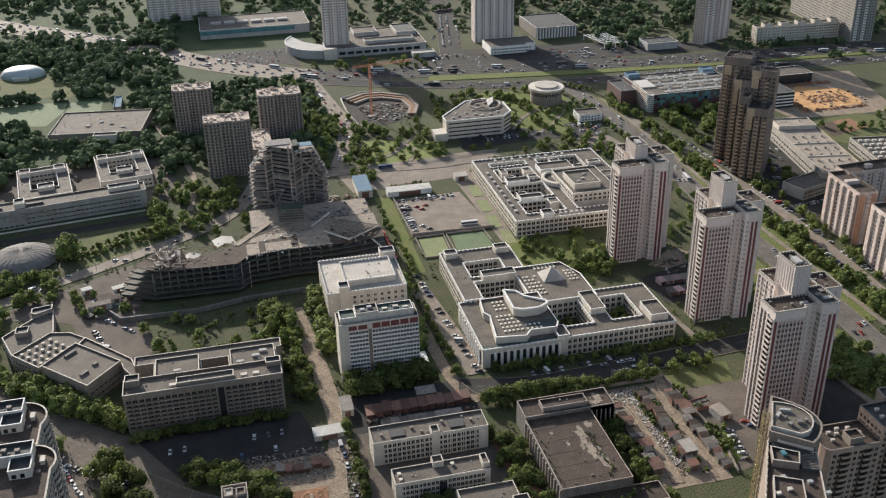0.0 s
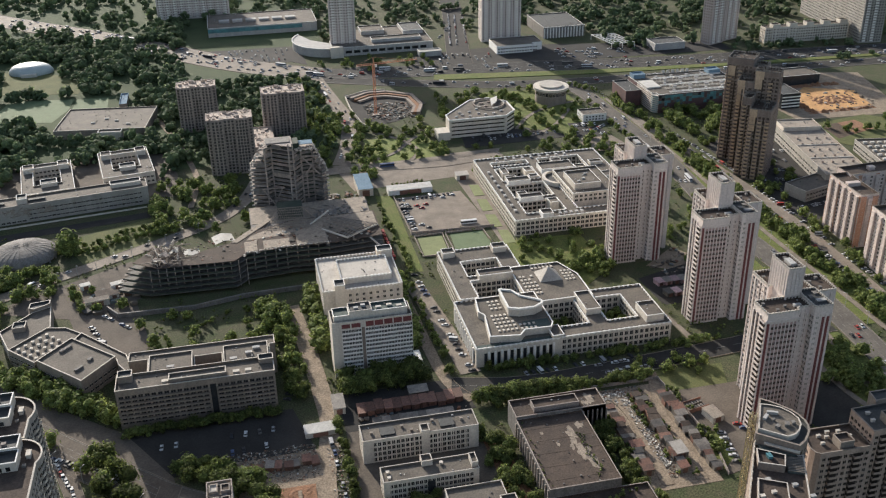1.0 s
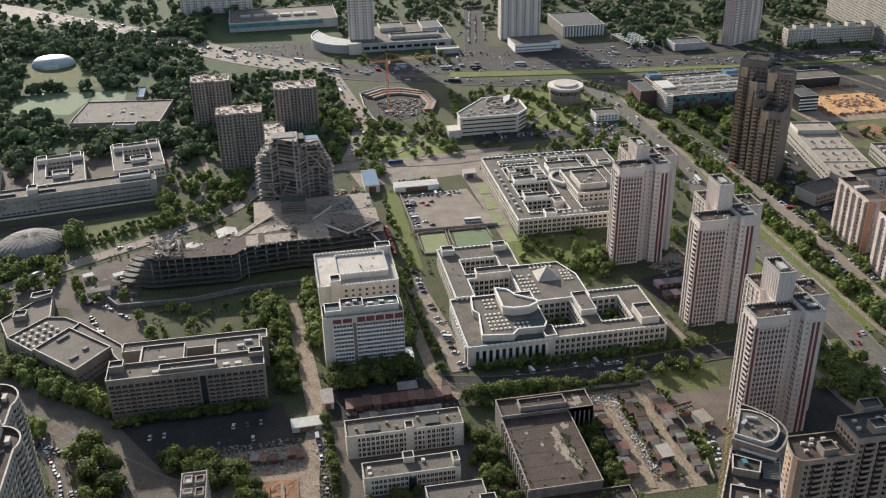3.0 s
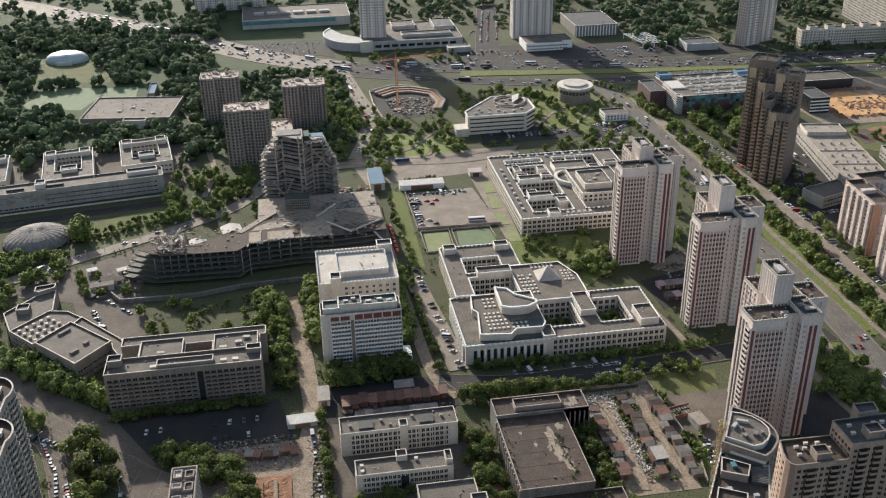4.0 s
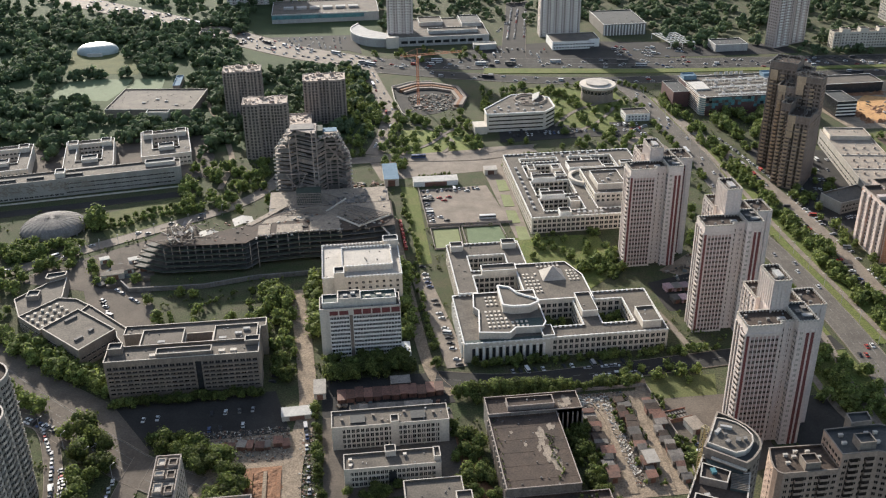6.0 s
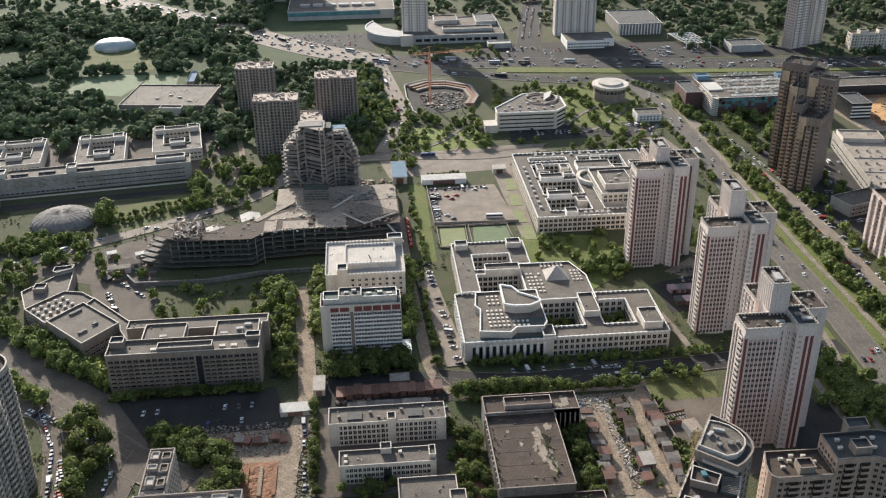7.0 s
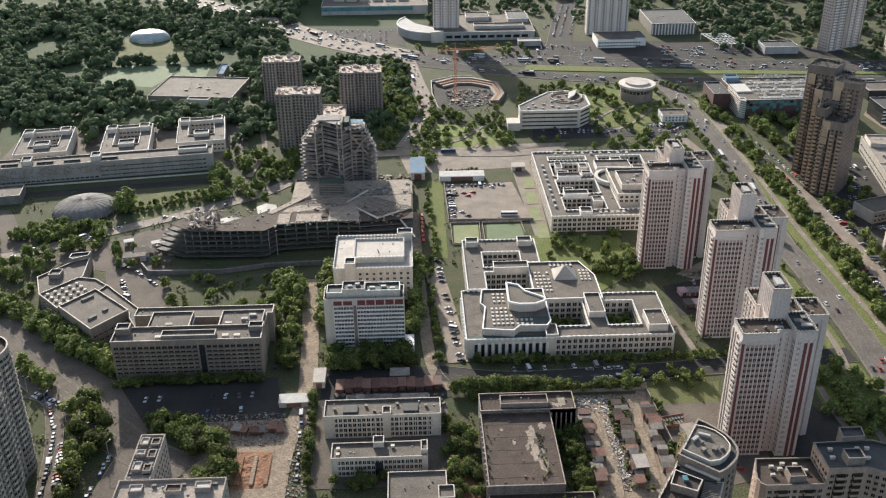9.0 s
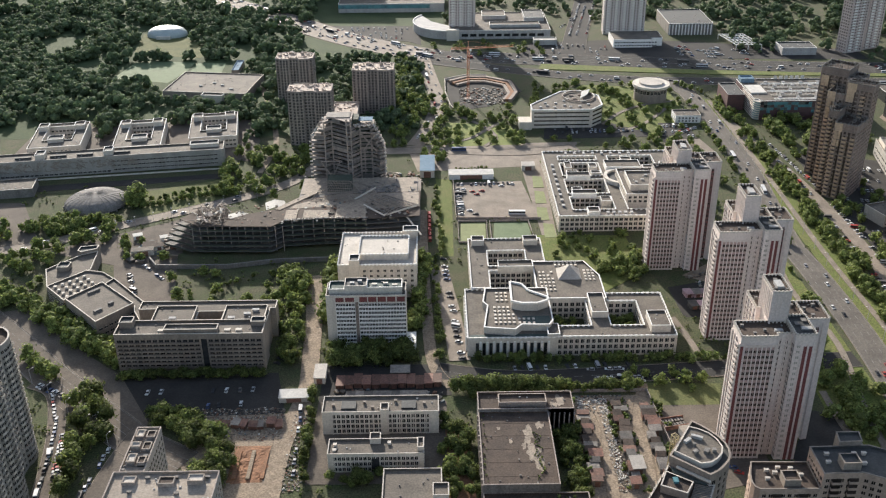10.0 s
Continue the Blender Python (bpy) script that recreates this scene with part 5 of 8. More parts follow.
    for a, b in (((53, 600, 18.2), (67, 611, 22)), ((74, 571, 19.6), (97, 588, 19)), ((60, 590, 18.6), (75, 571, 19.4)), ((88, 576, 18), (99, 557, 12))):
        bm = bmesh.new()
        beam(bm, a, b, 0.9)
        part("edge_beam", bm, CREAM, u)
    for i in range(90):
        x, y = rng.gauss(74, 9), rng.gauss(612, 10)
        bm = boxes((-rng.uniform(0.3, 3.4), -rng.uniform(0.2, 1.1), 0, rng.uniform(0.3, 3.4), rng.uniform(0.2, 1.1), rng.uniform(0.2, 1.3)))
        o = part("broken_deck", bm, CONCRETE if i % 3 == 0 else DARKCON, u)
        o.matrix_basis = pose(min(94, max(52, x)), min(638, max(592, y)), 17.1, rng.uniform(-22, 22), rng.uniform(-22, 22), rng.uniform(0, 180))


skeleton_hall()


def skeleton_tower():
    t = thing("tower_skeleton", "unfinished concrete tower with open floors and ragged top", "building site", 17.5, 650)
    st = 2.98
    r = random.Random(5)
    for f in range(20):
        z = f * st
        west, east = max(0, f - 13) * 1.9, max(0, f - 11) * 1.25
        front = [(1 + west, 4), (11.5, 2), (16.5, 6.5), (28, -2), (31.5, -2)]
        if f < 18:
            front += [(37, 5.5), (45, 6.5), (51 - east, 1.5), (54.5 - east, 6)]
        back = (54.5 - east) if f < 18 else 31.5
        bm = bmesh.new()
        prism(bm, front + [(back, 19), (1 + west, 19)], z, z + 0.5)
        part("floor_slab", bm, CONCRETE if f % 4 else DARKCON, t)
        if f in (17, 19):
            continue
        for k, ((x0, y0), (x1, y1)) in enumerate(zip(front, front[1:])):
            w = math.hypot(x1 - x0, y1 - y0)
            m = Matrix.Translation((x0, y0, z + 0.51)) @ Matrix.Rotation(math.atan2(y1 - y0, x1 - x0), 4, "Z")
            bm = bmesh.new()
            box(bm, 0.3, 0.35, 0, w * (1.0 if (f + k) % 5 else 0.6) - 0.3, 0.6, 1.25 if (f * 3 + k) % 7 else 2.3, m)
            part("infill_wall", bm, DARKCON if (f + 2 * k) % 3 else CONCRETE, t)
        if f > 0:
            for x in (west - 1.0, 53.6 - east):
                # cream in place of concrete paints the sunlit tops of slab ends
                part("balcony", boxes((x + 0.4, 4.4 + f % 2, z + 0.1, x + 2.0, 6.4 + f % 2, z + 0.4), (x + 0.4, 4.4 + f % 2, z + 0.41, x + 2.0, 4.6 + f % 2, z + 1.3)), CREAM, t, "corner balcony, pale to stand for a sunlit slab end")
    for x, y, h in ((11.5, 1.7, 55), (28, -2.3, 59), (31, -2.3, 59), (45, 6.2, 52), (37, 5.2, 53), (16.5, 6.3, 55)):
        part("column", boxes((x - 0.5, y - 0.1, 0, x + 0.5, y + 0.8, h)), CONCRETE, t)
    # near-black cores put the shade between the open floors into colour
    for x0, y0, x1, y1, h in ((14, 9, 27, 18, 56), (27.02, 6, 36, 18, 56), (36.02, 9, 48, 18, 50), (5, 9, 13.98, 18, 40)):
        part("core", boxes((x0, y0, 0, x1, y1, h)), NETSHADE, t)
    # X braces before the foot and below the top
    for a, b in (((8, 0.5, 26), (20, 1, 6)), ((22, 0, 26), (12, 1, 6)), ((8, 0.5, 26), (22, 0, 26)), ((10, 0.8, 16), (20, 1, 16)), ((20, 1, 6), (26, -1, 0)), ((37, 3, 47), (49, 1, 33)), ((49, 1, 47), (39, 3, 33)), ((37, 3, 47), (50, 1, 47)), ((40, 3, 33), (40, 3, 15))):
        bm = bmesh.new()
        beam(bm, a, b, 0.8)
        part("brace", bm, CONCRETE, t)
    # ragged top: deck, awning, broken edges
    part("roof_slab", boxes((13, 6, 57.2, 30, 17, 57.7)), DARKCON, t, "grey roof deck")
    part("awning", boxes((33, 9, 53.6, 46, 17, 54.0)), BLUE, t, "grey blue sheet roof")
    for i in range(90):
        side = i % 3
        x, y, z = ((r.uniform(1, 11), r.uniform(2, 9), 0), (r.uniform(33, 47), r.uniform(2, 9), 52.0), (r.uniform(47, 54), r.uniform(2, 12), 0))[side]
        if side == 0:
            z = 41 + x * 1.5
        elif side == 2:
            z = 36 + (54 - x) * 2.2
        ob = part("rubble_piece", boxes((-r.uniform(0.3, 1.3), -r.uniform(0.3, 0.8), 0, r.uniform(0.3, 1.3), r.uniform(0.3, 0.8), r.uniform(0.2, 1.0))), CREAM if i % 2 else CONCRETE, t)
        ob.matrix_basis = pose(x, y, z, r.uniform(-40, 40), r.uniform(-40, 40), r.uniform(0, 180))
    claim(t, 0, -2, 55, 20)
    for x, y, w, d, h, n in ((-36, 858, 34, 22, 41, 15), (-11, 749, 36, 22, 46, 17), (36, 824, 37, 24, 40, 15)):
        b = thing("panel_tower_shell", "unfinished panel tower shell with empty dark windows", "building site", x, y, group="unfinished panel towers")
        # roof colour is paler than the walls to paint sunlight on top
        sides = block(b, [(0, 1.6, w, d - 1.6), (w * 0.1, 0, w * 0.36, d), (w * 0.62, 0, w * 0.9, d)], 0, h, CONCRETE, SUNRUBBLE, CONCRETE, up=0.3)
        rng = random.Random(int(x))
        for q in sides:
            windows(b, q, 1.2, n, (h - 1.5) / n, 2.3, 1.5, 1.9, GLASS, CONCRETE, limit=60, inset=0.4)
        for i in range(48):
            a, c = rng.uniform(0.3, w - 2), rng.uniform(1.8, d - 2.4)
            ob = part("broken_parapet", boxes((0, 0, 0, rng.uniform(0.6, 4), rng.uniform(0.3, 1.6), rng.uniform(0.4, 2.4) * rng.uniform(0.4, 1))), SUNRUBBLE if i % 3 else CONCRETE, b)
            ob.matrix_basis = pose(a, c, h - 0.1, rng.uniform(-8, 8), rng.uniform(-8, 8), rng.choice((0, 90)) + rng.uniform(-12, 12))
        for f in range(1, n + 1):
            part("floor_band", boxes((-0.14, 1.46, f * (h - 1.5) / n, w + 0.14, 1.7, f * (h - 1.5) / n + 0.3)), DARKCON, b)
        for k in (0.1, 0.36, 0.62, 0.9):
            part("rib", boxes((k * w - 0.3, -0.3, 0, k * w + 0.3, 1.7, h + 0.4)), CONCRETE, b)
    b = thing("site_podium", "pale sunlit concrete podium between the unfinished towers", "building site", 14, 771)
    block(b, [(0, 0, 28, 50)], 0, 12, CONCRETE, SUNRUBBLE, CONCRETE)
    r = random.Random(6)
    for i in range(60):
        ob = part("rubble_piece", boxes((0, 0, 0, r.uniform(0.5, 3), r.uniform(0.4, 2), r.uniform(0.3, 1.4))), SUNRUBBLE if i % 2 else CONCRETE, b)
        ob.matrix_basis = pose(r.uniform(1, 25), r.uniform(1, 46), 11.9, r.uniform(-15, 15), r.uniform(-15, 15), r.uniform(0, 180))


skeleton_tower()


def ruined_pavilion():
    t = thing("ruined_pavilion", "collapsed pale pavilion of bare frames and tilted slabs", "ruin", 78, 638)
    rng = random.Random(41)
    part("base", boxes((0, 2, 0, 20, 24, 6)), CREAMDARK, t)
    for i in range(12):
        x, y = rng.uniform(0, 18), rng.uniform(3, 22)
        o = part("slab", boxes((-rng.uniform(1, 4), -rng.uniform(0.5, 2), 0, rng.uniform(1, 4), rng.uniform(0.5, 2), 0.4)), CREAM if i % 3 else BLUE, t)
        o.matrix_basis = pose(x, y, 6.6, rng.uniform(-22, 22), rng.uniform(-22, 22), rng.uniform(0, 180))
    for i in range(10):
        bm = bmesh.new()
        x, y = rng.uniform(0, 20), rng.uniform(2, 24)
        beam(bm, (x, y, 0), (x + rng.uniform(-1, 1), y, 9.5 + rng.uniform(0, 2)), 0.4)
        part("post", bm, CREAM, t)
    claim(t, 0, 0, 20, 26)


ruined_pavilion()


# ---- tower with yellow balconies ----
def stepped_tower():
    t = thing("stepped_tower", "tall stepped brown brick tower with yellow balcony columns", "tower", 393, 681, turn=-40)
    parts = (((0, 0, 20, 20), 83), ((20, -2, 30, 16), 78), ((24, -14, 43, -2.02), 79), ((12, -16, 24, -0.02), 70), ((27, -36, 43, -14.02), 56), ((20, -30, 27, -16.02), 62))
    for r, h in parts:
        sides = block(t, [r], 0, h, BRICK, ROOFBROWN, DARKCON, up=1.4, crenel=2.5)
        for q in sides:
            windows(t, q, 2, int(h / 3) - 1, 3.0, 3.0, 1.7, 1.7, GLASSWARM, BRICK, limit=60, inset=0.4)
        bands = []
        for k in range(int(h / 3)):
            bands += [(r[0] - 0.25, r[1] - 0.3, 1.2 + k * 3, r[2] + 0.25, r[1] + 0.02, 1.6 + k * 3), (r[0] - 0.3, r[1] - 0.2, 1.2 + k * 3, r[0] + 0.02, r[3], 1.6 + k * 3)]
        part("floor_band", boxes(*bands), CREAMDARK, t, kind="stuff")
        for x in (r[0], r[2] - 0.9):
            part("rib", boxes((x, r[1] - 0.5, 0, x + 0.9, r[1] + 0.02, h - 2)), BRICK, t)
        w = r[2] - r[0]
        for k in (0.32, 0.66):
            # proud strips in dark colour paint the shade of recesses between stacks
            part("dark_slot", boxes((r[0] + w * k, r[1] - 0.34, 1, r[0] + w * k + 1.1, r[1] + 0.02, h - 5)), GLASSWARM, t, "proud dark strip standing for a shaded recess")
        for k in range(4):
            part("ledge", boxes((r[0] - 0.3, r[1] - 0.6, h * (k + 1) / 5, r[2] + 0.3, r[1] + 0.02, h * (k + 1) / 5 + 0.6)), CREAMDARK, t)
    for x0, y, x1, z0, z1 in ((12.3, -16.06, 18, 52, 72), (27.4, -36.06, 33, 40, 57), (24.4, -14.06, 31, 66, 80), (1, -0.06, 7, 70, 78)):
        part("yellow_gable", boxes((x0, y - 0.25, z0, x1, y, z1)), YELLOWBRICK, t, "yellow brick gable")
    me = None
    for x, y, h in ((1.4, -0.02, 74), (9, -0.02, 76), (16, -0.02, 40), (12.8, -16.02, 66), (20, -16.02, 40), (27.6, -36.02, 52), (34, -36.02, 50), (39.6, -36.02, 50), (35, -14.02, 74), (20.6, -30.02, 58)):
        for f in range(int(h / 3)):
            if me is None:
                o = part("balcony", boxes((0, -1.6, 0, 2.9, 0.05, 0.35), (0, -1.6, 0.35, 2.9, -1.4, 1.3), (0, -1.6, 0.35, 0.2, 0.05, 1.3), (2.7, -1.6, 0.35, 2.9, 0.05, 1.3)), YELLOWBRICK, t)
                me = o.data
            else:
                o = new("balcony", me)
                o.parent = t
            o.location = (x, y, 2 + f * 3)
    for x, y, h in ((-0.02, 8, 74), (-0.02, 16, 72), (11.98, -4, 62), (19.98, -20, 54), (26.98, -30, 48)):
        for f in range(int(h / 3)):
            o = new("balcony", me)
            o.parent, o.matrix_basis = t, pose(x, y, 2 + f * 3, 0, 0, -90)
    bm = bmesh.new()
    rng = random.Random(3)
    for (x0, y0, x1, y1), h in parts:
        for i in range(16):
            x, y = rng.uniform(x0, x1), rng.uniform(y0, y1)
            beam(bm, (x, y, h), (x + rng.uniform(-1, 1), y + rng.uniform(-1, 1), h + rng.uniform(1.5, 4)), 0.3)
            beam(bm, (x, y, h + 2.6), (x + rng.uniform(-5, 5), y + rng.uniform(-2, 2), h + 3), 0.3)
    part("roof_frame", bm, DARKCON, t, "ragged bare frame on the roof", kind="stuff")


stepped_tower()


# ---- offices along the avenue ----
def octagon_office():
    t = thing("angled_office", "cream office with strip windows and a round roof deck", "building", 0, 0)
    pts = [(192, 783), (243, 783), (254, 795), (254, 820), (240, 834), (222, 832), (192, 797)]
    bm = bmesh.new()
    prism(bm, pts, 0, 16)
    part("wall", bm, CREAM, t)
    bm = bmesh.new()
    for i in range(7):
        a, b = pts[i], pts[(i + 1) % 7]
        beam(bm, (*a, 16.4), (*b, 16.4), 0.9)
    part("parapet", bm, WHITE, t)
    bm = bmesh.new()
    prism(bm, [(x * 0.97 + 222 * 0.03, y * 0.97 + 805 * 0.03) for x, y in pts], 16, 16.1)
    part("roof", bm, ROOF, t)
    for f in range(4):
        part("strip_window", boxes((194, 782.9, 2.4 + f * 3.6, 241.5, 783.05, 3.5 + f * 3.6)), GLASSWARM, t)
        bm = bmesh.new()
        beam(bm, (244.3, 784.8, 3 + f * 3.6), (253.3, 794.4, 3 + f * 3.6), 1.1)
        part("strip_window", bm, GLASSWARM, t)
    for k in range(16):
        a, b = k * 0.3927, (k + 1) * 0.3927
        bm = bmesh.new()
        beam(bm, (236 + 14 * math.cos(a), 817 + 14 * math.sin(a), 17.2), (236 + 14 * math.cos(b), 817 + 14 * math.sin(b), 17.2), 1.0)
        part("roof_ring", bm, BROWNWALL if k % 3 else CREAM, t)
    bm = bmesh.new()
    prism(bm, [(236, 806), (244, 817), (248, 831), (240, 825)], 18, 18.8)
    part("roof_canopy", bm, WHITESHEET, t, "white leaf shaped canopy")
    part("annex", boxes((181, 779, 0, 191.98, 793, 7)), CREAM, t)
    vents(t, [(200, 790), (206, 794), (212, 789), (205, 800), (214, 800), (221, 794), (226, 790), (222, 806), (234, 791), (242, 796)], 16.1, 2.2, 1.6, 1.1, GREY)
    vents(t, [(232, 812), (238, 822), (230, 820), (241, 814)], 16.1, 3.4, 2.0, 1.0, BROWNWALL)
    claim(t, 181, 778, 254, 834)
    r = thing("round_pavilion", "round white pavilion with a ring shaped roof", "building", 309, 858)
    for rad, z0, z1, m, nm in ((15.0, 0, 13, CREAMDARK, "drum"), (17.0, 13, 15, CREAM, "roof_ring"), (11, 15, 16.5, ROOFPALE, "roof_cap")):
        bm = bmesh.new()
        prism(bm, [(rad * math.cos(k * 0.2244), rad * math.sin(k * 0.2244)) for k in range(28)], z0, z1)
        part(nm, bm, m, r)
    for k in range(14, 28):
        o = new("window", window_mesh(2.2, 3.2, GLASS, CREAM))
        o.parent = r
        a = k * 0.2244 + 0.11
        o.matrix_basis = pose(14.95 * math.cos(a), 14.95 * math.sin(a), 8, 0, 0, math.degrees(a) + 90)
    claim(r, -17, -17, 17, 17)
    t = pale_block(318, 792, 22, 16, 6, 2, 3, "small white pavilion beside the avenue")
    # mall
    m = thing("shopping_mall", "broad shopping mall with teal glass and dark red walls", "building", 388, 797)
    block(m, [(4, 0, 92, 62), (0, 6, 4, 62)], 0, 16.5, REDWALL, ROOF, WHITE, up=0.8)
    rng = random.Random(15)
    for i in range(29):
        for j in range(4):
            if rng.random() < 0.95 - 0.22 * (3 - j):
                part("glass_panel", boxes((4.2 + i * 3, -0.2 - 0.12 * rng.random(), 6.6 + j * 2.45, 7.1 + i * 3, 0.02, 9.0 + j * 2.45)), TEAL if rng.random() < 0.62 else (ATRIUM if rng.random() < 0.7 else GLASS), m)
    # rounded corner of pale bands with glass between
    for k in range(9):
        pts = [(4.3 - 5.2 * math.sin(radians(a)), 6.3 - 6.6 * math.cos(radians(a))) for a in range(0, 91, 15)]
        bm = bmesh.new()
        prism(bm, pts[::-1] + [(4.3, 6.3)], 0.6 + k * 1.9, 1.5 + k * 1.9)
        part("corner_band", bm, CREAM, m, "pale curved band")
        part("white_band", boxes((-0.4, 6.4, 0.6 + k * 1.9, 0.02, 40, 1.4 + k * 1.9)), CREAM, m)
    bm = bmesh.new()
    prism(bm, ([(4.3 - 4.6 * math.sin(radians(a)), 6.3 - 5.9 * math.cos(radians(a))) for a in range(0, 91, 15)])[::-1] + [(4.3, 6.3)], 0, 16.6)
    part("corner_glass", bm, TEAL, m, "curved teal glass corner")
    part("roof_panel", boxes((2, 22, 16.6, 16, 44, 17.8)), WHITESHEET, m, "bright white roof panel")
    for j in range(5):
        y = 5 + j * 10.5
        bm = boxes((18, y, 17.0, 90, y + 0.5, 17.4), (18, y + 2.6, 17.0, 90, y + 3.1, 17.4))
        for i in range(18):
            box(bm, 18.5 + i * 4, y, 16.5, 18.9 + i * 4, y + 3.1, 17.1)
        part("pipe_rack", bm, CREAM if j % 2 else WHITE, m, "ladder of pipes on the roof")
        vents(m, [(24 + 16 * i + 5 * (j % 2), y + 5.5) for i in range(4)], 16.5, 2.6 + j % 2, 2, 1.5, GREY)
    for i in range(9):
        bm = bmesh.new()
        x, y = 26 + (i % 5) * 13, 20 + (i // 5) * 22
        for k in range(5):
            a, b = radians(k * 36), radians(k * 36 + 36)
            beam(bm, (x + 2.2 * math.cos(a), y, 17 + 2.2 * math.sin(a)), (x + 2.2 * math.cos(b), y, 17 + 2.2 * math.sin(b)), 0.5)
        part("duct_bend", bm, WHITESHEET, m, "pale bent duct")
    block(m, [(2, 54, 14, 64)], 16.5, 19.5, BLUE, BLUE, BLUE)
    block(m, [(78, 50, 90, 60)], 16.5, 19.5, BLUE, BLUE, BLUE)
    block(m, [(-17, 26, -2, 60)], 0, 14, REDWALL, ROOFDARK, GREY)
    for i in range(6):
        part("sign_bar", boxes((34 + i * 5, 61, 17.3, 37 + i * 5, 61.4, 20.5)), WHITESHEET, m, "white bar of a roof sign")
    d = thing("dark_showroom", "dark low showroom with a pale roof edge", "building", 520, 838)
    block(d, [(0, 0, 62, 26)], 0, 9, GLASS, ROOF, WHITE)
    d = thing("glass_office", "small dark glass office with white bands", "building", 505, 775)
    block(d, [(0, 0, 18, 30)], 0, 14, GLASS, ROOFDARK, GREY)
    for f in range(4):
        part("white_band", boxes((-0.2, -0.2, 2 + f * 3, 18.2, -0.01, 3.2 + f * 3)), WHITE, d)
    # industrial halls to the right
    h = thing("factory_hall", "long pale factory hall with rows of roof vents", "building", 440, 600, turn=-10)
    # hall walls take the shade tone in place of their cream
    block(h, [(0, 0, 36, 118)], 0, 12, SHADEWALL, ROOFBEIGE, EDGE)
    block(h, [(2, 96, 34, 116)], 12, 14.5, CREAM, ROOFBEIGE, CREAM)
    vents(h, [(6 + 8 * i + j % 2, 12 + 13 * j) for i in range(4) for j in range(6)], 12, 1.5, 1.5, 1.6, CONCRETE)
    windows(h, (0, 116, 0, 2), 2, 2, 4.5, 5.2, 3.2, 1.6, GLASS, CREAM, limit=60)
    for j in (34, 62):
        part("roof_step", boxes((0.8, j, 12, 35.2, j + 0.8, 12.7)), CREAM, h)
    g = thing("garage_roof", "low pale building with rows of white roof hoods", "building", 500, 618, turn=-10)
    block(g, [(0, 0, 42, 50)], 0, 9, SHADEWALL, ROOF, EDGE)
    vents(g, [(5 + 6 * i, 6 + 9 * j) for i in range(6) for j in range(5)], 9, 3, 2, 1.4, WHITESHEET)
    windows(g, (0, 50, 0, 0), 1.5, 2, 3.6, 4, 2.6, 1.6, GLASS, CREAM, limit=40)
    l = thing("school_wing", "low cream wing beside the orange block", "building", 414, 583, turn=18)
    block(l, [(0, 0, 34, 20)], 0, 8, SHADEWALL, ROOF, EDGE)
    windows(l, (0, 0, 34, 0), 1.5, 2, 3.4, 3, 1.8, 1.6, GLASS, CREAM, limit=40)


octagon_office()


def balcony_slab(name, x, y, w, d, h, turn, wall, band, label, bays, floors, group=""):
    """A panel block with columns of glazed balconies on its long sides."""
    t = thing(name, label, "apartment block", x, y, turn=turn, group=group)
    s = block(t, [(0, 0, w, d)], 0, h, wall, ROOFBROWN, CREAMDARK, up=1.4)
    st = (h - 1.5) / floors
    for q in s:
        windows(t, q, 1.4, floors, st, 2.9, 1.4, 1.5, GLASS, wall, limit=80)
    me = None
    for side in (0, 1):
        k = w if side == 0 else d
        n = max(1, int(k / bays))
        for i in range(n):
            u = (i + 0.5) * k / n
            part("band", boxes((u - 1.9, -0.12, 1, u + 1.9, 0.02, h) if side == 0 else (-0.12, u - 1.9, 1, 0.02, u + 1.9, h)), band, t)
            for f in range(floors):
                if me is None:
                    o = part("balcony", boxes((-1.5, -1.2, 0, 1.5, 0, 1.1), (-1.4, -1.1, 1.1, 1.4, 0, 2.3)), PINK, t)
                    me = o.data
                else:
                    o = new("balcony", me)
                    o.parent = t
                o.matrix_basis = pose(u, -0.1, 1.2 + f * st) if side == 0 else pose(-0.1, u, 1.2 + f * st, 0, 0, -90)
    vents(t, [(w * 0.25, d * 0.5), (w * 0.6, d * 0.5)], h, 4.5, 3.5, 2.6, wall)
    return t


t = balcony_slab("orange_block", 404, 509, 13, 38, 37, -2, PINK, PINK, "orange and white panel block with stacked balconies", 7, 13)
for x0, x1 in ((0.3, 4.4), (8.6, 12.7)):
    part("end_panel", boxes((x0, -0.14, 0.5, x1, 0.02, 37.2)), ORANGE, t, "orange panel on the end wall")
for y in (0.4, 12.0, 24.6, 36.4):
    part("orange_strip", boxes((-0.14, y, 0.5, 0.02, y + 1.3, 37.2)), ORANGE, t, "orange strip between balconies")
t = balcony_slab("orange_block", 417.6, 541, 84, 15, 37, 3, PINK, PINK, "long orange and white panel block", 8, 13)
for i in range(6):
    part("orange_strip", boxes((6 + i * 14, -0.14, 0.5, 9 + i * 14, 0.02, 37.2)), ORANGE, t, "orange strip between balconies")
balcony_slab("white_block", 397, 452, 30, 39, 38, -4, TOWERWHITE, PINK, "white panel block with stacked balconies", 7, 13)


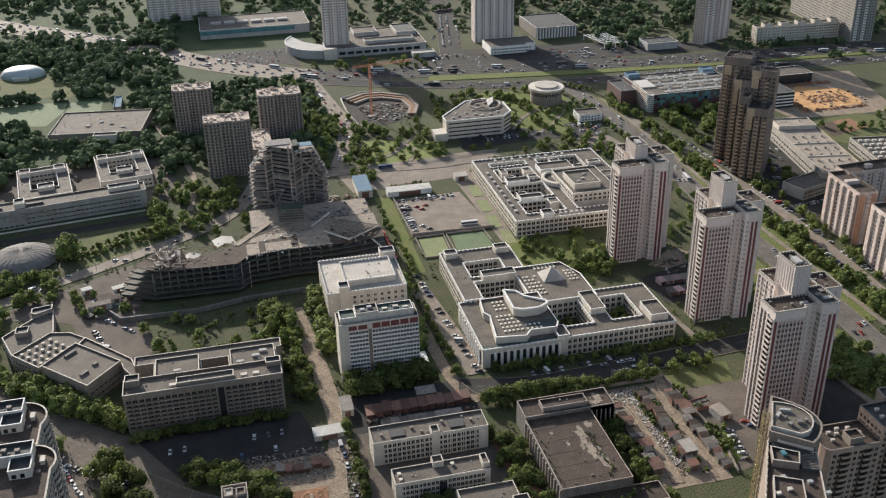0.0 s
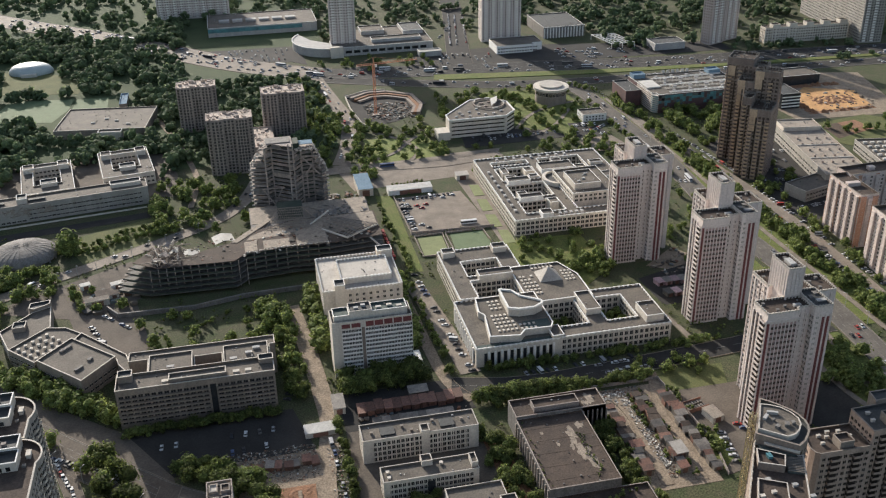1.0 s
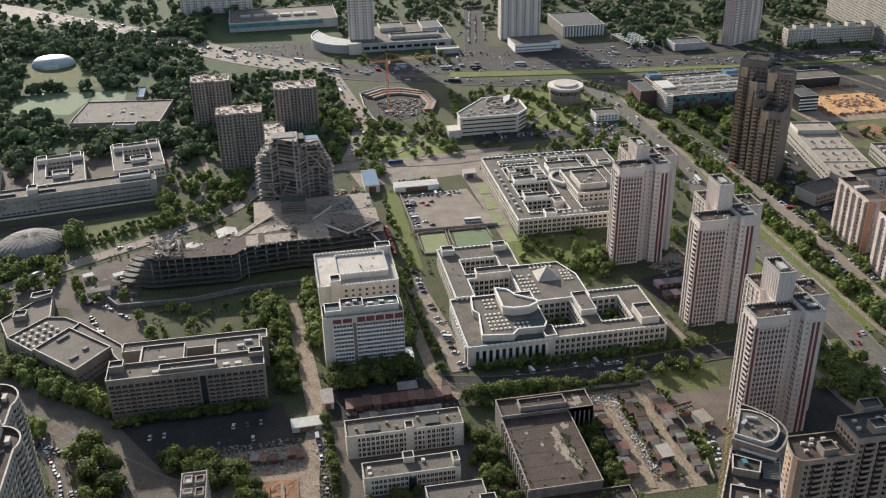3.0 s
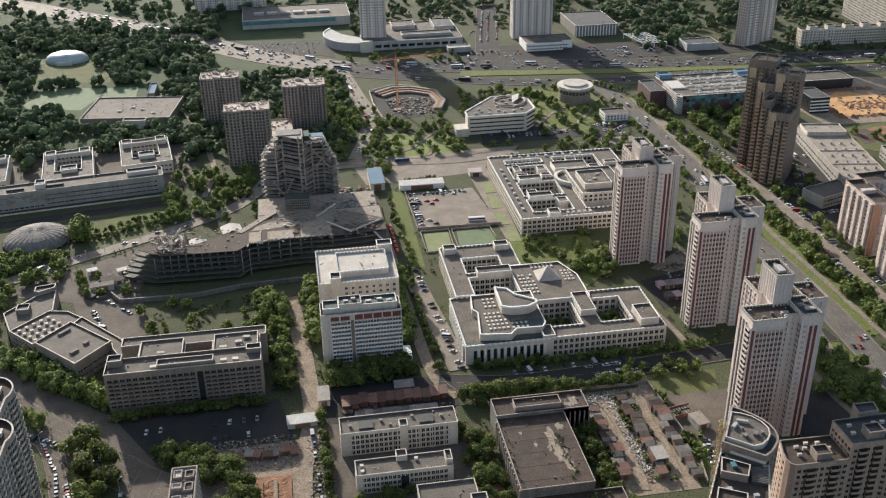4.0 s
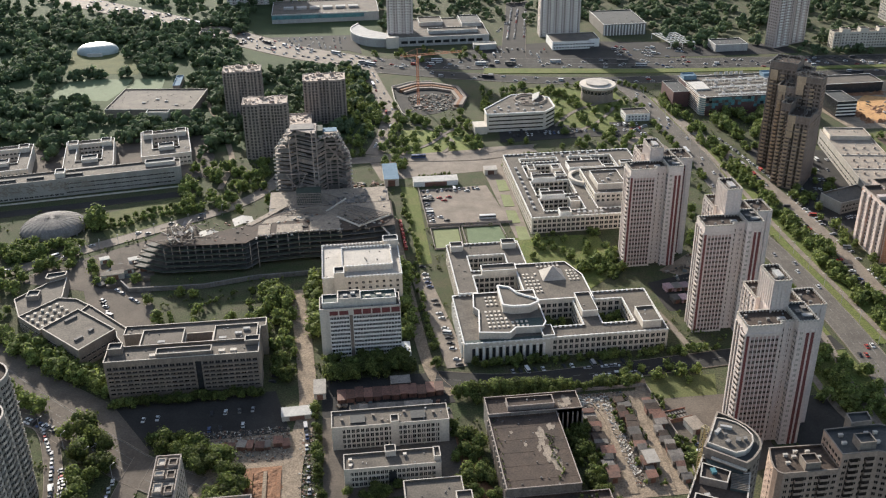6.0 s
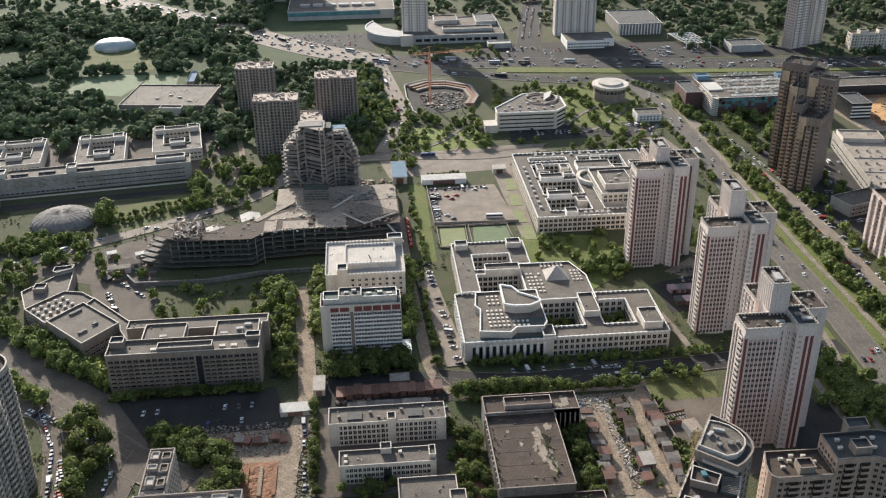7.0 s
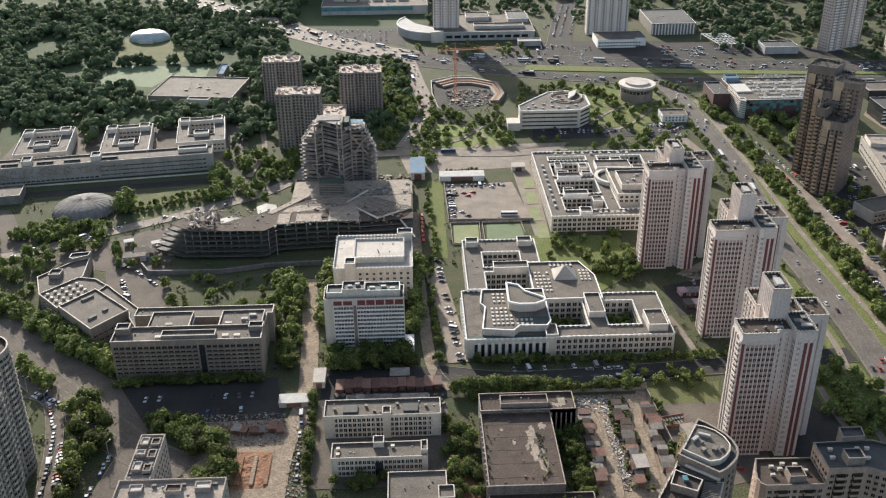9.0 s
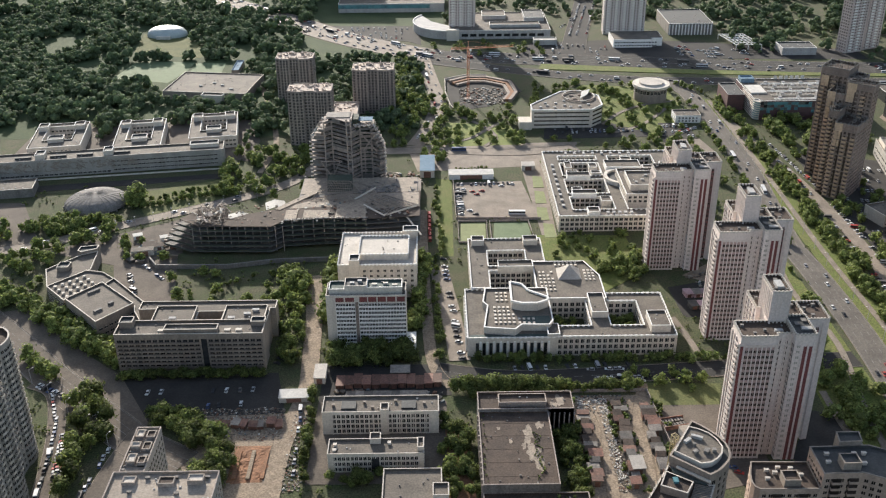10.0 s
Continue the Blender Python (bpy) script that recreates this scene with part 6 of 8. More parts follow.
# ---- near towers cut by the edge of the view ----
def rounded_tower():
    t = thing("rounded_tower", "tall pale tower with two rounded ends and many small windows", "tower", 0, 0)
    h = 65
    me = window_mesh(1.4, 1.5, GLASS, SHADEWALL)
    first = None
    for cx, cy, r, south in ((-91.5, 351, 11.5, 332.5), (-84.5, 321, 11, 285)):
        arc = [(cx + r * math.cos(radians(a)), cy + r * math.sin(radians(a))) for a in range(-30, 91, 10)]
        pts = [(arc[0][0], south)] + arc + [(cx - 16, cy + r), (cx - 16, south)]
        poly_block(t, pts, 0, h, SHADEWALL, ROOFBROWN, EDGE, up=1.3, thick=0.6)
        for f in range(21):
            for a in range(-25, 90, 10):
                window(t, me, pose(cx + r * math.cos(radians(a)), cy + r * math.sin(radians(a)), 2 + f * 3, 0, 0, a + 90), 60)
            for k in range(int((arc[0][1] - south) / 3)):
                window(t, me, pose(arc[0][0], south + 1.6 + k * 3, 2 + f * 3, 0, 0, 90), 60)
        spots = [(cx + r * math.cos(radians(a)), cy + r * math.sin(radians(a)), a + 90) for a in (-20, 10, 40, 70)] + [(arc[0][0], south + 3.1 + 6 * k, 90) for k in range(int((arc[0][1] - south) / 6))]
        for x, y, turn in spots:
            for f in range(5, 20):
                if first is None:
                    first = part("balcony", boxes((-1.1, -0.9, 0, 1.1, 0.1, 0.15), (-1.1, -0.9, 0.15, 1.1, -0.8, 1.1), (-1.1, -0.8, 0.15, -1.0, 0.1, 1.1), (1.0, -0.8, 0.15, 1.1, 0.1, 1.1)), CREAM, t)
                    ob = first
                else:
                    ob = new("balcony", first.data)
                    ob.parent = t
                ob.matrix_basis = pose(x, y, 1.7 + f * 3, 0, 0, turn)
        block(t, [(cx - 12, cy + 1, cx + 2.5, cy + 9.5)], h, h + 3.6, CREAM, ROOFDARK, WHITE, up=1.2)
        block(t, [(cx - 5, cy - 7, cx + 3, cy + 0.98)], h, h + 2.8, CREAM, ROOFDARK, WHITE, up=1.2)
        part("dark_opening", boxes((cx - 4, cy - 7.1, h + 0.4, cx - 2.4, cy - 6.98, h + 2.2)), GLASS, t)
        part("dark_opening", boxes((cx - 1, cy - 7.1, h + 0.4, cx + 0.6, cy - 6.98, h + 2.2)), GLASS, t)
        vents(t, [(cx - 3, cy + 5), (cx - 8, cy + 6)], h + 3.6, 1.6, 1.4, 1.2, CONCRETE)
        vents(t, [(cx + 6, cy + 1)], h, 1.6, 3.4, 1.9, CREAM)
        vents(t, [(cx + 5, cy - 5), (cx - 1, cy + 7)], h, 1.2, 1.2, 0.9, DARKCON)


rounded_tower()


def near_blocks():
    t = thing("curved_tower", "tower block with a half round roof terrace and glass atrium", "tower", 0, 0)
    h = 65
    rim = [(193.3, 268.2), (205.7, 257.2), (209.2, 259.3), (211.6, 261.6), (214.2, 264.6), (215.8, 267.8), (216.3, 271.2), (215.9, 274.8), (214.6, 278.6), (212, 282.6), (209.2, 286), (206.2, 288.9)]
    sides = poly_block(t, rim, 0, h - 1.4, BROWNWALL, ROOFDARK, CREAMDARK, up=1.5, thick=0.7)
    inner = [(195.3, 269.9), (203.6, 262.6), (207.4, 263.2), (210.2, 265.2), (212.6, 268.2), (213.8, 271.9), (212.9, 276.4), (210.7, 280.2), (207.4, 282.8), (203.9, 284.3)]
    poly_block(t, inner, h - 1.4, h + 0.5, CREAM, ROOF, EDGE, up=0.35, thick=0.5)
    me = window_mesh(1.4, 1.7, GLASS, BROWNWALL)
    for q in sides[1:]:
        windows(t, q, 2, 20, 3.05, 2.1, 1.5, 1.8, GLASS, BROWNWALL, limit=120, inset=0.3)
    for x, y, a, b, c in ((201.5, 275.5, 3.0, 1.2, 40), (205.5, 277.5, 4.2, 1.0, -25), (203.6, 273.2, 1.0, 0.9, 0), (203, 269, 1.8, 1.4, 30), (207.2, 269.5, 1.6, 2.4, -30), (210, 269.8, 1.4, 1.4, 0)):
        ob = part("roof_unit", boxes((-a / 2, -b / 2, 0, a / 2, b / 2, 1.0), (-a / 2 - 0.1, -b / 2 - 0.1, 1.0, a / 2 + 0.1, b / 2 + 0.1, 1.2)), GREY if a > 1.9 else DARKCON, t)
        ob.matrix_basis = pose(x, y, h + 0.5, 0, 0, c)
    # lower wing along the slanting west edge, with a glazed yard
    low = [(160, 214), (182, 203), (207.8, 257.2), (205.6, 257.1), (193.2, 268.1)]
    sides = poly_block(t, low, 0, 59.5, BROWNWALL, ROOFBROWN, EDGE, up=1.0, thick=0.5)
    for q in sides[:2]:
        windows(t, q, 2, 18, 3.05, 2.4, 1.5, 1.8, GLASS, BROWNWALL, limit=90)
    poly_block(t, [(187.6, 255), (196.2, 250.6), (199.6, 256.4), (191, 262.6)], 59.5, 62, BROWNWALL, ROOFBROWN, EDGE, up=0.7, thick=0.4)
    poly_block(t, [(176, 234), (186, 229), (192, 242), (183, 247)], 59.5, 62, BROWNWALL, ROOFBROWN, EDGE, up=0.7, thick=0.4)
    bm = bmesh.new()
    prism(bm, [(197.4, 250.2), (203.4, 247.2), (206.8, 256.2), (200.6, 257.4)], 59.5, 60.6)
    part("glass_roof", bm, ATRIUM, t, "dirty glass atrium roof")
    bm = bmesh.new()
    prism(bm, [(194.2, 263.6), (203.5, 257.2), (205.0, 257.3), (194, 267)], 59.5, 61.0)
    part("glass_terrace", bm, ATRIUM, t, "dark glazed terrace under the round roof")
    for k in range(10):
        bm = bmesh.new()
        beam(bm, (197.4 + 0.36 * k, 250.2 + 0.8 * k, 60.8), (203.2 + 0.36 * k, 247.4 + 0.9 * k, 60.8), 0.22)
        part("glazing_bar", bm, CREAMDARK, t)
    bm = bmesh.new()
    beam(bm, (195.5, 265.0, 62.6), (205.6, 256.4, 62.6), 0.8)
    part("terrace_beam", bm, CREAM, t, "pale beam over the terrace")
    vents(t, [(193.5, 257.5)], 62, 1.6, 2.4, 1.2, TEAL)
    vents(t, [(201, 264), (198, 266.5)], 60.2, 1.2, 1.2, 1.9, CREAM)
    vents(t, [(188, 248), (181, 226), (196, 243), (178, 222), (190, 222), (199, 236)], 59.5, 1.8, 1.2, 1.2, GREY)
    vents(t, [(185, 239), (180, 238)], 62, 1.6, 1.2, 1.0, CREAM)
    for k in range(16):
        part("rail_post", boxes((193 - k * 2.0, 267.2 - k * 3.26, 60.5, 193.3 - k * 2.0, 267.5 - k * 3.26, 62.4)), CREAM, t)
    # panel block beside it, with a rounded end
    p = thing("panel_block", "beige panel apartment block in shade with balconies", "apartment block")
    end = [(235.2, 282.4), (258.98, 282.2), (259.0, 298.4), (236, 299), (233.6, 291.5), (232.9, 287), (233.4, 284)]
    s1 = poly_block(p, end, 0, 35, BEIGE, ROOFBROWN, CREAMDARK, up=1.0)
    big = [(259.6, 283.6), (275, 284), (283, 280), (305, 270), (312, 286), (284, 300.8), (259.6, 300.2)]
    s2 = poly_block(p, big, 0, 41.3, BEIGE, ROOFDARK, CREAMDARK, up=1.0)
    block(p, [(245, 284, 251.5, 290)], 35, 38, CREAMDARK, ROOFBROWN, CREAMDARK)
    block(p, [(268, 286, 275, 292)], 41.3, 44.6, CREAMDARK, ROOFDARK, CREAMDARK)
    poly_block(p, [(271.5, 300.3), (281, 300.8), (282, 307), (272.5, 307)], 0, 43.5, CREAMDARK, ROOFDARK, CREAMDARK)
    vents(p, [(240, 289), (241, 294), (246, 295.5), (251, 295), (244, 292.5), (254, 291), (249, 292.6)], 35, 1.7, 0.9, 1.3, EDGE)
    vents(p, [(264, 291), (265, 296), (276, 296), (278, 290), (280, 296)], 41.3, 1.7, 1.1, 1.3, EDGE)
    for q, n in ((s1[0], 11), (s1[4], 11), (s1[5], 11), (s2[0], 13), (s2[1], 13), (s2[2], 13), (s2[6], 13), (s1[3], 11)):
        windows(p, q, 1.4, n, 3.05, 2.5, 1.4, 1.5, GLASS, BEIGE, limit=80, inset=0.5)
    me = None
    for x, y, turn, n in ((240, 282.2, 0, 11), (250.5, 282.1, 0, 11), (263, 283.6, 0, 13), (270, 283.8, 0, 13), (285, 279, -24, 13), (293.5, 275.2, -24, 13)):
        # flat dark strip puts the shade inside the loggias into colour
        ob = part("loggia", boxes((-0.1, -0.2, 1, 3.9, 0.02, n * 3.05)), GLASSWARM, p, "dark strip standing for shaded loggias")
        ob.matrix_basis = pose(x, y, 0, 0, 0, turn)
        for f in range(n):
            if me is None:
                o = part("balcony", boxes((0, -1.3, 0, 3.8, 0, 0.25), (0, -1.3, 0.25, 3.8, -1.1, 1.15), (0, -1.1, 0.25, 0.15, 0, 1.15)), BEIGE, p)
                me = o.data
            else:
                o = new("balcony", me)
                o.parent = p
            o.matrix_basis = pose(x, y, 1 + f * 3.05, 0, 0, turn)
    # small panel block by the crossing
    s = thing("panel_block", "weathered panel block with a cluttered flat roof", "apartment block")
    block(s, [(-15, 283, -5.3, 310.7)], 0, 47.5, SHADEWALL, ROOFBEIGE, CONCRETE, up=1.0)
    block(s, [(-17, 266, 24, 282.98)], 0, 47.5, SHADEWALL, ROOFBEIGE, CONCRETE, up=1.0)
    for k, (x, y, a, b) in enumerate(((-14, 304, 3.2, 4.5), (-9.5, 303.5, 3.4, 4), (-14, 297, 3.6, 3), (-9.4, 296, 3.2, 4.6), (-13.6, 288, 3.4, 5), (-9, 287, 3, 4), (-12, 276, 5, 4), (2, 275, 6, 4), (13, 276, 6, 4))):
        block(s, [(x, y, x + a, y + b)], 47.5, 48.6 + 0.3 * (k % 3), CONCRETE, ROOFBROWN if k % 2 else ROOFPALE, CREAMDARK, up=0.3)
    vents(s, [(-12, 294), (-8, 301.5), (-11.5, 308.8), (-7, 293), (-14, 284.6), (-3, 280), (8, 280), (20, 280), (-8, 272), (10, 271)], 47.5, 1.6, 0.9, 1.0, DARKCON)
    for y in (287, 292, 295.4, 302.6, 308.4):
        part("roof_ridge", boxes((-14.4, y, 47.5, -5.9, y + 0.35, 48.2)), DARKCON, s)
    for q in ((-5.3, 283, -5.3, 310.7), (-15, 310.7, -15, 283), (-17, 266, 24, 266), (24, 266, 24, 283)):
        windows(s, q, 1.5, 15, 3, 2.6, 1.4, 1.5, GLASS, SHADEWALL, limit=80)


near_blocks()


def crane(name, label, x, y, h, arm, back, turn, material, w=1.8):
    """A lattice tower crane: mast sections, jib, counter jib."""
    t = thing(name, label, "crane", x, y, turn=turn)
    bm = bmesh.new()
    for sx in (-w / 2, w / 2):
        for sy in (-w / 2, w / 2):
            beam(bm, (sx, sy, 0), (sx, sy, h), 0.28)
    n = int(h / 2.4)
    for i in range(n):
        z0, z1 = i * h / n, (i + 1) * h / n
        for a, b in (((-1, -1), (1, -1)), ((1, -1), (1, 1)), ((1, 1), (-1, 1)), ((-1, 1), (-1, -1))):
            if i % 2:
                a, b = b, a
            beam(bm, (a[0] * w / 2, a[1] * w / 2, z0), (b[0] * w / 2, b[1] * w / 2, z1), 0.16)
            beam(bm, (a[0] * w / 2, a[1] * w / 2, z1), (b[0] * w / 2, b[1] * w / 2, z1), 0.16)
    part("mast", bm, material, t)
    if arm:
        bm = bmesh.new()
        for sy, dz in ((-0.7, 0), (0.7, 0), (0, 1.5)):
            beam(bm, (-back, sy, h + dz), (arm, sy, h + dz), 0.25)
        for i in range(int((arm + back) / 2)):
            u = -back + i * 2
            beam(bm, (u, -0.7, h), (u + 1, 0, h + 1.5), 0.14)
            beam(bm, (u + 1, 0, h + 1.5), (u + 2, 0.7, h), 0.14)
        jib = part("jib", bm, material, t)
        bm = bmesh.new()
        beam(bm, (0, 0, h), (0, 0, h + 7), 0.5)
        beam(bm, (0, 0, h + 7), (arm * 0.7, 0, h + 1.5), 0.14)
        beam(bm, (0, 0, h + 7), (-back, 0, h + 1), 0.14)
        part("head", bm, material, t)
        part("counterweight", boxes((-back, -1, h - 2.2, -back + 3, 1, h)), CONCRETE, jib)
        part("cab", boxes((0.9, -2.4, h - 2, 2.6, -0.9, h)), WHITE, t)
    part("footing", boxes((-3, -3, 0, 3, 3, 0.8)), CONCRETE, t)


crane("tower_crane", "far red lattice tower crane over the building site", 140, 862, 48, 42, 16, 8, CRANERED)
crane("crane_mast", "pale yellow lattice crane mast beside the curved tower", 197.3, 277.6, 67, 0, 0, 30, STEEL, 2.0)


# ---- far side of the avenue ----
def far_side():
    def slab(name, x, y, w, d, h, turn, label, floors, wall=WHITE, limit=24):
        t = thing(name, label, "apartment block", x, y, turn=turn)
        s = block(t, [(0, 0, w, d)], 0, h, wall, ROOF, wall)
        for q in s:
            windows(t, q, 2, floors, (h - 2) / floors, 3.0, 1.5, 1.6, GLASS, wall, limit=limit)
        if h > 50:
            for i in range(int(w / 9)):
                part("balcony_stack", boxes(*[(3 + i * 9, -1.2, 2 + k * 3, 6.4 + i * 9, 0.02, 3.3 + k * 3) for k in range(int(h / 3) - 1)]), WHITE, t, "stack of white balconies", "stuff")
        return t
    slab("hotel_slab", 126, 1090, 29, 16, 100, -6, "far pale hotel slab rising over its podium", 32, TOWERWHITE)
    slab("far_slab", 300, 1082, 46, 20, 80, -4, "far white panel slab with balconies", 26, TOWERWHITE)
    slab("far_slab", 313, 1090, 30, 14, 74, -4, "far white panel slab behind another", 24, TOWERWHITE)
    slab("far_slab", 543, 996, 22, 14, 85, 22, "far brown grey slab in haze", 27, PINK)
    slab("far_slab", 566, 1008, 22, 14, 80, 22, "far pale slab in haze", 26, PINK)
    t = slab("five_storey_block", 604, 985, 102, 12, 17, -2, "five storey white block with stair towers", 5, CREAM)
    for i in range(5):
        o = thing("stair_tower", "pale stair tower head on the roof", "building", 612 + i * 21, 984, turn=-2, group="stair heads")
        block(o, [(0, -0.4, 9, 8)], 0, 20.5, CREAM, ROOF, EDGE)
        windows(o, (0, -0.4, 9, -0.4), 2, 5, 3.2, 3, 1.5, 1.6, GLASS, TOWERWHITE)
    slab("long_slab", 706, 958, 26, 150, 75, -6, "far long white slab with rows of balconies", 24, SHADEWALL)
    slab("far_slab", -70, 1300, 90, 16, 60, -4, "far pale slab beyond the wood", 18, TOWERWHITE)
    # hotel podium with its curved front
    p = thing("hotel_podium", "wide grey hotel podium with a curved corner", "building", 0, 0)
    block(p, [(126, 1067, 239, 1100), (150, 1100, 239, 1148)], 0, 9, GREY, ROOF, WHITE)
    block(p, [(165, 1118, 192, 1144)], 9, 12.5, GREY, ROOF, WHITE)
    block(p, [(213, 1108, 236, 1146)], 9, 12.5, GREY, ROOFDARK, WHITE)
    block(p, [(172, 1082, 228, 1096)], 9, 11.5, GREY, ROOF, WHITE)
    block(p, [(218, 1040, 243, 1052)], 0, 5, GREY, ROOFPALE, WHITE)
    bm = bmesh.new()
    arc = [(126 + 41 * math.cos(radians(a)), 1112 + 45 * math.sin(radians(a))) for a in range(140, 271, 10)]
    prism(bm, arc + [(126, 1092), (106, 1112)], 0, 9)
    part("curved_wing", bm, GREY, p)
    bm = bmesh.new()
    for i in range(len(arc) - 1):
        beam(bm, (*arc[i], 9.5), (*arc[i + 1], 9.5), 1.0)
    part("parapet", bm, WHITE, p)
    for i in range(10):
        part("strip_window", boxes((140 + i * 9.4, 1066.8, 3, 147 + i * 9.4, 1067.02, 6)), GLASS, p)
    part("gate", boxes((123, 1061, 0, 137, 1066.9, 12)), CREAM, p, "pale entrance gate")
    m = thing("market_hall", "long low far hall with a turquoise band", "building", -8, 1192)
    block(m, [(0, 0, 130, 70)], 0, 10, GREY, ROOF, WHITE)
    part("turquoise_band", boxes((0, -0.3, 5, 112, 0.01, 9.5)), TEAL, m, "turquoise band along the front")
    vents(m, [(20 + 16 * i, 30) for i in range(6)], 10, 12, 8, 2.5, GREY)
    m = thing("museum_hall", "low far hall with white fins along its front", "building", 373, 1076)
    block(m, [(0, 0, 50, 66)], 0, 12, DARKCON, ROOFDARK, WHITE)
    for i in range(14):
        part("fin", boxes((0.5 + i * 3.6, -0.6, 0, 1.7 + i * 3.6, 0.02, 11.8)), WHITE, m)
    m = thing("low_hotel", "two storey white pavilion with a rounded end", "building", 303, 1027)
    block(m, [(0, 0, 42, 34), (42, 6, 54, 34)], 0, 8, WHITE, ROOF, WHITE)
    windows(m, (0, 0, 48, 0), 1.5, 2, 3.4, 3, 2, 1.5, GLASS, WHITE)
    c = thing("lattice_canopy", "white lattice canopy over a far forecourt", "canopy", 432, 1012)
    for i in range(7):
        bm = bmesh.new()
        beam(bm, (i * 4.5, 0, 6), (i * 4.5 - 8, 44, 6), 0.6)
        part("rafter", bm, WHITE, c)
    for j in range(7):
        bm = bmesh.new()
        beam(bm, (-j * 1.3, j * 7, 6.3), (27 - j * 1.3, j * 7, 6.3), 0.6)
        part("purlin", bm, WHITE, c)
    for i in (0, 13, 27):
        for j in (0, 44):
            part("post", boxes((i - j * 0.18 - 0.3, j - 0.3, 0, i - j * 0.18 + 0.3, j + 0.3, 6)), WHITE, c)
    m = thing("low_pavilion", "low far pavilion with a white roof edge", "building", 475, 992)
    block(m, [(0, 0, 36, 24)], 0, 7, GREY, ROOFDARK, WHITE)
    # school and air dome by the wood
    m = thing("school_building", "low grey school with a broad flat roof", "building", -146, 872, turn=-8)
    block(m, [(0, 0, 80, 60)], 0, 7, CREAMDARK, ROOF, CREAM)
    block(m, [(40, -8, 60, -0.02)], 0, 7, CREAM, ROOF, WHITE)
    vents(m, [(30, 20), (50, 24), (62, 14), (40, 30)], 7, 3, 2, 1, GREY)
    m = thing("blue_shed", "small blue roofed shed beside the pitch", "shed", -95, 945)
    block(m, [(0, 0, 7, 34)], 0, 4, CREAMDARK, BLUE, BLUE)
    m = thing("air_dome", "pale blue inflated sports dome", "dome", -196, 1098)
    bm = bmesh.new()
    rows = []
    for r in range(8):
        a = r / 8 * math.pi / 2
        rows.append([bm.verts.new((23 * math.cos(a) ** 0.6 * math.cos(k * 0.2618), 17 * math.cos(a) ** 0.6 * math.sin(k * 0.2618), 10 * math.sin(a))) for k in range(24)])
    for r in range(7):
        for k in range(24):
            bm.faces.new((rows[r][k], rows[r][(k + 1) % 24], rows[r + 1][(k + 1) % 24], rows[r + 1][k]))
    bm.faces.new(rows[-1])
    part("skin", bm, PALEBLUE, m)
    part("airlock", boxes((-8, -20, 0, 8, -16.5, 3.5)), WHITESHEET, m)
    claim(m, -27, -20, 27, 18)


far_side()


# ---- sheds, garages and clutter ----
def shed(x, y, w, d, h, turn, wall, roof, label, name="shed", pitch=0.6, group=""):
    t = thing(name, label, "shed", x, y, turn=turn, group=group)
    part("wall", boxes((0, 0, 0, w, d, h)), wall, t)
    bm = bmesh.new()
    vs = [bm.verts.new(p) for p in ((-0.25, -0.25, h), (w + 0.25, -0.25, h), (w + 0.25, d + 0.25, h + pitch), (-0.25, d + 0.25, h + pitch), (-0.25, -0.25, h + 0.15), (w + 0.25, -0.25, h + 0.15), (w + 0.25, d + 0.25, h + pitch + 0.15), (-0.25, d + 0.25, h + pitch + 0.15))]
    for q in QUADS:
        bm.faces.new([vs[i] for i in q])
    part("roof", bm, roof, t)
    part("door", boxes((w * 0.25, -0.08, 0, w * 0.75, 0.02, h * 0.85)), RUST, t)
    claim(t, 0, 0, w, d)
    return t


shed(97, 678, 11, 30, 6, 0, CREAM, BLUE, "pale blue roofed hall beside the site")
shed(119, 674, 34, 9, 4, 0, WHITE, WHITESHEET, "long low white roofed shed by the yard")
shed(176, 690, 10, 7, 4, 0, CREAM, ROOFPALE, "small gatehouse with a pale roof")
shed(28, 392, 15, 7, 3.0, 2, CREAM, WHITESHEET, "bright white roofed shed by the lane", pitch=0.4)
shed(226.5, 355, 6.5, 9, 3.4, 12, CREAM, ROOFBEIGE, "small pale concrete kiosk in the yard")
shed(197, 333, 6, 8, 4.2, 4, SHEET, ROOFPALE, "larger garage with a pale sheet roof", "garage", 0.9, "garages along the dirt lane")
shed(44, 408, 6, 12, 4, 0, CREAM, SHEET, "grey shed beside the lane")
shed(84, 412, 10, 6, 4, 0, SHEET, SHEET, "teal grey shed in shade")
rng = random.Random(21)
for i in range(9):
    shed(-6 + i * 4.4, 371 + rng.uniform(-1, 1), rng.uniform(2.8, 4.2), rng.uniform(3, 5), rng.uniform(1.6, 2.8), rng.uniform(-12, 12), RUST, RUST if i % 3 else SHEET, "half ruined rusty hut beside the dug patch", "hut", rng.uniform(0.2, 0.8), "huts by the dug patch")
for i in range(12):
    shed(56 + i * 4.6, 403 + (i % 3) * 0.5, 4.0, 8.4 - (i % 2), 2.5 + 0.25 * (i % 4), 0, RUST, RUST, "rusty red metal garage in a shaded row", "garage", 0.3, "row of red garages")
for i in range(9):
    shed(62 + i * 4.6, 390, 4.4, 7, 2.8, 0, RUST, SHEET, "low metal garage in a shaded row", "garage", 0.3, "row of grey garages")
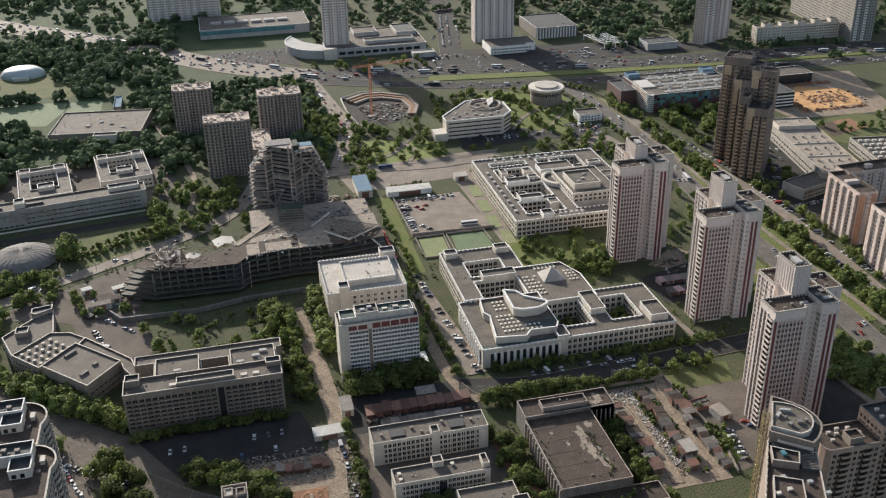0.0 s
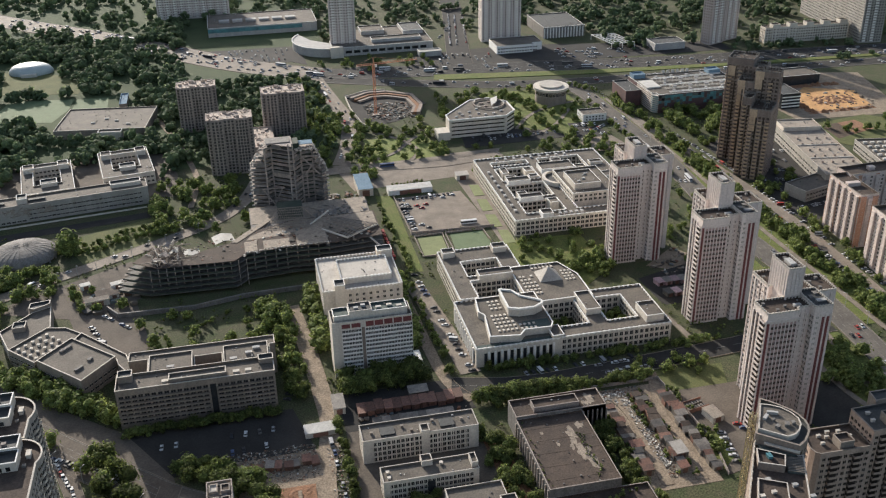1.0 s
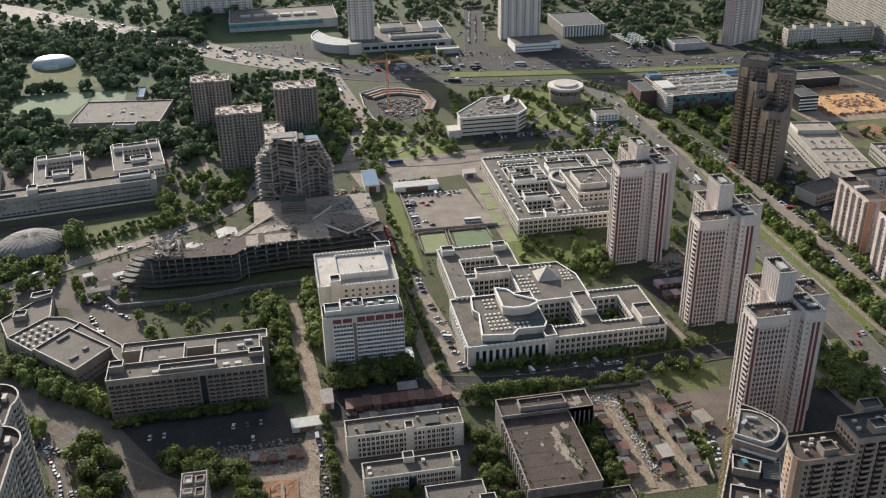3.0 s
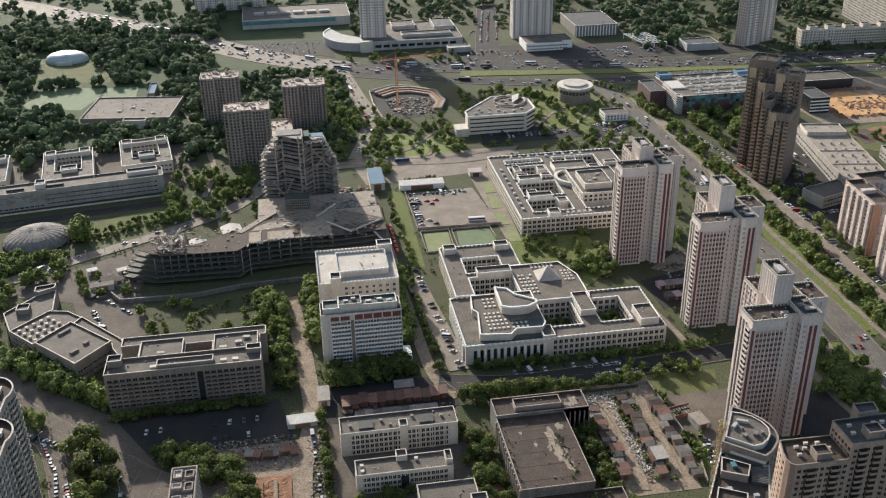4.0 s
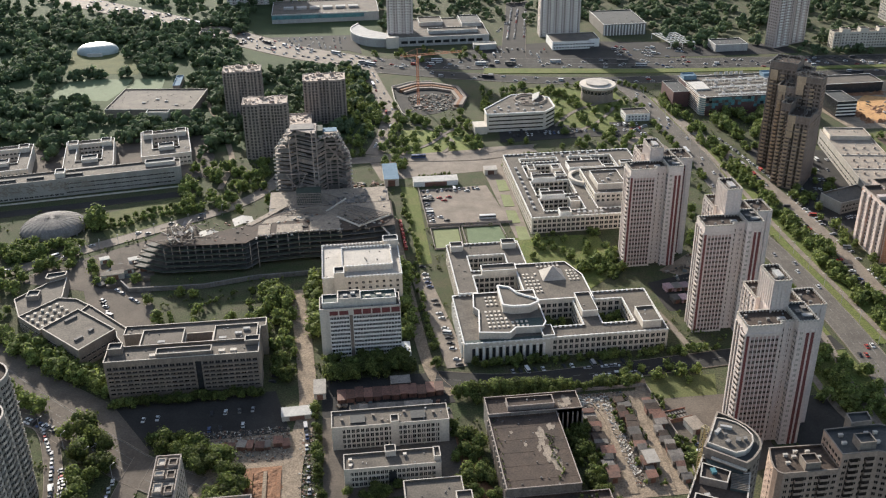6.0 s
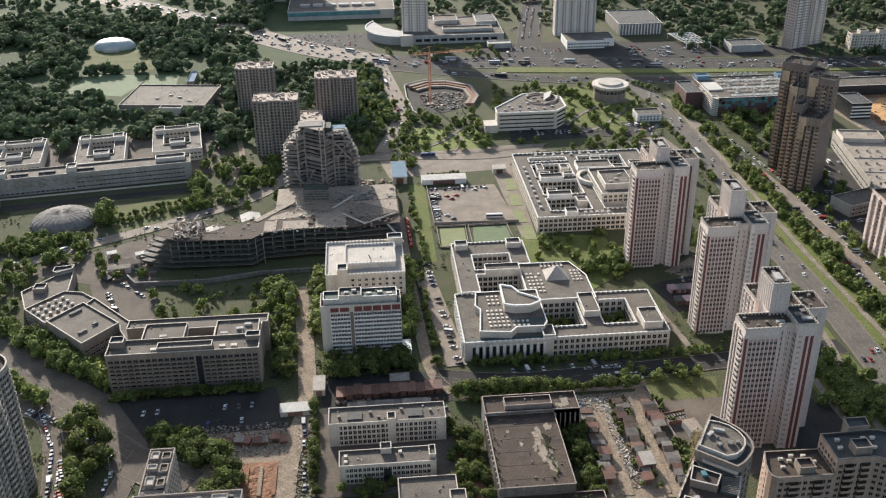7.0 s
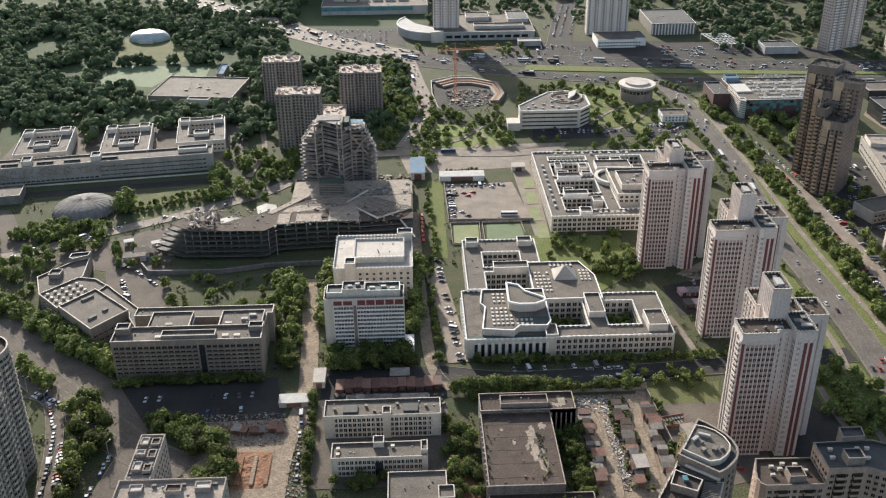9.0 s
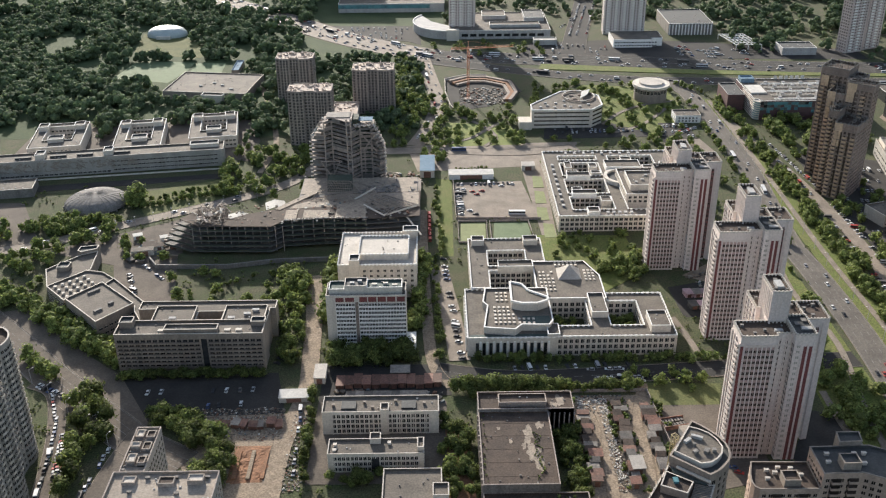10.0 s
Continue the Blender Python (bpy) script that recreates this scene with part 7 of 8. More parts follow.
for x, y0, n in ((177.5, 326, 13), (195.5, 324, 15), (209.5, 322, 16)):
    y = y0
    for i in range(n):
        w, d, k = rng.uniform(3.6, 6.6), rng.uniform(2.8, 4.8), rng.random()
        shed(x + rng.uniform(-0.8, 1.2), y, w, d, rng.uniform(2.2, 3.6), rng.uniform(-5, 5), SHEET if k < 0.6 else RUST, SHEET if k < 0.35 else (RUST if k < 0.62 else (ROOFBROWN if k < 0.965 else WHITESHEET)),
             "patched metal garage with a sheet roof", "garage", rng.uniform(0.1, 0.9), "garages along the dirt lane")
        y += d + rng.uniform(0.05, 0.7)


def tent(x, y, w, d, turn, label):
    """A folded white roof on four posts."""
    t = thing("canopy", label, "canopy", x, y, turn=turn)
    bm = bmesh.new()
    a = [bm.verts.new(p) for p in ((0, 0, 4.2), (w / 2, 0, 6.0), (w, 0, 4.2), (w, d, 4.4), (w / 2, d, 6.4), (0, d, 4.4))]
    b = [bm.verts.new(v.co + Vector((0, 0, 0.15))) for v in a]
    for q in ((0, 1, 4, 5), (1, 2, 3, 4)):
        bm.faces.new([b[i] for i in q])
        bm.faces.new([a[i] for i in q[::-1]])
    for i in range(6):
        j = (i + 1) % 6
        bm.faces.new((a[i], a[j], b[j], b[i]))
    part("roof", bm, WHITESHEET, t)
    for px_, py_ in ((0.3, 0.3), (w - 0.3, 0.3), (0.3, d - 0.3), (w - 0.3, d - 0.3)):
        part("post", boxes((px_ - 0.12, py_ - 0.12, 0, px_ + 0.12, py_ + 0.12, 4.4)), GREY, t)
    claim(t, 0, 0, w, d)


tent(-11, 614, 14, 12, 12, "broad white folded canopy beside the unfinished hall")
tent(-36, 599, 15, 8, 2, "white pitched canopy behind the unfinished hall")


def rubble(x0, y0, x1, y1, n, seed, label, size=1.0, z=0.0, material=None):
    """A litter of small scrap, boxes and boards, as one heap."""
    r = random.Random(seed)
    bm = bmesh.new()
    for i in range(n):
        s = size * r.uniform(0.4, 1.6)
        m = pose(r.uniform(x0, x1), r.uniform(y0, y1), z, r.uniform(-15, 15), r.uniform(-15, 15), r.uniform(0, 180))
        box(bm, -s, -s * r.uniform(0.3, 1), -0.1, s, s * r.uniform(0.3, 1), s * r.uniform(0.4, 1.2), m)
    me = bpy.data.meshes.new("scrap_heap")
    bm.to_mesh(me)
    bm.free()
    me.materials.append(material or JUNK)
    tagged(new("scrap_heap", me), label, "scrap", kind="stuff")


rubble(189, 322, 195, 385, 900, 31, "long heap of pale scrap and boards", 0.32)
rubble(189.5, 330, 194, 384, 300, 51, "white bits of board and foil on the scrap heap", 0.3, 0.25, PALESCRAP)
rubble(178, 380, 204, 395, 380, 32, "pale litter of scrap by the garages", 0.35)
rubble(179, 383, 194, 392, 120, 52, "white litter of board by the garages", 0.4, 0.2, PALESCRAP)
rubble(-12, 378, 32, 388, 520, 44, "wrecks and boards along the dark yard", 0.36)
rubble(-12, 362, 34, 380, 620, 33, "brown rubble of pulled down huts", 0.32)
rubble(-48, 562, 10, 592, 120, 42, "boards and steel left on the unfinished roof", 0.5, 18.0)
rubble(14, 566, 92, 600, 160, 43, "boards and rubble left on the unfinished deck", 0.7, 18.0)
rubble(37, 325, 46, 385, 520, 34, "scrap and wrecks along the lane", 0.36)
rubble(56, 388, 112, 402, 90, 35, "dark litter among the sheds", 0.9)
for k, (a, b) in enumerate(((0.0, 1.0), (0.12, 2.2), (0.26, 3.4))):
    outline = [(121, 912), (140, 926), (160, 925), (184, 908), (188, 874), (180, 850), (150, 848)]
    line = [(154 + (x - 154) * (1 + a), 868 + (y - 868) * (1 + a)) for x, y in [(154 + (x - 154) * 0.74, 868 + (y - 868) * 0.74) for x, y in outline]]
    bm = bmesh.new()
    for p, q in zip(line[:6], line[1:6]):
        beam(bm, (*p, b * 0.5), (*q, b * 0.5), 3.2)
    me = bpy.data.meshes.new("pit_bank")
    bm.to_mesh(me)
    bm.free()
    me.materials.append(REDDIRT if k % 2 else BROWNWALL)
    tagged(new("pit_bank", me), "reddish terraced bank of the dug site", "bank", kind="structure")
rubble(132, 845, 176, 892, 420, 36, "stacks and material on the building site", 0.8)
rubble(-92, 545, -60, 572, 30, 37, "site huts and material by the road", 1.8)
rubble(535, 765, 600, 812, 60, 38, "rusty stakes and material in the sand", 1.0)
rubble(60, 640, 98, 690, 160, 39, "broken concrete round the skeleton", 1.0)


def wall_run(pts, h, w, material, name, label):
    bm = bmesh.new()
    for a, b in zip(pts, pts[1:]):
        a, b = Vector(a), Vector(b)
        m = Matrix.Translation((*a, 0)) @ Matrix.Rotation(math.atan2(b.y - a.y, b.x - a.x), 4, "Z")
        box(bm, 0, -w / 2, 0, (b - a).length + w / 2, w / 2, h, m)
    me = bpy.data.meshes.new(name)
    bm.to_mesh(me)
    bm.free()
    me.materials.append(material)
    tagged(new(name, me), label, "wall", kind="structure")


wall_run([(-77, 548), (-70, 537), (-25, 536), (5, 543), (45, 545)], 3, 1.0, DARKCON, "retaining_wall", "dark retaining wall below the skeleton")
wall_run([(124, 568), (143, 568), (144, 600), (124, 600), (124, 568)], 1.2, 0.3, CONCRETE, "pitch_fence", "low board round the small pitch")
wall_run([(146, 567), (175, 568), (173, 600), (146, 600), (146, 567)], 1.2, 0.3, CONCRETE, "pitch_fence", "low board round the green pitch")
wall_run([(160, 930), (140, 931), (119, 918), (119, 880), (123, 840), (130, 821), (142, 818)], 2.4, 0.6, CREAM, "site_fence", "pale fence round the dug site")
wall_run([(122, 672), (123, 604), (182, 602)], 2, 0.3, CONCRETE, "yard_fence", "concrete fence of the yard")
wall_run([(174, 398), (216, 398), (220, 340), (216, 318)], 2, 0.3, CONCRETE, "yard_fence", "concrete fence round the garages")
wall_run([(-262, 672), (-60, 700)], 1.2, 0.4, CREAM, "terrace_edge", "pale edge of the terrace")
for i, (x, y, w, d) in enumerate(((-90, 553, 14, 5), (-84, 558, 9, 9), (-76, 560, 5, 5))):
    shed(x, y, w, d, 4, 10, CREAM, ROOFBROWN if i else ROOF, "small flat roofed gate pavilion", pitch=0.1)
shed(-76, 574, 8, 4, 3, 20, WHITE, WHITESHEET, "bright white site hut", pitch=0.2)
shed(-95, 577, 6, 4, 3, 20, WHITE, WHITESHEET, "bright white site hut by the road", pitch=0.2)

for i in range(14):
    shed(258 + (i % 7) * 5.2, 478 + (i // 7) * 14, 4.6, 6, 2.6, 8, STALL if i % 3 else SHEET, STALL if i % 2 else SHEET, "small pinkish market stall in the shade of the towers", "market_stall", 0.3, "market stalls")
rack = thing("cable_rack", "low rack of grey transformer cabinets in the yard", "equipment", 219, 366, turn=12)
for i in range(2):
    for k in range(7):
        part("cabinet", boxes((k * 1.6, i * 3.5, 0, k * 1.6 + 1.1, i * 3.5 + 2.4, 1.9)), SHEET, rack)
part("frame", boxes((-0.6, -0.6, 0, 12, -0.3, 2.4)), RUST, rack)
part("frame", boxes((-0.6, 6.4, 0, 12, 6.7, 2.4)), RUST, rack)
part("frame", boxes((-0.6, -0.28, 2.0, -0.3, 6.38, 2.3)), RUST, rack)
rubble(262, 505, 292, 538, 60, 41, "dirt and boards by the tower foot", 0.8)


# ---- cars ----
def car_meshes(kind):
    k, w, h = {"saloon": (4.4, 1.75, 1.45), "van": (5.4, 2.0, 2.3), "bus": (12.0, 2.5, 3.0)}[kind]
    bm = bmesh.new()
    low = h * (0.55 if kind == "saloon" else 0.45)
    box(bm, -w / 2, -k / 2, 0.28, w / 2, k / 2, low)
    if kind != "saloon":
        box(bm, -w / 2, -k / 2, h * 0.8, w / 2, k / 2 - 0.4, h)
    bmesh.ops.bevel(bm, geom=bm.edges[:], offset=0.12, segments=1, affect="EDGES")
    if kind == "saloon":
        vs = [bm.verts.new(p) for p in ((-w * .38, -k * .3, h - 0.06), (w * .38, -k * .3, h - 0.06), (w * .38, k * .08, h - 0.06), (-w * .38, k * .08, h - 0.06), (-w * .36, -k * .28, h), (w * .36, -k * .28, h), (w * .36, k * .06, h), (-w * .36, k * .06, h))]
        for q in QUADS:
            bm.faces.new([vs[i] for i in q])
    body = bpy.data.meshes.new("car_body")
    bm.to_mesh(body)
    bm.free()
    bm = bmesh.new()
    a, b, c, d = (-k * .4, k * .25, -k * .3, k * .08) if kind == "saloon" else (-k / 2 + .05, k / 2 - .05, -k / 2 + .05, k / 2 - .45)
    wt = w * (.4 if kind == "saloon" else .49)
    top = h - 0.06 if kind == "saloon" else h * 0.8
    vs = [bm.verts.new(p) for p in ((-w * .47, a, low - 0.02), (w * .47, a, low - 0.02), (w * .47, b, low - 0.02), (-w * .47, b, low - 0.02), (-wt, c, top), (wt, c, top), (wt, d, top), (-wt, d, top))]
    for q in QUADS:
        bm.faces.new([vs[i] for i in q])
    cabin = bpy.data.meshes.new("cabin_glass")
    bm.to_mesh(cabin)
    bm.free()
    cabin.materials.append(CARGLASS)
    return body, cabin, (w, k)


CARS = {}
bm = bmesh.new()
bmesh.ops.create_cone(bm, cap_ends=True, segments=10, radius1=0.33, radius2=0.33, depth=0.24, matrix=Matrix.Rotation(radians(90), 4, "Y"))
WHEEL = bpy.data.meshes.new("wheel")
bm.to_mesh(WHEEL)
bm.free()
WHEEL.materials.append(TYRE)
NAMES = ("white", "black", "grey", "silver", "red", "dark blue", "brown")
crng = random.Random(99)


CAR_LIST = []


def car(x, y, z, turn, kind="saloon", paint=None, wheels=True, state="parked"):
    CAR_LIST.append((x, y, turn, kind, paint, state))


def place_car(x, y, turn, kind, paint, state, wheels):
    z = max(height_at(x + a, y + b) for a, b in ((0, 0), (0, 2), (0, -2), (1, 0), (-1, 0))) - (0 if wheels else 0.26)
    i = paint if paint is not None else crng.choices(range(7), (22, 26, 18, 16, 6, 6, 6))[0]
    if (kind, i) not in CARS:
        b, c, size = car_meshes(kind)
        b.materials.append(PAINTS[i])
        CARS[kind, i] = (b, c, size)
    b, c, (w, k) = CARS[kind, i]
    t = thing("car" if kind == "saloon" else kind, f"{NAMES[i]} {'car' if kind == 'saloon' else kind} {state} on the asphalt", "car" if kind == "saloon" else kind, x, y, z, turn, group="cars" if kind == "saloon" else "")
    for nm, me in (("body", b), ("cabin_glass", c)):
        o = new(nm, me)
        o.parent = t
    if wheels:
        for sx in (-1, 1):
            for sy in (-0.3, 0.3):
                o = new("wheel", WHEEL)
                o.parent, o.location = t, (sx * (w / 2 - 0.08), sy * k, 0.33)


def row(x0, y0, x1, y1, n, turn, fill=0.8, z=0.1, wheels=False):
    for i in range(n):
        if crng.random() < fill:
            s = i / max(1, n - 1)
            car(x0 + (x1 - x0) * s + crng.uniform(-.3, .3), y0 + (y1 - y0) * s + crng.uniform(-.3, .3), z, turn + crng.uniform(-5, 5) + crng.choice((0, 180)), "van" if crng.random() < 0.08 else "saloon", wheels=wheels)


def traffic(index, offsets, step, jitter=0.6, z=0.3, span=(0, 1), bus=0.05):
    line, width = ROADS[index]
    for off in offsets:
        left = crng.uniform(0, step)
        for k, (a, b) in enumerate(zip(line, line[1:])):
            if not span[0] <= k / len(line) <= span[1]:
                continue
            d = (b - a)
            left -= d.length
            while left < 0:
                left += step * crng.uniform(1 - jitter, 1 + jitter)
                q = a + d * crng.random()
                nrm = Vector((-d.y, d.x)).normalized()
                kind = "bus" if crng.random() < bus else ("van" if crng.random() < 0.12 else "saloon")
                car(q.x + nrm.x * off, q.y + nrm.y * off, z, math.degrees(math.atan2(d.y, d.x)) - 90, kind, wheels=False, state="driving")


traffic(0, (-15, -10, -5, 6, 11, 16), 17, z=0.3, span=(0.2, 1))
traffic(1, (-14, -8, -2, 5, 11), 26, z=0.3, span=(0, 0.85), bus=0.12)
traffic(2, (-6, 0, 6), 30, z=0.3, span=(0.1, 0.9), bus=0.1)
traffic(3, (-3, 3), 26, z=0.3)
traffic(5, (-5.5, -2, 2, 5.5), 60, z=0.3, bus=0.1)
traffic(7, (-2.5, 2.5), 34, z=0.3)
row(384, 742, 394, 640, 26, 0, 0.8)
row(377, 742, 384, 640, 26, 0, 0.7)
row(394, 620, 395, 440, 36, 80, 0.85)
row(382, 600, 382, 440, 32, 80, 0.75)
row(125, 664, 170, 666, 14, 0, 0.8)
row(125, 660, 127, 612, 12, 90, 0.85)
row(129, 655, 131, 640, 5, 90, 0.7)
for x, y, k in ((136, 651, 4), (139, 646, 4), (143, 652, 4), (133, 618, 0), (137, 612, 1), (158, 661, 0), (166, 664, 0)):
    car(x, y, 0.25, 80, "saloon", k)
car(166, 612, 0.25, 88, "bus", 0)
car(128, 733, 0.3, 90, "bus", 5)
for i in range(7):
    car(104 + i * 0.1, 612 - i * 6.5, 0.25, 4, "van", 4, wheels=False)
row(113, 545, 122, 430, 22, 75, 0.7, wheels=True)
row(150, 420, 235, 423, 22, 10, 0.5, wheels=True)
row(140, 405.5, 215, 406.5, 18, 85, 0.35, wheels=True)
row(-86, 532, -76, 505, 8, 60, 0.7, wheels=True)
row(-78, 540, -60, 520, 6, 45, 0.6, wheels=True)
row(-55, 402, 20, 404, 12, 0, 0.5, wheels=True)
row(-30, 388, 20, 392, 10, 5, 0.4, wheels=True)
row(21, 424, 25, 440, 5, 60, 0.7, wheels=True)
row(-102, 411, -78, 396, 11, 150, 0.9, wheels=True)
row(-89, 399, -81, 380, 8, 20, 0.95, wheels=True)
row(-80, 378, -74, 350, 10, 12, 0.95, wheels=True)
row(-74, 348, -70, 318, 10, 8, 0.95, wheels=True)
row(-73, 370, -67, 338, 14, 100, 0.9, wheels=True)
row(-48, 356, -52, 318, 8, 6, 0.8, wheels=True)
row(-70, 392, -60, 382, 5, 135, 0.9, wheels=True)
row(40, 385, 42, 330, 8, 0, 0.7, wheels=True)
row(238, 352, 246, 334, 6, 70, 0.8, wheels=True)
row(222, 360, 236, 360, 6, 0, 0.5, wheels=True)
row(210, 770, 285, 775, 20, 0, 0.8)
row(212, 780, 250, 776, 12, 0, 0.7)
row(303, 784, 326, 784, 9, 0, 0.8)
row(302, 770, 326, 770, 9, 0, 0.7)
row(301, 759, 326, 759, 8, 0, 0.6)
row(215, 788, 240, 786, 10, 0, 0.6)
row(318, 768, 340, 785, 10, 0, 0.7)
row(405, 690, 455, 680, 14, 0, 0.7)
row(405, 650, 440, 640, 12, 0, 0.6)
row(402, 610, 436, 600, 12, 0, 0.7)
for j in range(5):
    row(-45 + 4 * j, 1125 - j * 9, 78, 1112 - j * 10, 20, 0, 0.55)
for j in range(4):
    row(225, 1040 - j * 10, 300, 1030 - j * 10, 14, 0, 0.4)
    row(370, 1030 - j * 11, 440, 1010 - j * 11, 14, 60, 0.4)
row(262, 1080, 292, 1220, 34, -12, 0.8)
row(270, 1080, 300, 1220, 34, -12, 0.7)
row(282, 1085, 310, 1220, 30, -12, 0.7)
row(250, 1100, 290, 1180, 14, 30, 0.6)
row(530, 870, 610, 862, 10, 70, 0.4)


row(190, 418, 209, 418, 7, 80, 0.8)
row(193, 409.5, 215, 410, 8, 80, 0.8)
row(227, 347, 224, 326, 6, 70, 0.8, 0.1)
row(402, 575, 440, 580, 14, 0, 0.8)
row(404, 630, 440, 622, 12, 0, 0.7)
row(404, 665, 446, 660, 12, 0, 0.7)
CAR_LIST.sort(key=lambda c: (c[0] - 60) ** 2 + (c[1] - 200) ** 2)
for i, c in enumerate(CAR_LIST[:300]):
    place_car(*c, wheels=i < 36)
FAR = {}
for x, y, turn, kind, paint, state in CAR_LIST[300:]:
    i = paint if paint is not None else crng.choices(range(7), (34, 18, 14, 20, 5, 4, 5))[0]
    if (kind, i) not in CARS:
        b, c, size = car_meshes(kind)
        b.materials.append(PAINTS[i])
        CARS[kind, i] = (b, c, size)
    for me in CARS[kind, i][:2]:
        FAR.setdefault(me.materials[0], []).append((me, pose(x, y, height_at(x, y) - 0.2, 0, 0, turn)))
vs, fs, ix, k = [], [], [], 0
for q, (m, rows) in enumerate(FAR.items()):
    for me, p in rows:
        vs += [tuple(p @ v.co) for v in me.vertices]
        fs += [tuple(j + k for j in f.vertices) for f in me.polygons]
        ix += [q] * len(me.polygons)
        k += len(me.vertices)
tagged(new("far_traffic", mesh_of("far_traffic", vs, fs, list(FAR), ix)), "far cars on the highway and in the car parks", "traffic", kind="stuff")


# ---- plants ----
def crown_mesh(seed, lobes, cards, name, spread=1.0, tall=1.0, sub=2, card=1.0, core=1.0):
    """A crown one metre high unit: lumpy lobes with ragged leaf clumps on them; from 0 to 1 in z."""
    r = random.Random(seed)
    bm = bmesh.new()
    lumps = []
    for i in range(lobes):
        a, z = r.uniform(0, 6.283), 0.3 + 0.45 * (i / max(1, lobes - 1))
        q = r.uniform(0.05, 0.28) * spread * (1.15 - z * 0.6)
        lumps.append((Vector((q * math.cos(a), q * math.sin(a), z)), r.uniform(0.13, 0.23) * (1.2 - 0.5 * abs(z - 0.45))))
    for c, rad in lumps:
        res = bmesh.ops.create_icosphere(bm, subdivisions=sub, radius=1)
        for v in res["verts"]:
            n = noise.noise(v.co * 2.3 + c * 9) * 0.35 + noise.noise(v.co * 6 + c * 5) * 0.25
            v.co = c + v.co * rad * core * (1 + n) * Vector((1, 1, 1)).length / 1.732
            v.co.z = max(0.1, v.co.z)
    for i in range(cards):
        c, rad = lumps[i % lobes]
        d = Vector((r.gauss(0, 1), r.gauss(0, 1), r.gauss(0.3, 1))).normalized()
        p = c + d * rad * r.uniform(0.75 * core, 1.5)
        u = d.orthogonal().normalized() * r.uniform(0.016, 0.042) * card
        w = d.cross(u).normalized() * r.uniform(0.016, 0.042) * card
        u = u + d * r.uniform(-0.03, 0.03)
        bm.faces.new([bm.verts.new(q) for q in (p - u - w, p + u - w * 0.6, p + u * 0.8 + w, p - u * 0.7 + w * 0.9)])
    for f in bm.faces:
        f.smooth = len(f.verts) == 3
    me = bpy.data.meshes.new(name)
    bm.to_mesh(me)
    bm.free()
    return me


def trunk_mesh(seed):
    r = random.Random(seed)
    bm = bmesh.new()
    rings = []
    for z, w in ((0, 0.028), (0.12, 0.02), (0.35, 0.015), (0.7, 0.005)):
        x, y = r.uniform(-.02, .02) * z, r.uniform(-.02, .02) * z
        rings.append([bm.verts.new((x + w * math.cos(k * 1.047), y + w * math.sin(k * 1.047), z)) for k in range(6)])
    for a, b in zip(rings, rings[1:]):
        for k in range(6):
            bm.faces.new((a[k], a[(k + 1) % 6], b[(k + 1) % 6], b[k]))
    for k in range(5):
        a = r.uniform(0, 6.283)
        beam(bm, (0, 0, 0.22 + k * 0.06), (0.2 * math.cos(a), 0.2 * math.sin(a), 0.4 + k * 0.07), 0.012)
    me = bpy.data.meshes.new("trunk")
    bm.to_mesh(me)
    bm.free()
    me.materials.append(BARK)
    return me


CROWNS = [crown_mesh(s, 11 + s % 5, 680, "crown", 0.95 + 0.17 * (s % 3), sub=1, core=0.8, card=1.15) for s in range(8)]
SHRUBS = [crown_mesh(20 + s, 5, 120, "shrub", 1.5, sub=1, core=0.8) for s in range(4)]
for me in CROWNS + SHRUBS:
    me.materials.append(LEAF)
TRUNKS = [trunk_mesh(s) for s in range(4)]
trng = random.Random(5)


def free(x, y, r=1.5, roads=True):
    if any(a - r < x < c + r and b - r < y < d + r for a, b, c, d in TAKEN):
        return False
    if roads:
        for line, width in ROADS:
            for p in line[::2]:
                if (p.x - x) ** 2 + (p.y - y) ** 2 < (width / 2 + r * 0.7) ** 2:
                    return False
    return True


TREE_LIST = []


def tree(x, y, h):
    TREE_LIST.append((x, y, h))


def place_tree(x, y, h):
    if h < 5.0:
        o = new("shrub", trng.choice(SHRUBS))
        tagged(o, "dense green leafy shrub on open ground", "shrub", "shrubs")
        s = h * trng.uniform(1.1, 1.4)
        o.matrix_basis = pose(x, y, -0.12 * s, 0, 0, trng.uniform(0, 360)) @ Matrix.Diagonal((s, s, s * 0.9, 1))
        return
    t = thing("tree", "leafy green broadleaved tree with a rounded crown" if h < 11 else "tall dark green broadleaved tree with a full crown", "tree", x, y, group="trees")
    s = h * trng.uniform(0.85, 1.1)
    turn = Matrix.Rotation(trng.uniform(0, 6.283), 4, "Z")
    for nm, me in (("trunk", trng.choice(TRUNKS)), ("crown", trng.choice(CROWNS))):
        o = new(nm, me)
        o.parent, o.matrix_basis = t, turn @ Matrix.Diagonal((s * 1.12, s * 1.12, h, 1))


def grove(x0, y0, x1, y1, n, lo, hi, roads=True, r=1.5):
    for i in range(n):
        for k in range(6):
            x, y = trng.uniform(x0, x1), trng.uniform(y0, y1)
            if free(x, y, r, roads):
                tree(x, y, trng.uniform(lo, hi))
                break


def avenue(x0, y0, x1, y1, n, lo, hi, wobble=1.2):
    for i in range(n):
        s = (i + trng.uniform(0.2, 0.8)) / n
        tree(x0 + (x1 - x0) * s + trng.uniform(-wobble, wobble), y0 + (y1 - y0) * s + trng.uniform(-wobble, wobble), trng.uniform(lo, hi))


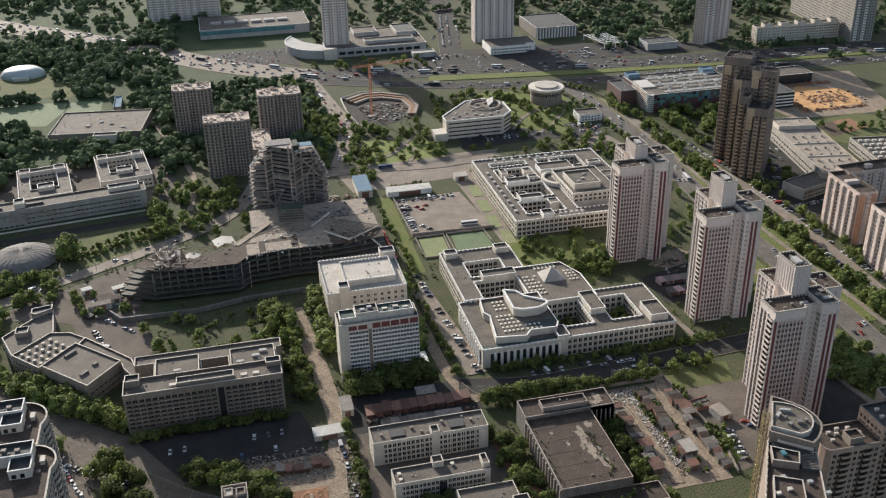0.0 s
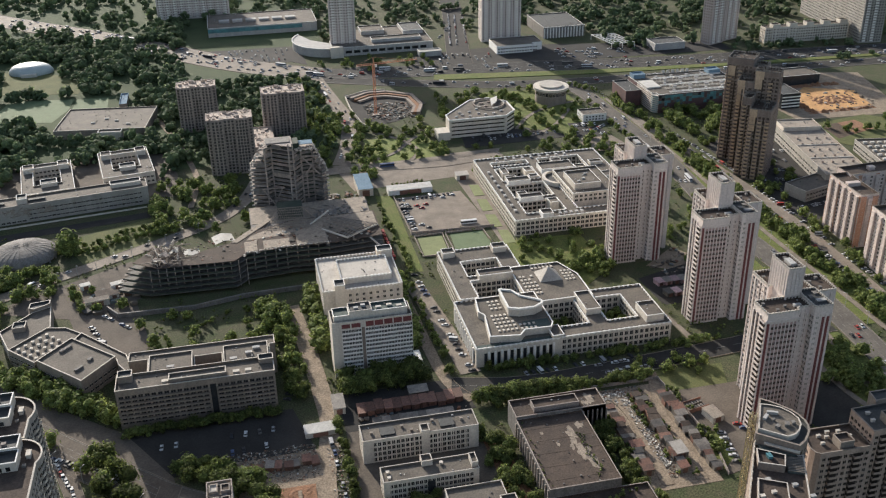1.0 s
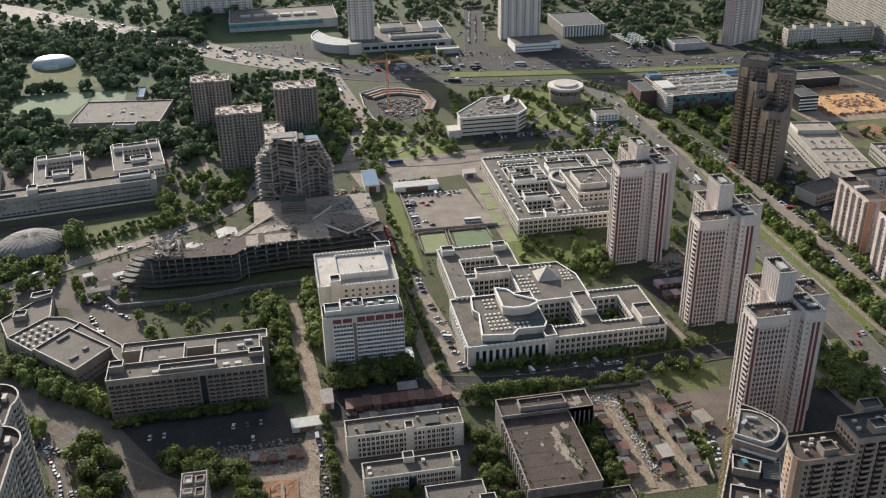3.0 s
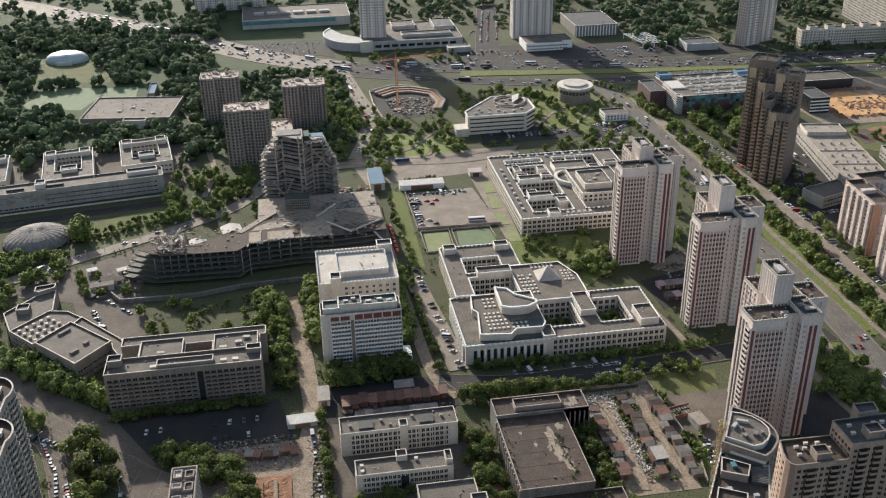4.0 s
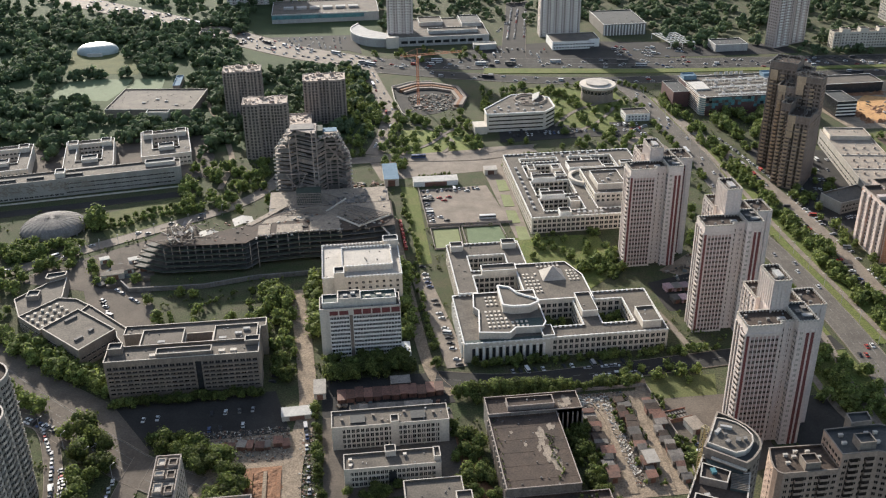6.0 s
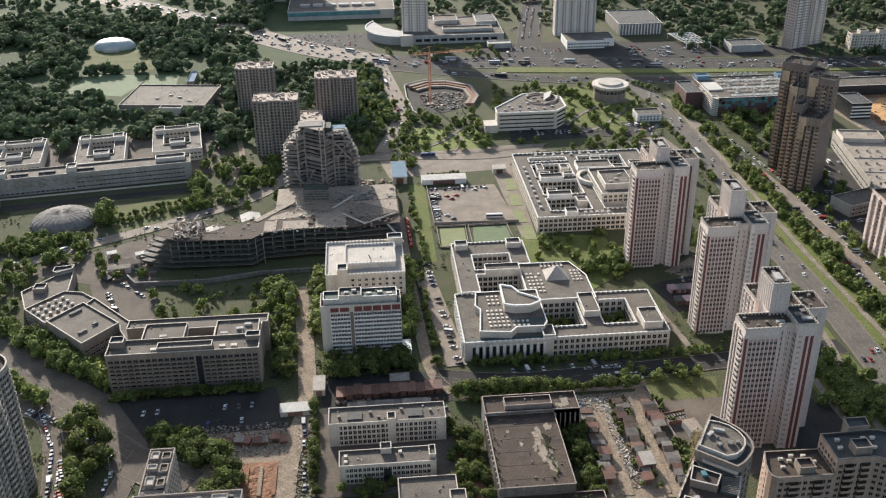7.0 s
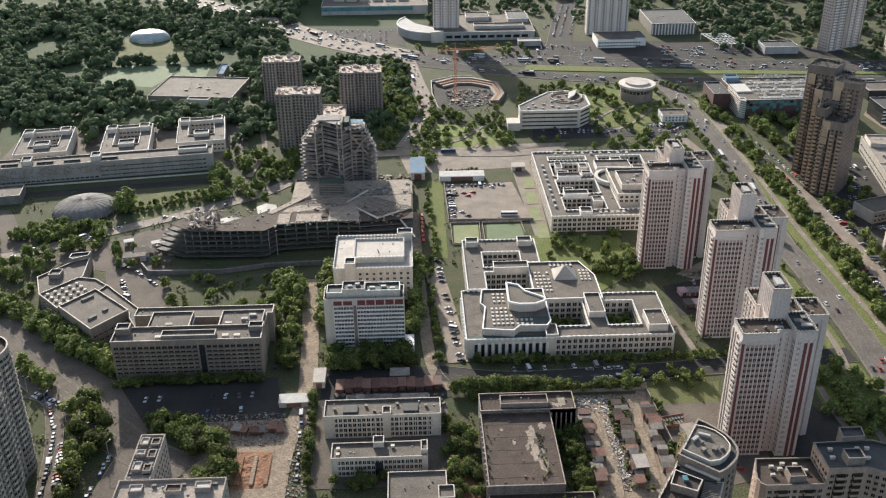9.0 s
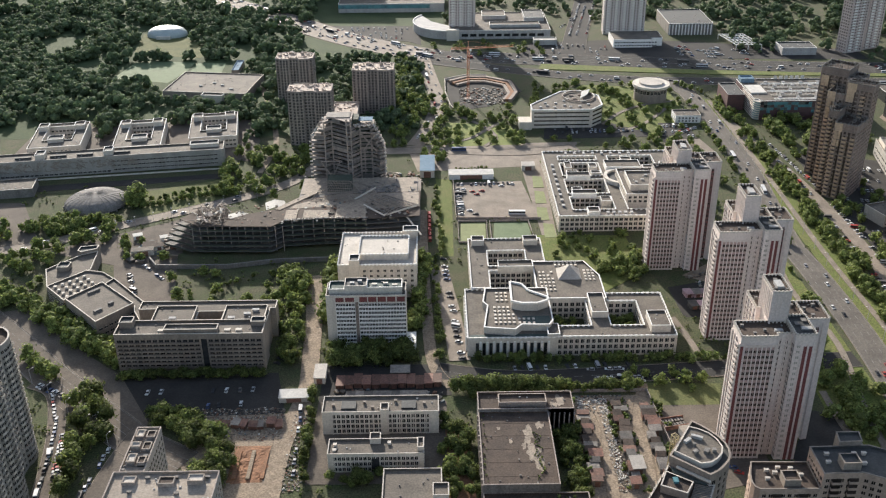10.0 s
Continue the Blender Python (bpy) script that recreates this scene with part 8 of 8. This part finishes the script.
avenue(128, 426.5, 240, 427.5, 30, 4.5, 7)
avenue(116, 401, 172, 399, 18, 7, 10.5)
avenue(172, 400, 216, 401, 12, 5, 8)
avenue(120, 396, 170, 395, 10, 5, 8, 2)
avenue(45.5, 466, 46, 532, 12, 11, 16)
avenue(97, 455, 101, 548, 16, 9, 13, 1.5)
avenue(110.5, 426, 108, 548, 16, 4, 7, 1.2)
avenue(112, 548, 108, 660, 12, 4, 7, 1)
grove(50, 424, 96, 438, 36, 8, 12)
grove(-128, 440, -68, 492, 1, 8, 10)
avenue(-124, 480, -62, 424, 22, 9, 13, 3)
avenue(-116, 482, -72, 440, 14, 8, 12, 3)
avenue(-150, 500, -124, 482, 8, 7, 11, 3)
grove(21, 428, 33, 470, 14, 6, 10)
grove(-58, 464, 12, 532, 34, 4, 9)
grove(12, 475, 31, 532, 22, 8, 13)
for x, y, h in ((-113, 434, 12), (-108, 428, 11), (-103, 421, 12), (-95, 416, 12), (-66, 397, 12), (-68, 392, 11), (-66, 376, 12), (-64, 357, 11), (-61, 349, 12), (-57, 364, 10), (-62, 342, 12), (-58, 335, 11), (-60, 326, 10), (-52, 366, 9), (-66, 371, 13), (-60, 384, 13), (-55, 377, 12), (-72, 400, 12), (-76, 392, 11)):
    tree(x, y, h)
grove(-12, 326, 12, 368, 26, 7, 11)
grove(-34, 352, -4, 383, 26, 6, 10)
for x, y, h in ((-52, 364, 9), (-57, 358, 10), (-55, 371, 8)):
    tree(x, y, h)
avenue(-60, 415.5, 17, 416, 30, 5.1, 6.8, 1.2)
grove(311, 352, 328, 398, 22, 7, 11)
avenue(45, 402, 47, 332, 14, 4, 7)
grove(58, 329, 82, 337, 8, 5, 8)
grove(110, 318, 128, 374, 34, 5, 9)
grove(162, 316, 177, 365, 26, 5, 8)
grove(128, 302, 178, 318, 24, 5, 8)
grove(193, 322, 196, 388, 14, 2.2, 3.8, r=0.2)
grove(200.5, 322, 203, 390, 16, 2.2, 3.8, r=0.2)
grove(174, 316, 178, 392, 22, 3, 4.9, r=0.2)
grove(215, 324, 226, 350, 9, 2, 3.4)
for x, y, h in ((231.7, 411, 7.5), (246, 405.5, 8), (217, 411.5, 6), (205, 426.5, 6), (201, 425.5, 5.5), (195, 403, 6.5), (239, 398, 5.5)):
    tree(x, y, h)
grove(215, 325, 222, 392, 20, 3, 5)
grove(206, 398, 214, 410, 5, 5, 7)
for x, y, h in ((224, 404, 8.5), (238, 405, 9), (212, 414, 7), (246, 424, 6), (254, 425, 6)):
    tree(x, y, h)
avenue(240, 427, 268, 428, 8, 4, 6)
for x, y in ((208, 447), (214, 446), (219, 449), (209, 464), (220, 466), (214, 454), (219, 457), (145, 523), (155, 520), (160, 526), (177, 452), (182, 456), (188, 451), (178, 462), (187, 463)):
    tree(x, y, trng.uniform(6, 9))
grove(178, 500, 240, 578, 34, 4.5, 9)
grove(205, 520, 240, 545, 14, 6, 10)
for x, y in ((209, 455), (213, 460), (216, 450), (211, 448), (218, 463)):
    tree(x, y, trng.uniform(7, 10))
for x, y in ((180, 452), (184, 450), (150, 520), (158, 522), (148, 490)):
    tree(x, y, trng.uniform(4, 6))
grove(290, 440, 333, 700, 40, 5, 10)
grove(300, 320, 336, 440, 22, 8, 13)
grove(366, 420, 380, 560, 58, 6, 11)
grove(364, 560, 377, 850, 105, 5, 10)
grove(393, 420, 402, 640, 24, 5, 9)
grove(398, 600, 445, 690, 12, 5, 9)
grove(-56, 640, 10, 742, 60, 6, 12)
avenue(-100, 640, -45, 668, 16, 4, 6)
avenue(-104, 628, -50, 655, 18, 4, 6)
grove(-170, 590, -112, 612, 36, 6, 10)
grove(-122, 556, -84, 580, 9, 5, 9, roads=False)
grove(-96, 545, -62, 560, 6, 5, 8, roads=False)
avenue(-110, 646, -108, 628, 5, 13, 17, 3)
grove(-215, 545, -120, 600, 44, 6, 11)
grove(-180, 480, -120, 540, 18, 6, 10)
grove(118, 742, 182, 832, 52, 5, 10)
grove(94, 760, 120, 860, 22, 6, 10)
grove(70, 740, 100, 990, 64, 7, 12)
grove(195, 800, 335, 905, 70, 5, 9)
grove(205, 705, 330, 762, 34, 6, 10)
avenue(362, 870, 340, 900, 6, 5, 8)
grove(250, 768, 335, 800, 14, 5, 8)
grove(340, 560, 342, 860, 26, 5, 8, roads=False)
grove(100, 1000, 230, 1048, 20, 6, 9)
grove(392, 735, 470, 792, 60, 8, 14)
grove(396, 700, 440, 740, 16, 6, 10)
grove(500, 700, 640, 740, 22, 5, 9)
grove(100, 700, 118, 745, 10, 6, 10)
avenue(124, 690, 150, 692, 8, 3, 4.5)
avenue(192, 704, 290, 706, 22, 5, 8)


TREE_LIST.sort(key=lambda c: (c[0] - 70) ** 2 + (c[1] - 260) ** 2)
small = [c for c in TREE_LIST if c[2] < 5.0]
large = [c for c in TREE_LIST if c[2] >= 5.0]
for c in small[:180] + large[:270]:
    place_tree(*c)
FARTREES = small[180:] + large[270:]


def wood(name, label, inside, x0, y0, x1, y1, n, seed, lo, hi, material, spots=None):
    """Far trees that nobody counts, as one mesh."""
    r = random.Random(seed)
    base = []
    for s in range(5):
        me = crown_mesh(40 + s, 7, 150, "far_crown", 1.2, sub=1, card=1.5, core=0.85) if spots and name != "scrub" else crown_mesh(40 + s, 5, 36, "far_crown", 1.7, sub=1, card=1.8) if name != "scrub" else crown_mesh(40 + s, 3, 24, "scrub_crown", 2.2, sub=1)
        base.append((np.array([v.co[:] for v in me.vertices]), [tuple(p.vertices) for p in me.polygons]))
    vs, fs, k = [], [], 0
    for i in range(len(spots) if spots else n):
        x, y, h = spots[i] if spots else (r.uniform(x0, x1), r.uniform(y0, y1), r.uniform(lo, hi))
        if not spots and (not inside(x, y) or noise.noise(Vector((x / 55, y / 55, 3))) < -0.27 or not free(x, y, 6)):
            continue
        v, f = base[r.randrange(5)]
        a = r.uniform(0, 6.283)
        c, s = math.cos(a), math.sin(a)
        w = h * r.uniform(1.0, 1.35)
        q = np.stack([(v[:, 0] * c - v[:, 1] * s) * w + x, (v[:, 0] * s + v[:, 1] * c) * w + y, (v[:, 2] - 0.1) * h], 1)
        vs.append(q)
        fs += [tuple(j + k for j in p) for p in f]
        k += len(v)
    ob = new(name, mesh_of(name, np.concatenate(vs).tolist(), fs, (material,)))
    tagged(ob, label, "trees", kind="stuff")


wood("street_trees", "many green trees along streets and in gardens", None, 0, 0, 0, 0, 0, 60, 0, 0, LEAF, FARTREES)
srng = random.Random(77)
SCRUB = []
for i in range(9000):
    x, y = srng.uniform(-230, 420), srng.uniform(280, 900)
    if noise.noise(Vector((x / 30, y / 30, 0))) > -0.05 and height_at(x, y) == 0.0 and free(x, y, 1.0):
        SCRUB.append((x, y, srng.uniform(0.8, 3.2)))
wood("scrub", "low scrub and weeds on open ground", None, 0, 0, 0, 0, 0, 67, 0, 0, LEAF, SCRUB[:1700])
left_wood = lambda x, y: not (-214 < x < -104 and 918 < y < 994) and not (-222 < x < -136 and 1003 < y < 1100 and x + y < 900) and not (-155 < x < -60 and 862 < y < 935) and not (-60 < x < 100 and 1040 < y < 1140 and y > 1050 - x)
# no haze in the air here; the lift sits in the leaf colour
wood("wood", "hazy dark green wood with many crowns", lambda x, y: left_wood(x, y) and y > 700 + 0.15 * (x + 60), -640, 760, -40, 1240, 4100, 61, 7, 17, LEAFHAZE)
wood("wood", "hazy wood behind the highway", lambda x, y: True, -700, 1240, 120, 1650, 1100, 62, 8, 17, LEAFHAZE)
wood("wood", "green wood round the unfinished towers", lambda x, y: left_wood(x, y), -40, 780, 95, 1000, 300, 63, 7, 14, LEAFHAZE)
wood("wood", "dark trees among the far slabs", lambda x, y: True, 430, 1000, 1000, 1500, 1500, 64, 8, 15, LEAFHAZE)
wood("wood", "dark trees behind the far avenue", lambda x, y: True, 120, 1130, 430, 1500, 500, 65, 8, 12, LEAFHAZE)
wood("wood", "dark street trees along the far avenue", lambda x, y: y < 1000 and y > 955 or y > 905 and y < 915, 560, 900, 900, 1000, 160, 66, 7, 11, LEAFHAZE)


# ---- small street things ----
def lamp(x, y, turn, h=9):
    t = thing("street_lamp", "slim grey street lamp with a bent arm", "lamp", x, y, turn=turn, group="street lamps")
    bm = bmesh.new()
    beam(bm, (0, 0, 0), (0, 0, h), 0.18)
    part("pole", bm, GREY, t)
    bm = bmesh.new()
    beam(bm, (0, 0, h - 0.1), (1.8, 0, h + 0.5), 0.12)
    arm = part("arm", bm, GREY, t)
    part("lamp_head", boxes((1.6, -0.2, h + 0.4, 2.5, 0.2, h + 0.6)), WHITESHEET, arm)
    return t


first = lamp(355, 860, 180)
for i in range(1, 22):
    copy_thing(first, pose(355 if i < 12 else 356, 860 - i * 22, 0, 0, 0, 180))
for i in range(12):
    copy_thing(first, pose(-110 + i * 11, 590 + i * 6.6, 0, 0, 0, -60))
for i in range(6):
    copy_thing(first, pose(-118 + i * 14, 425 - i * 13.6, 0, 0, 0, 45))


# ---- plants on the derelict roof ----
for i in range(16):
    o = new("roof_shrub", SHRUBS[i % 4])
    tagged(o, "green shrub growing on the derelict low roof", "shrub", "roof shrubs")
    s = trng.uniform(2.5, 4.5)
    o.matrix_basis = pose(131 + (i * 7.3) % 40, 304.5 + (i * 3.1) % 8, 5.8, 0, 0, i * 40) @ Matrix.Diagonal((s, s, s * 0.8, 1))

for i in range(44):
    o = new("roof_weed", SHRUBS[i % 4])
    tagged(o, "small weed rooted in a seam of the torn roof", "weed", "roof weeds")
    s = trng.uniform(0.8, 2.1)
    x, y = (153 + trng.uniform(-1.2, 1.2) + (i % 7) * 0.3, 319 + i * 1.1) if i < 30 else (129 + trng.uniform(0, 2.5), 318 + (i - 30) * 3.6)
    o.matrix_basis = pose(x, y, 10.9, 0, 0, i * 40) @ Matrix.Diagonal((s, s, s * 0.7, 1))


flush_windows()
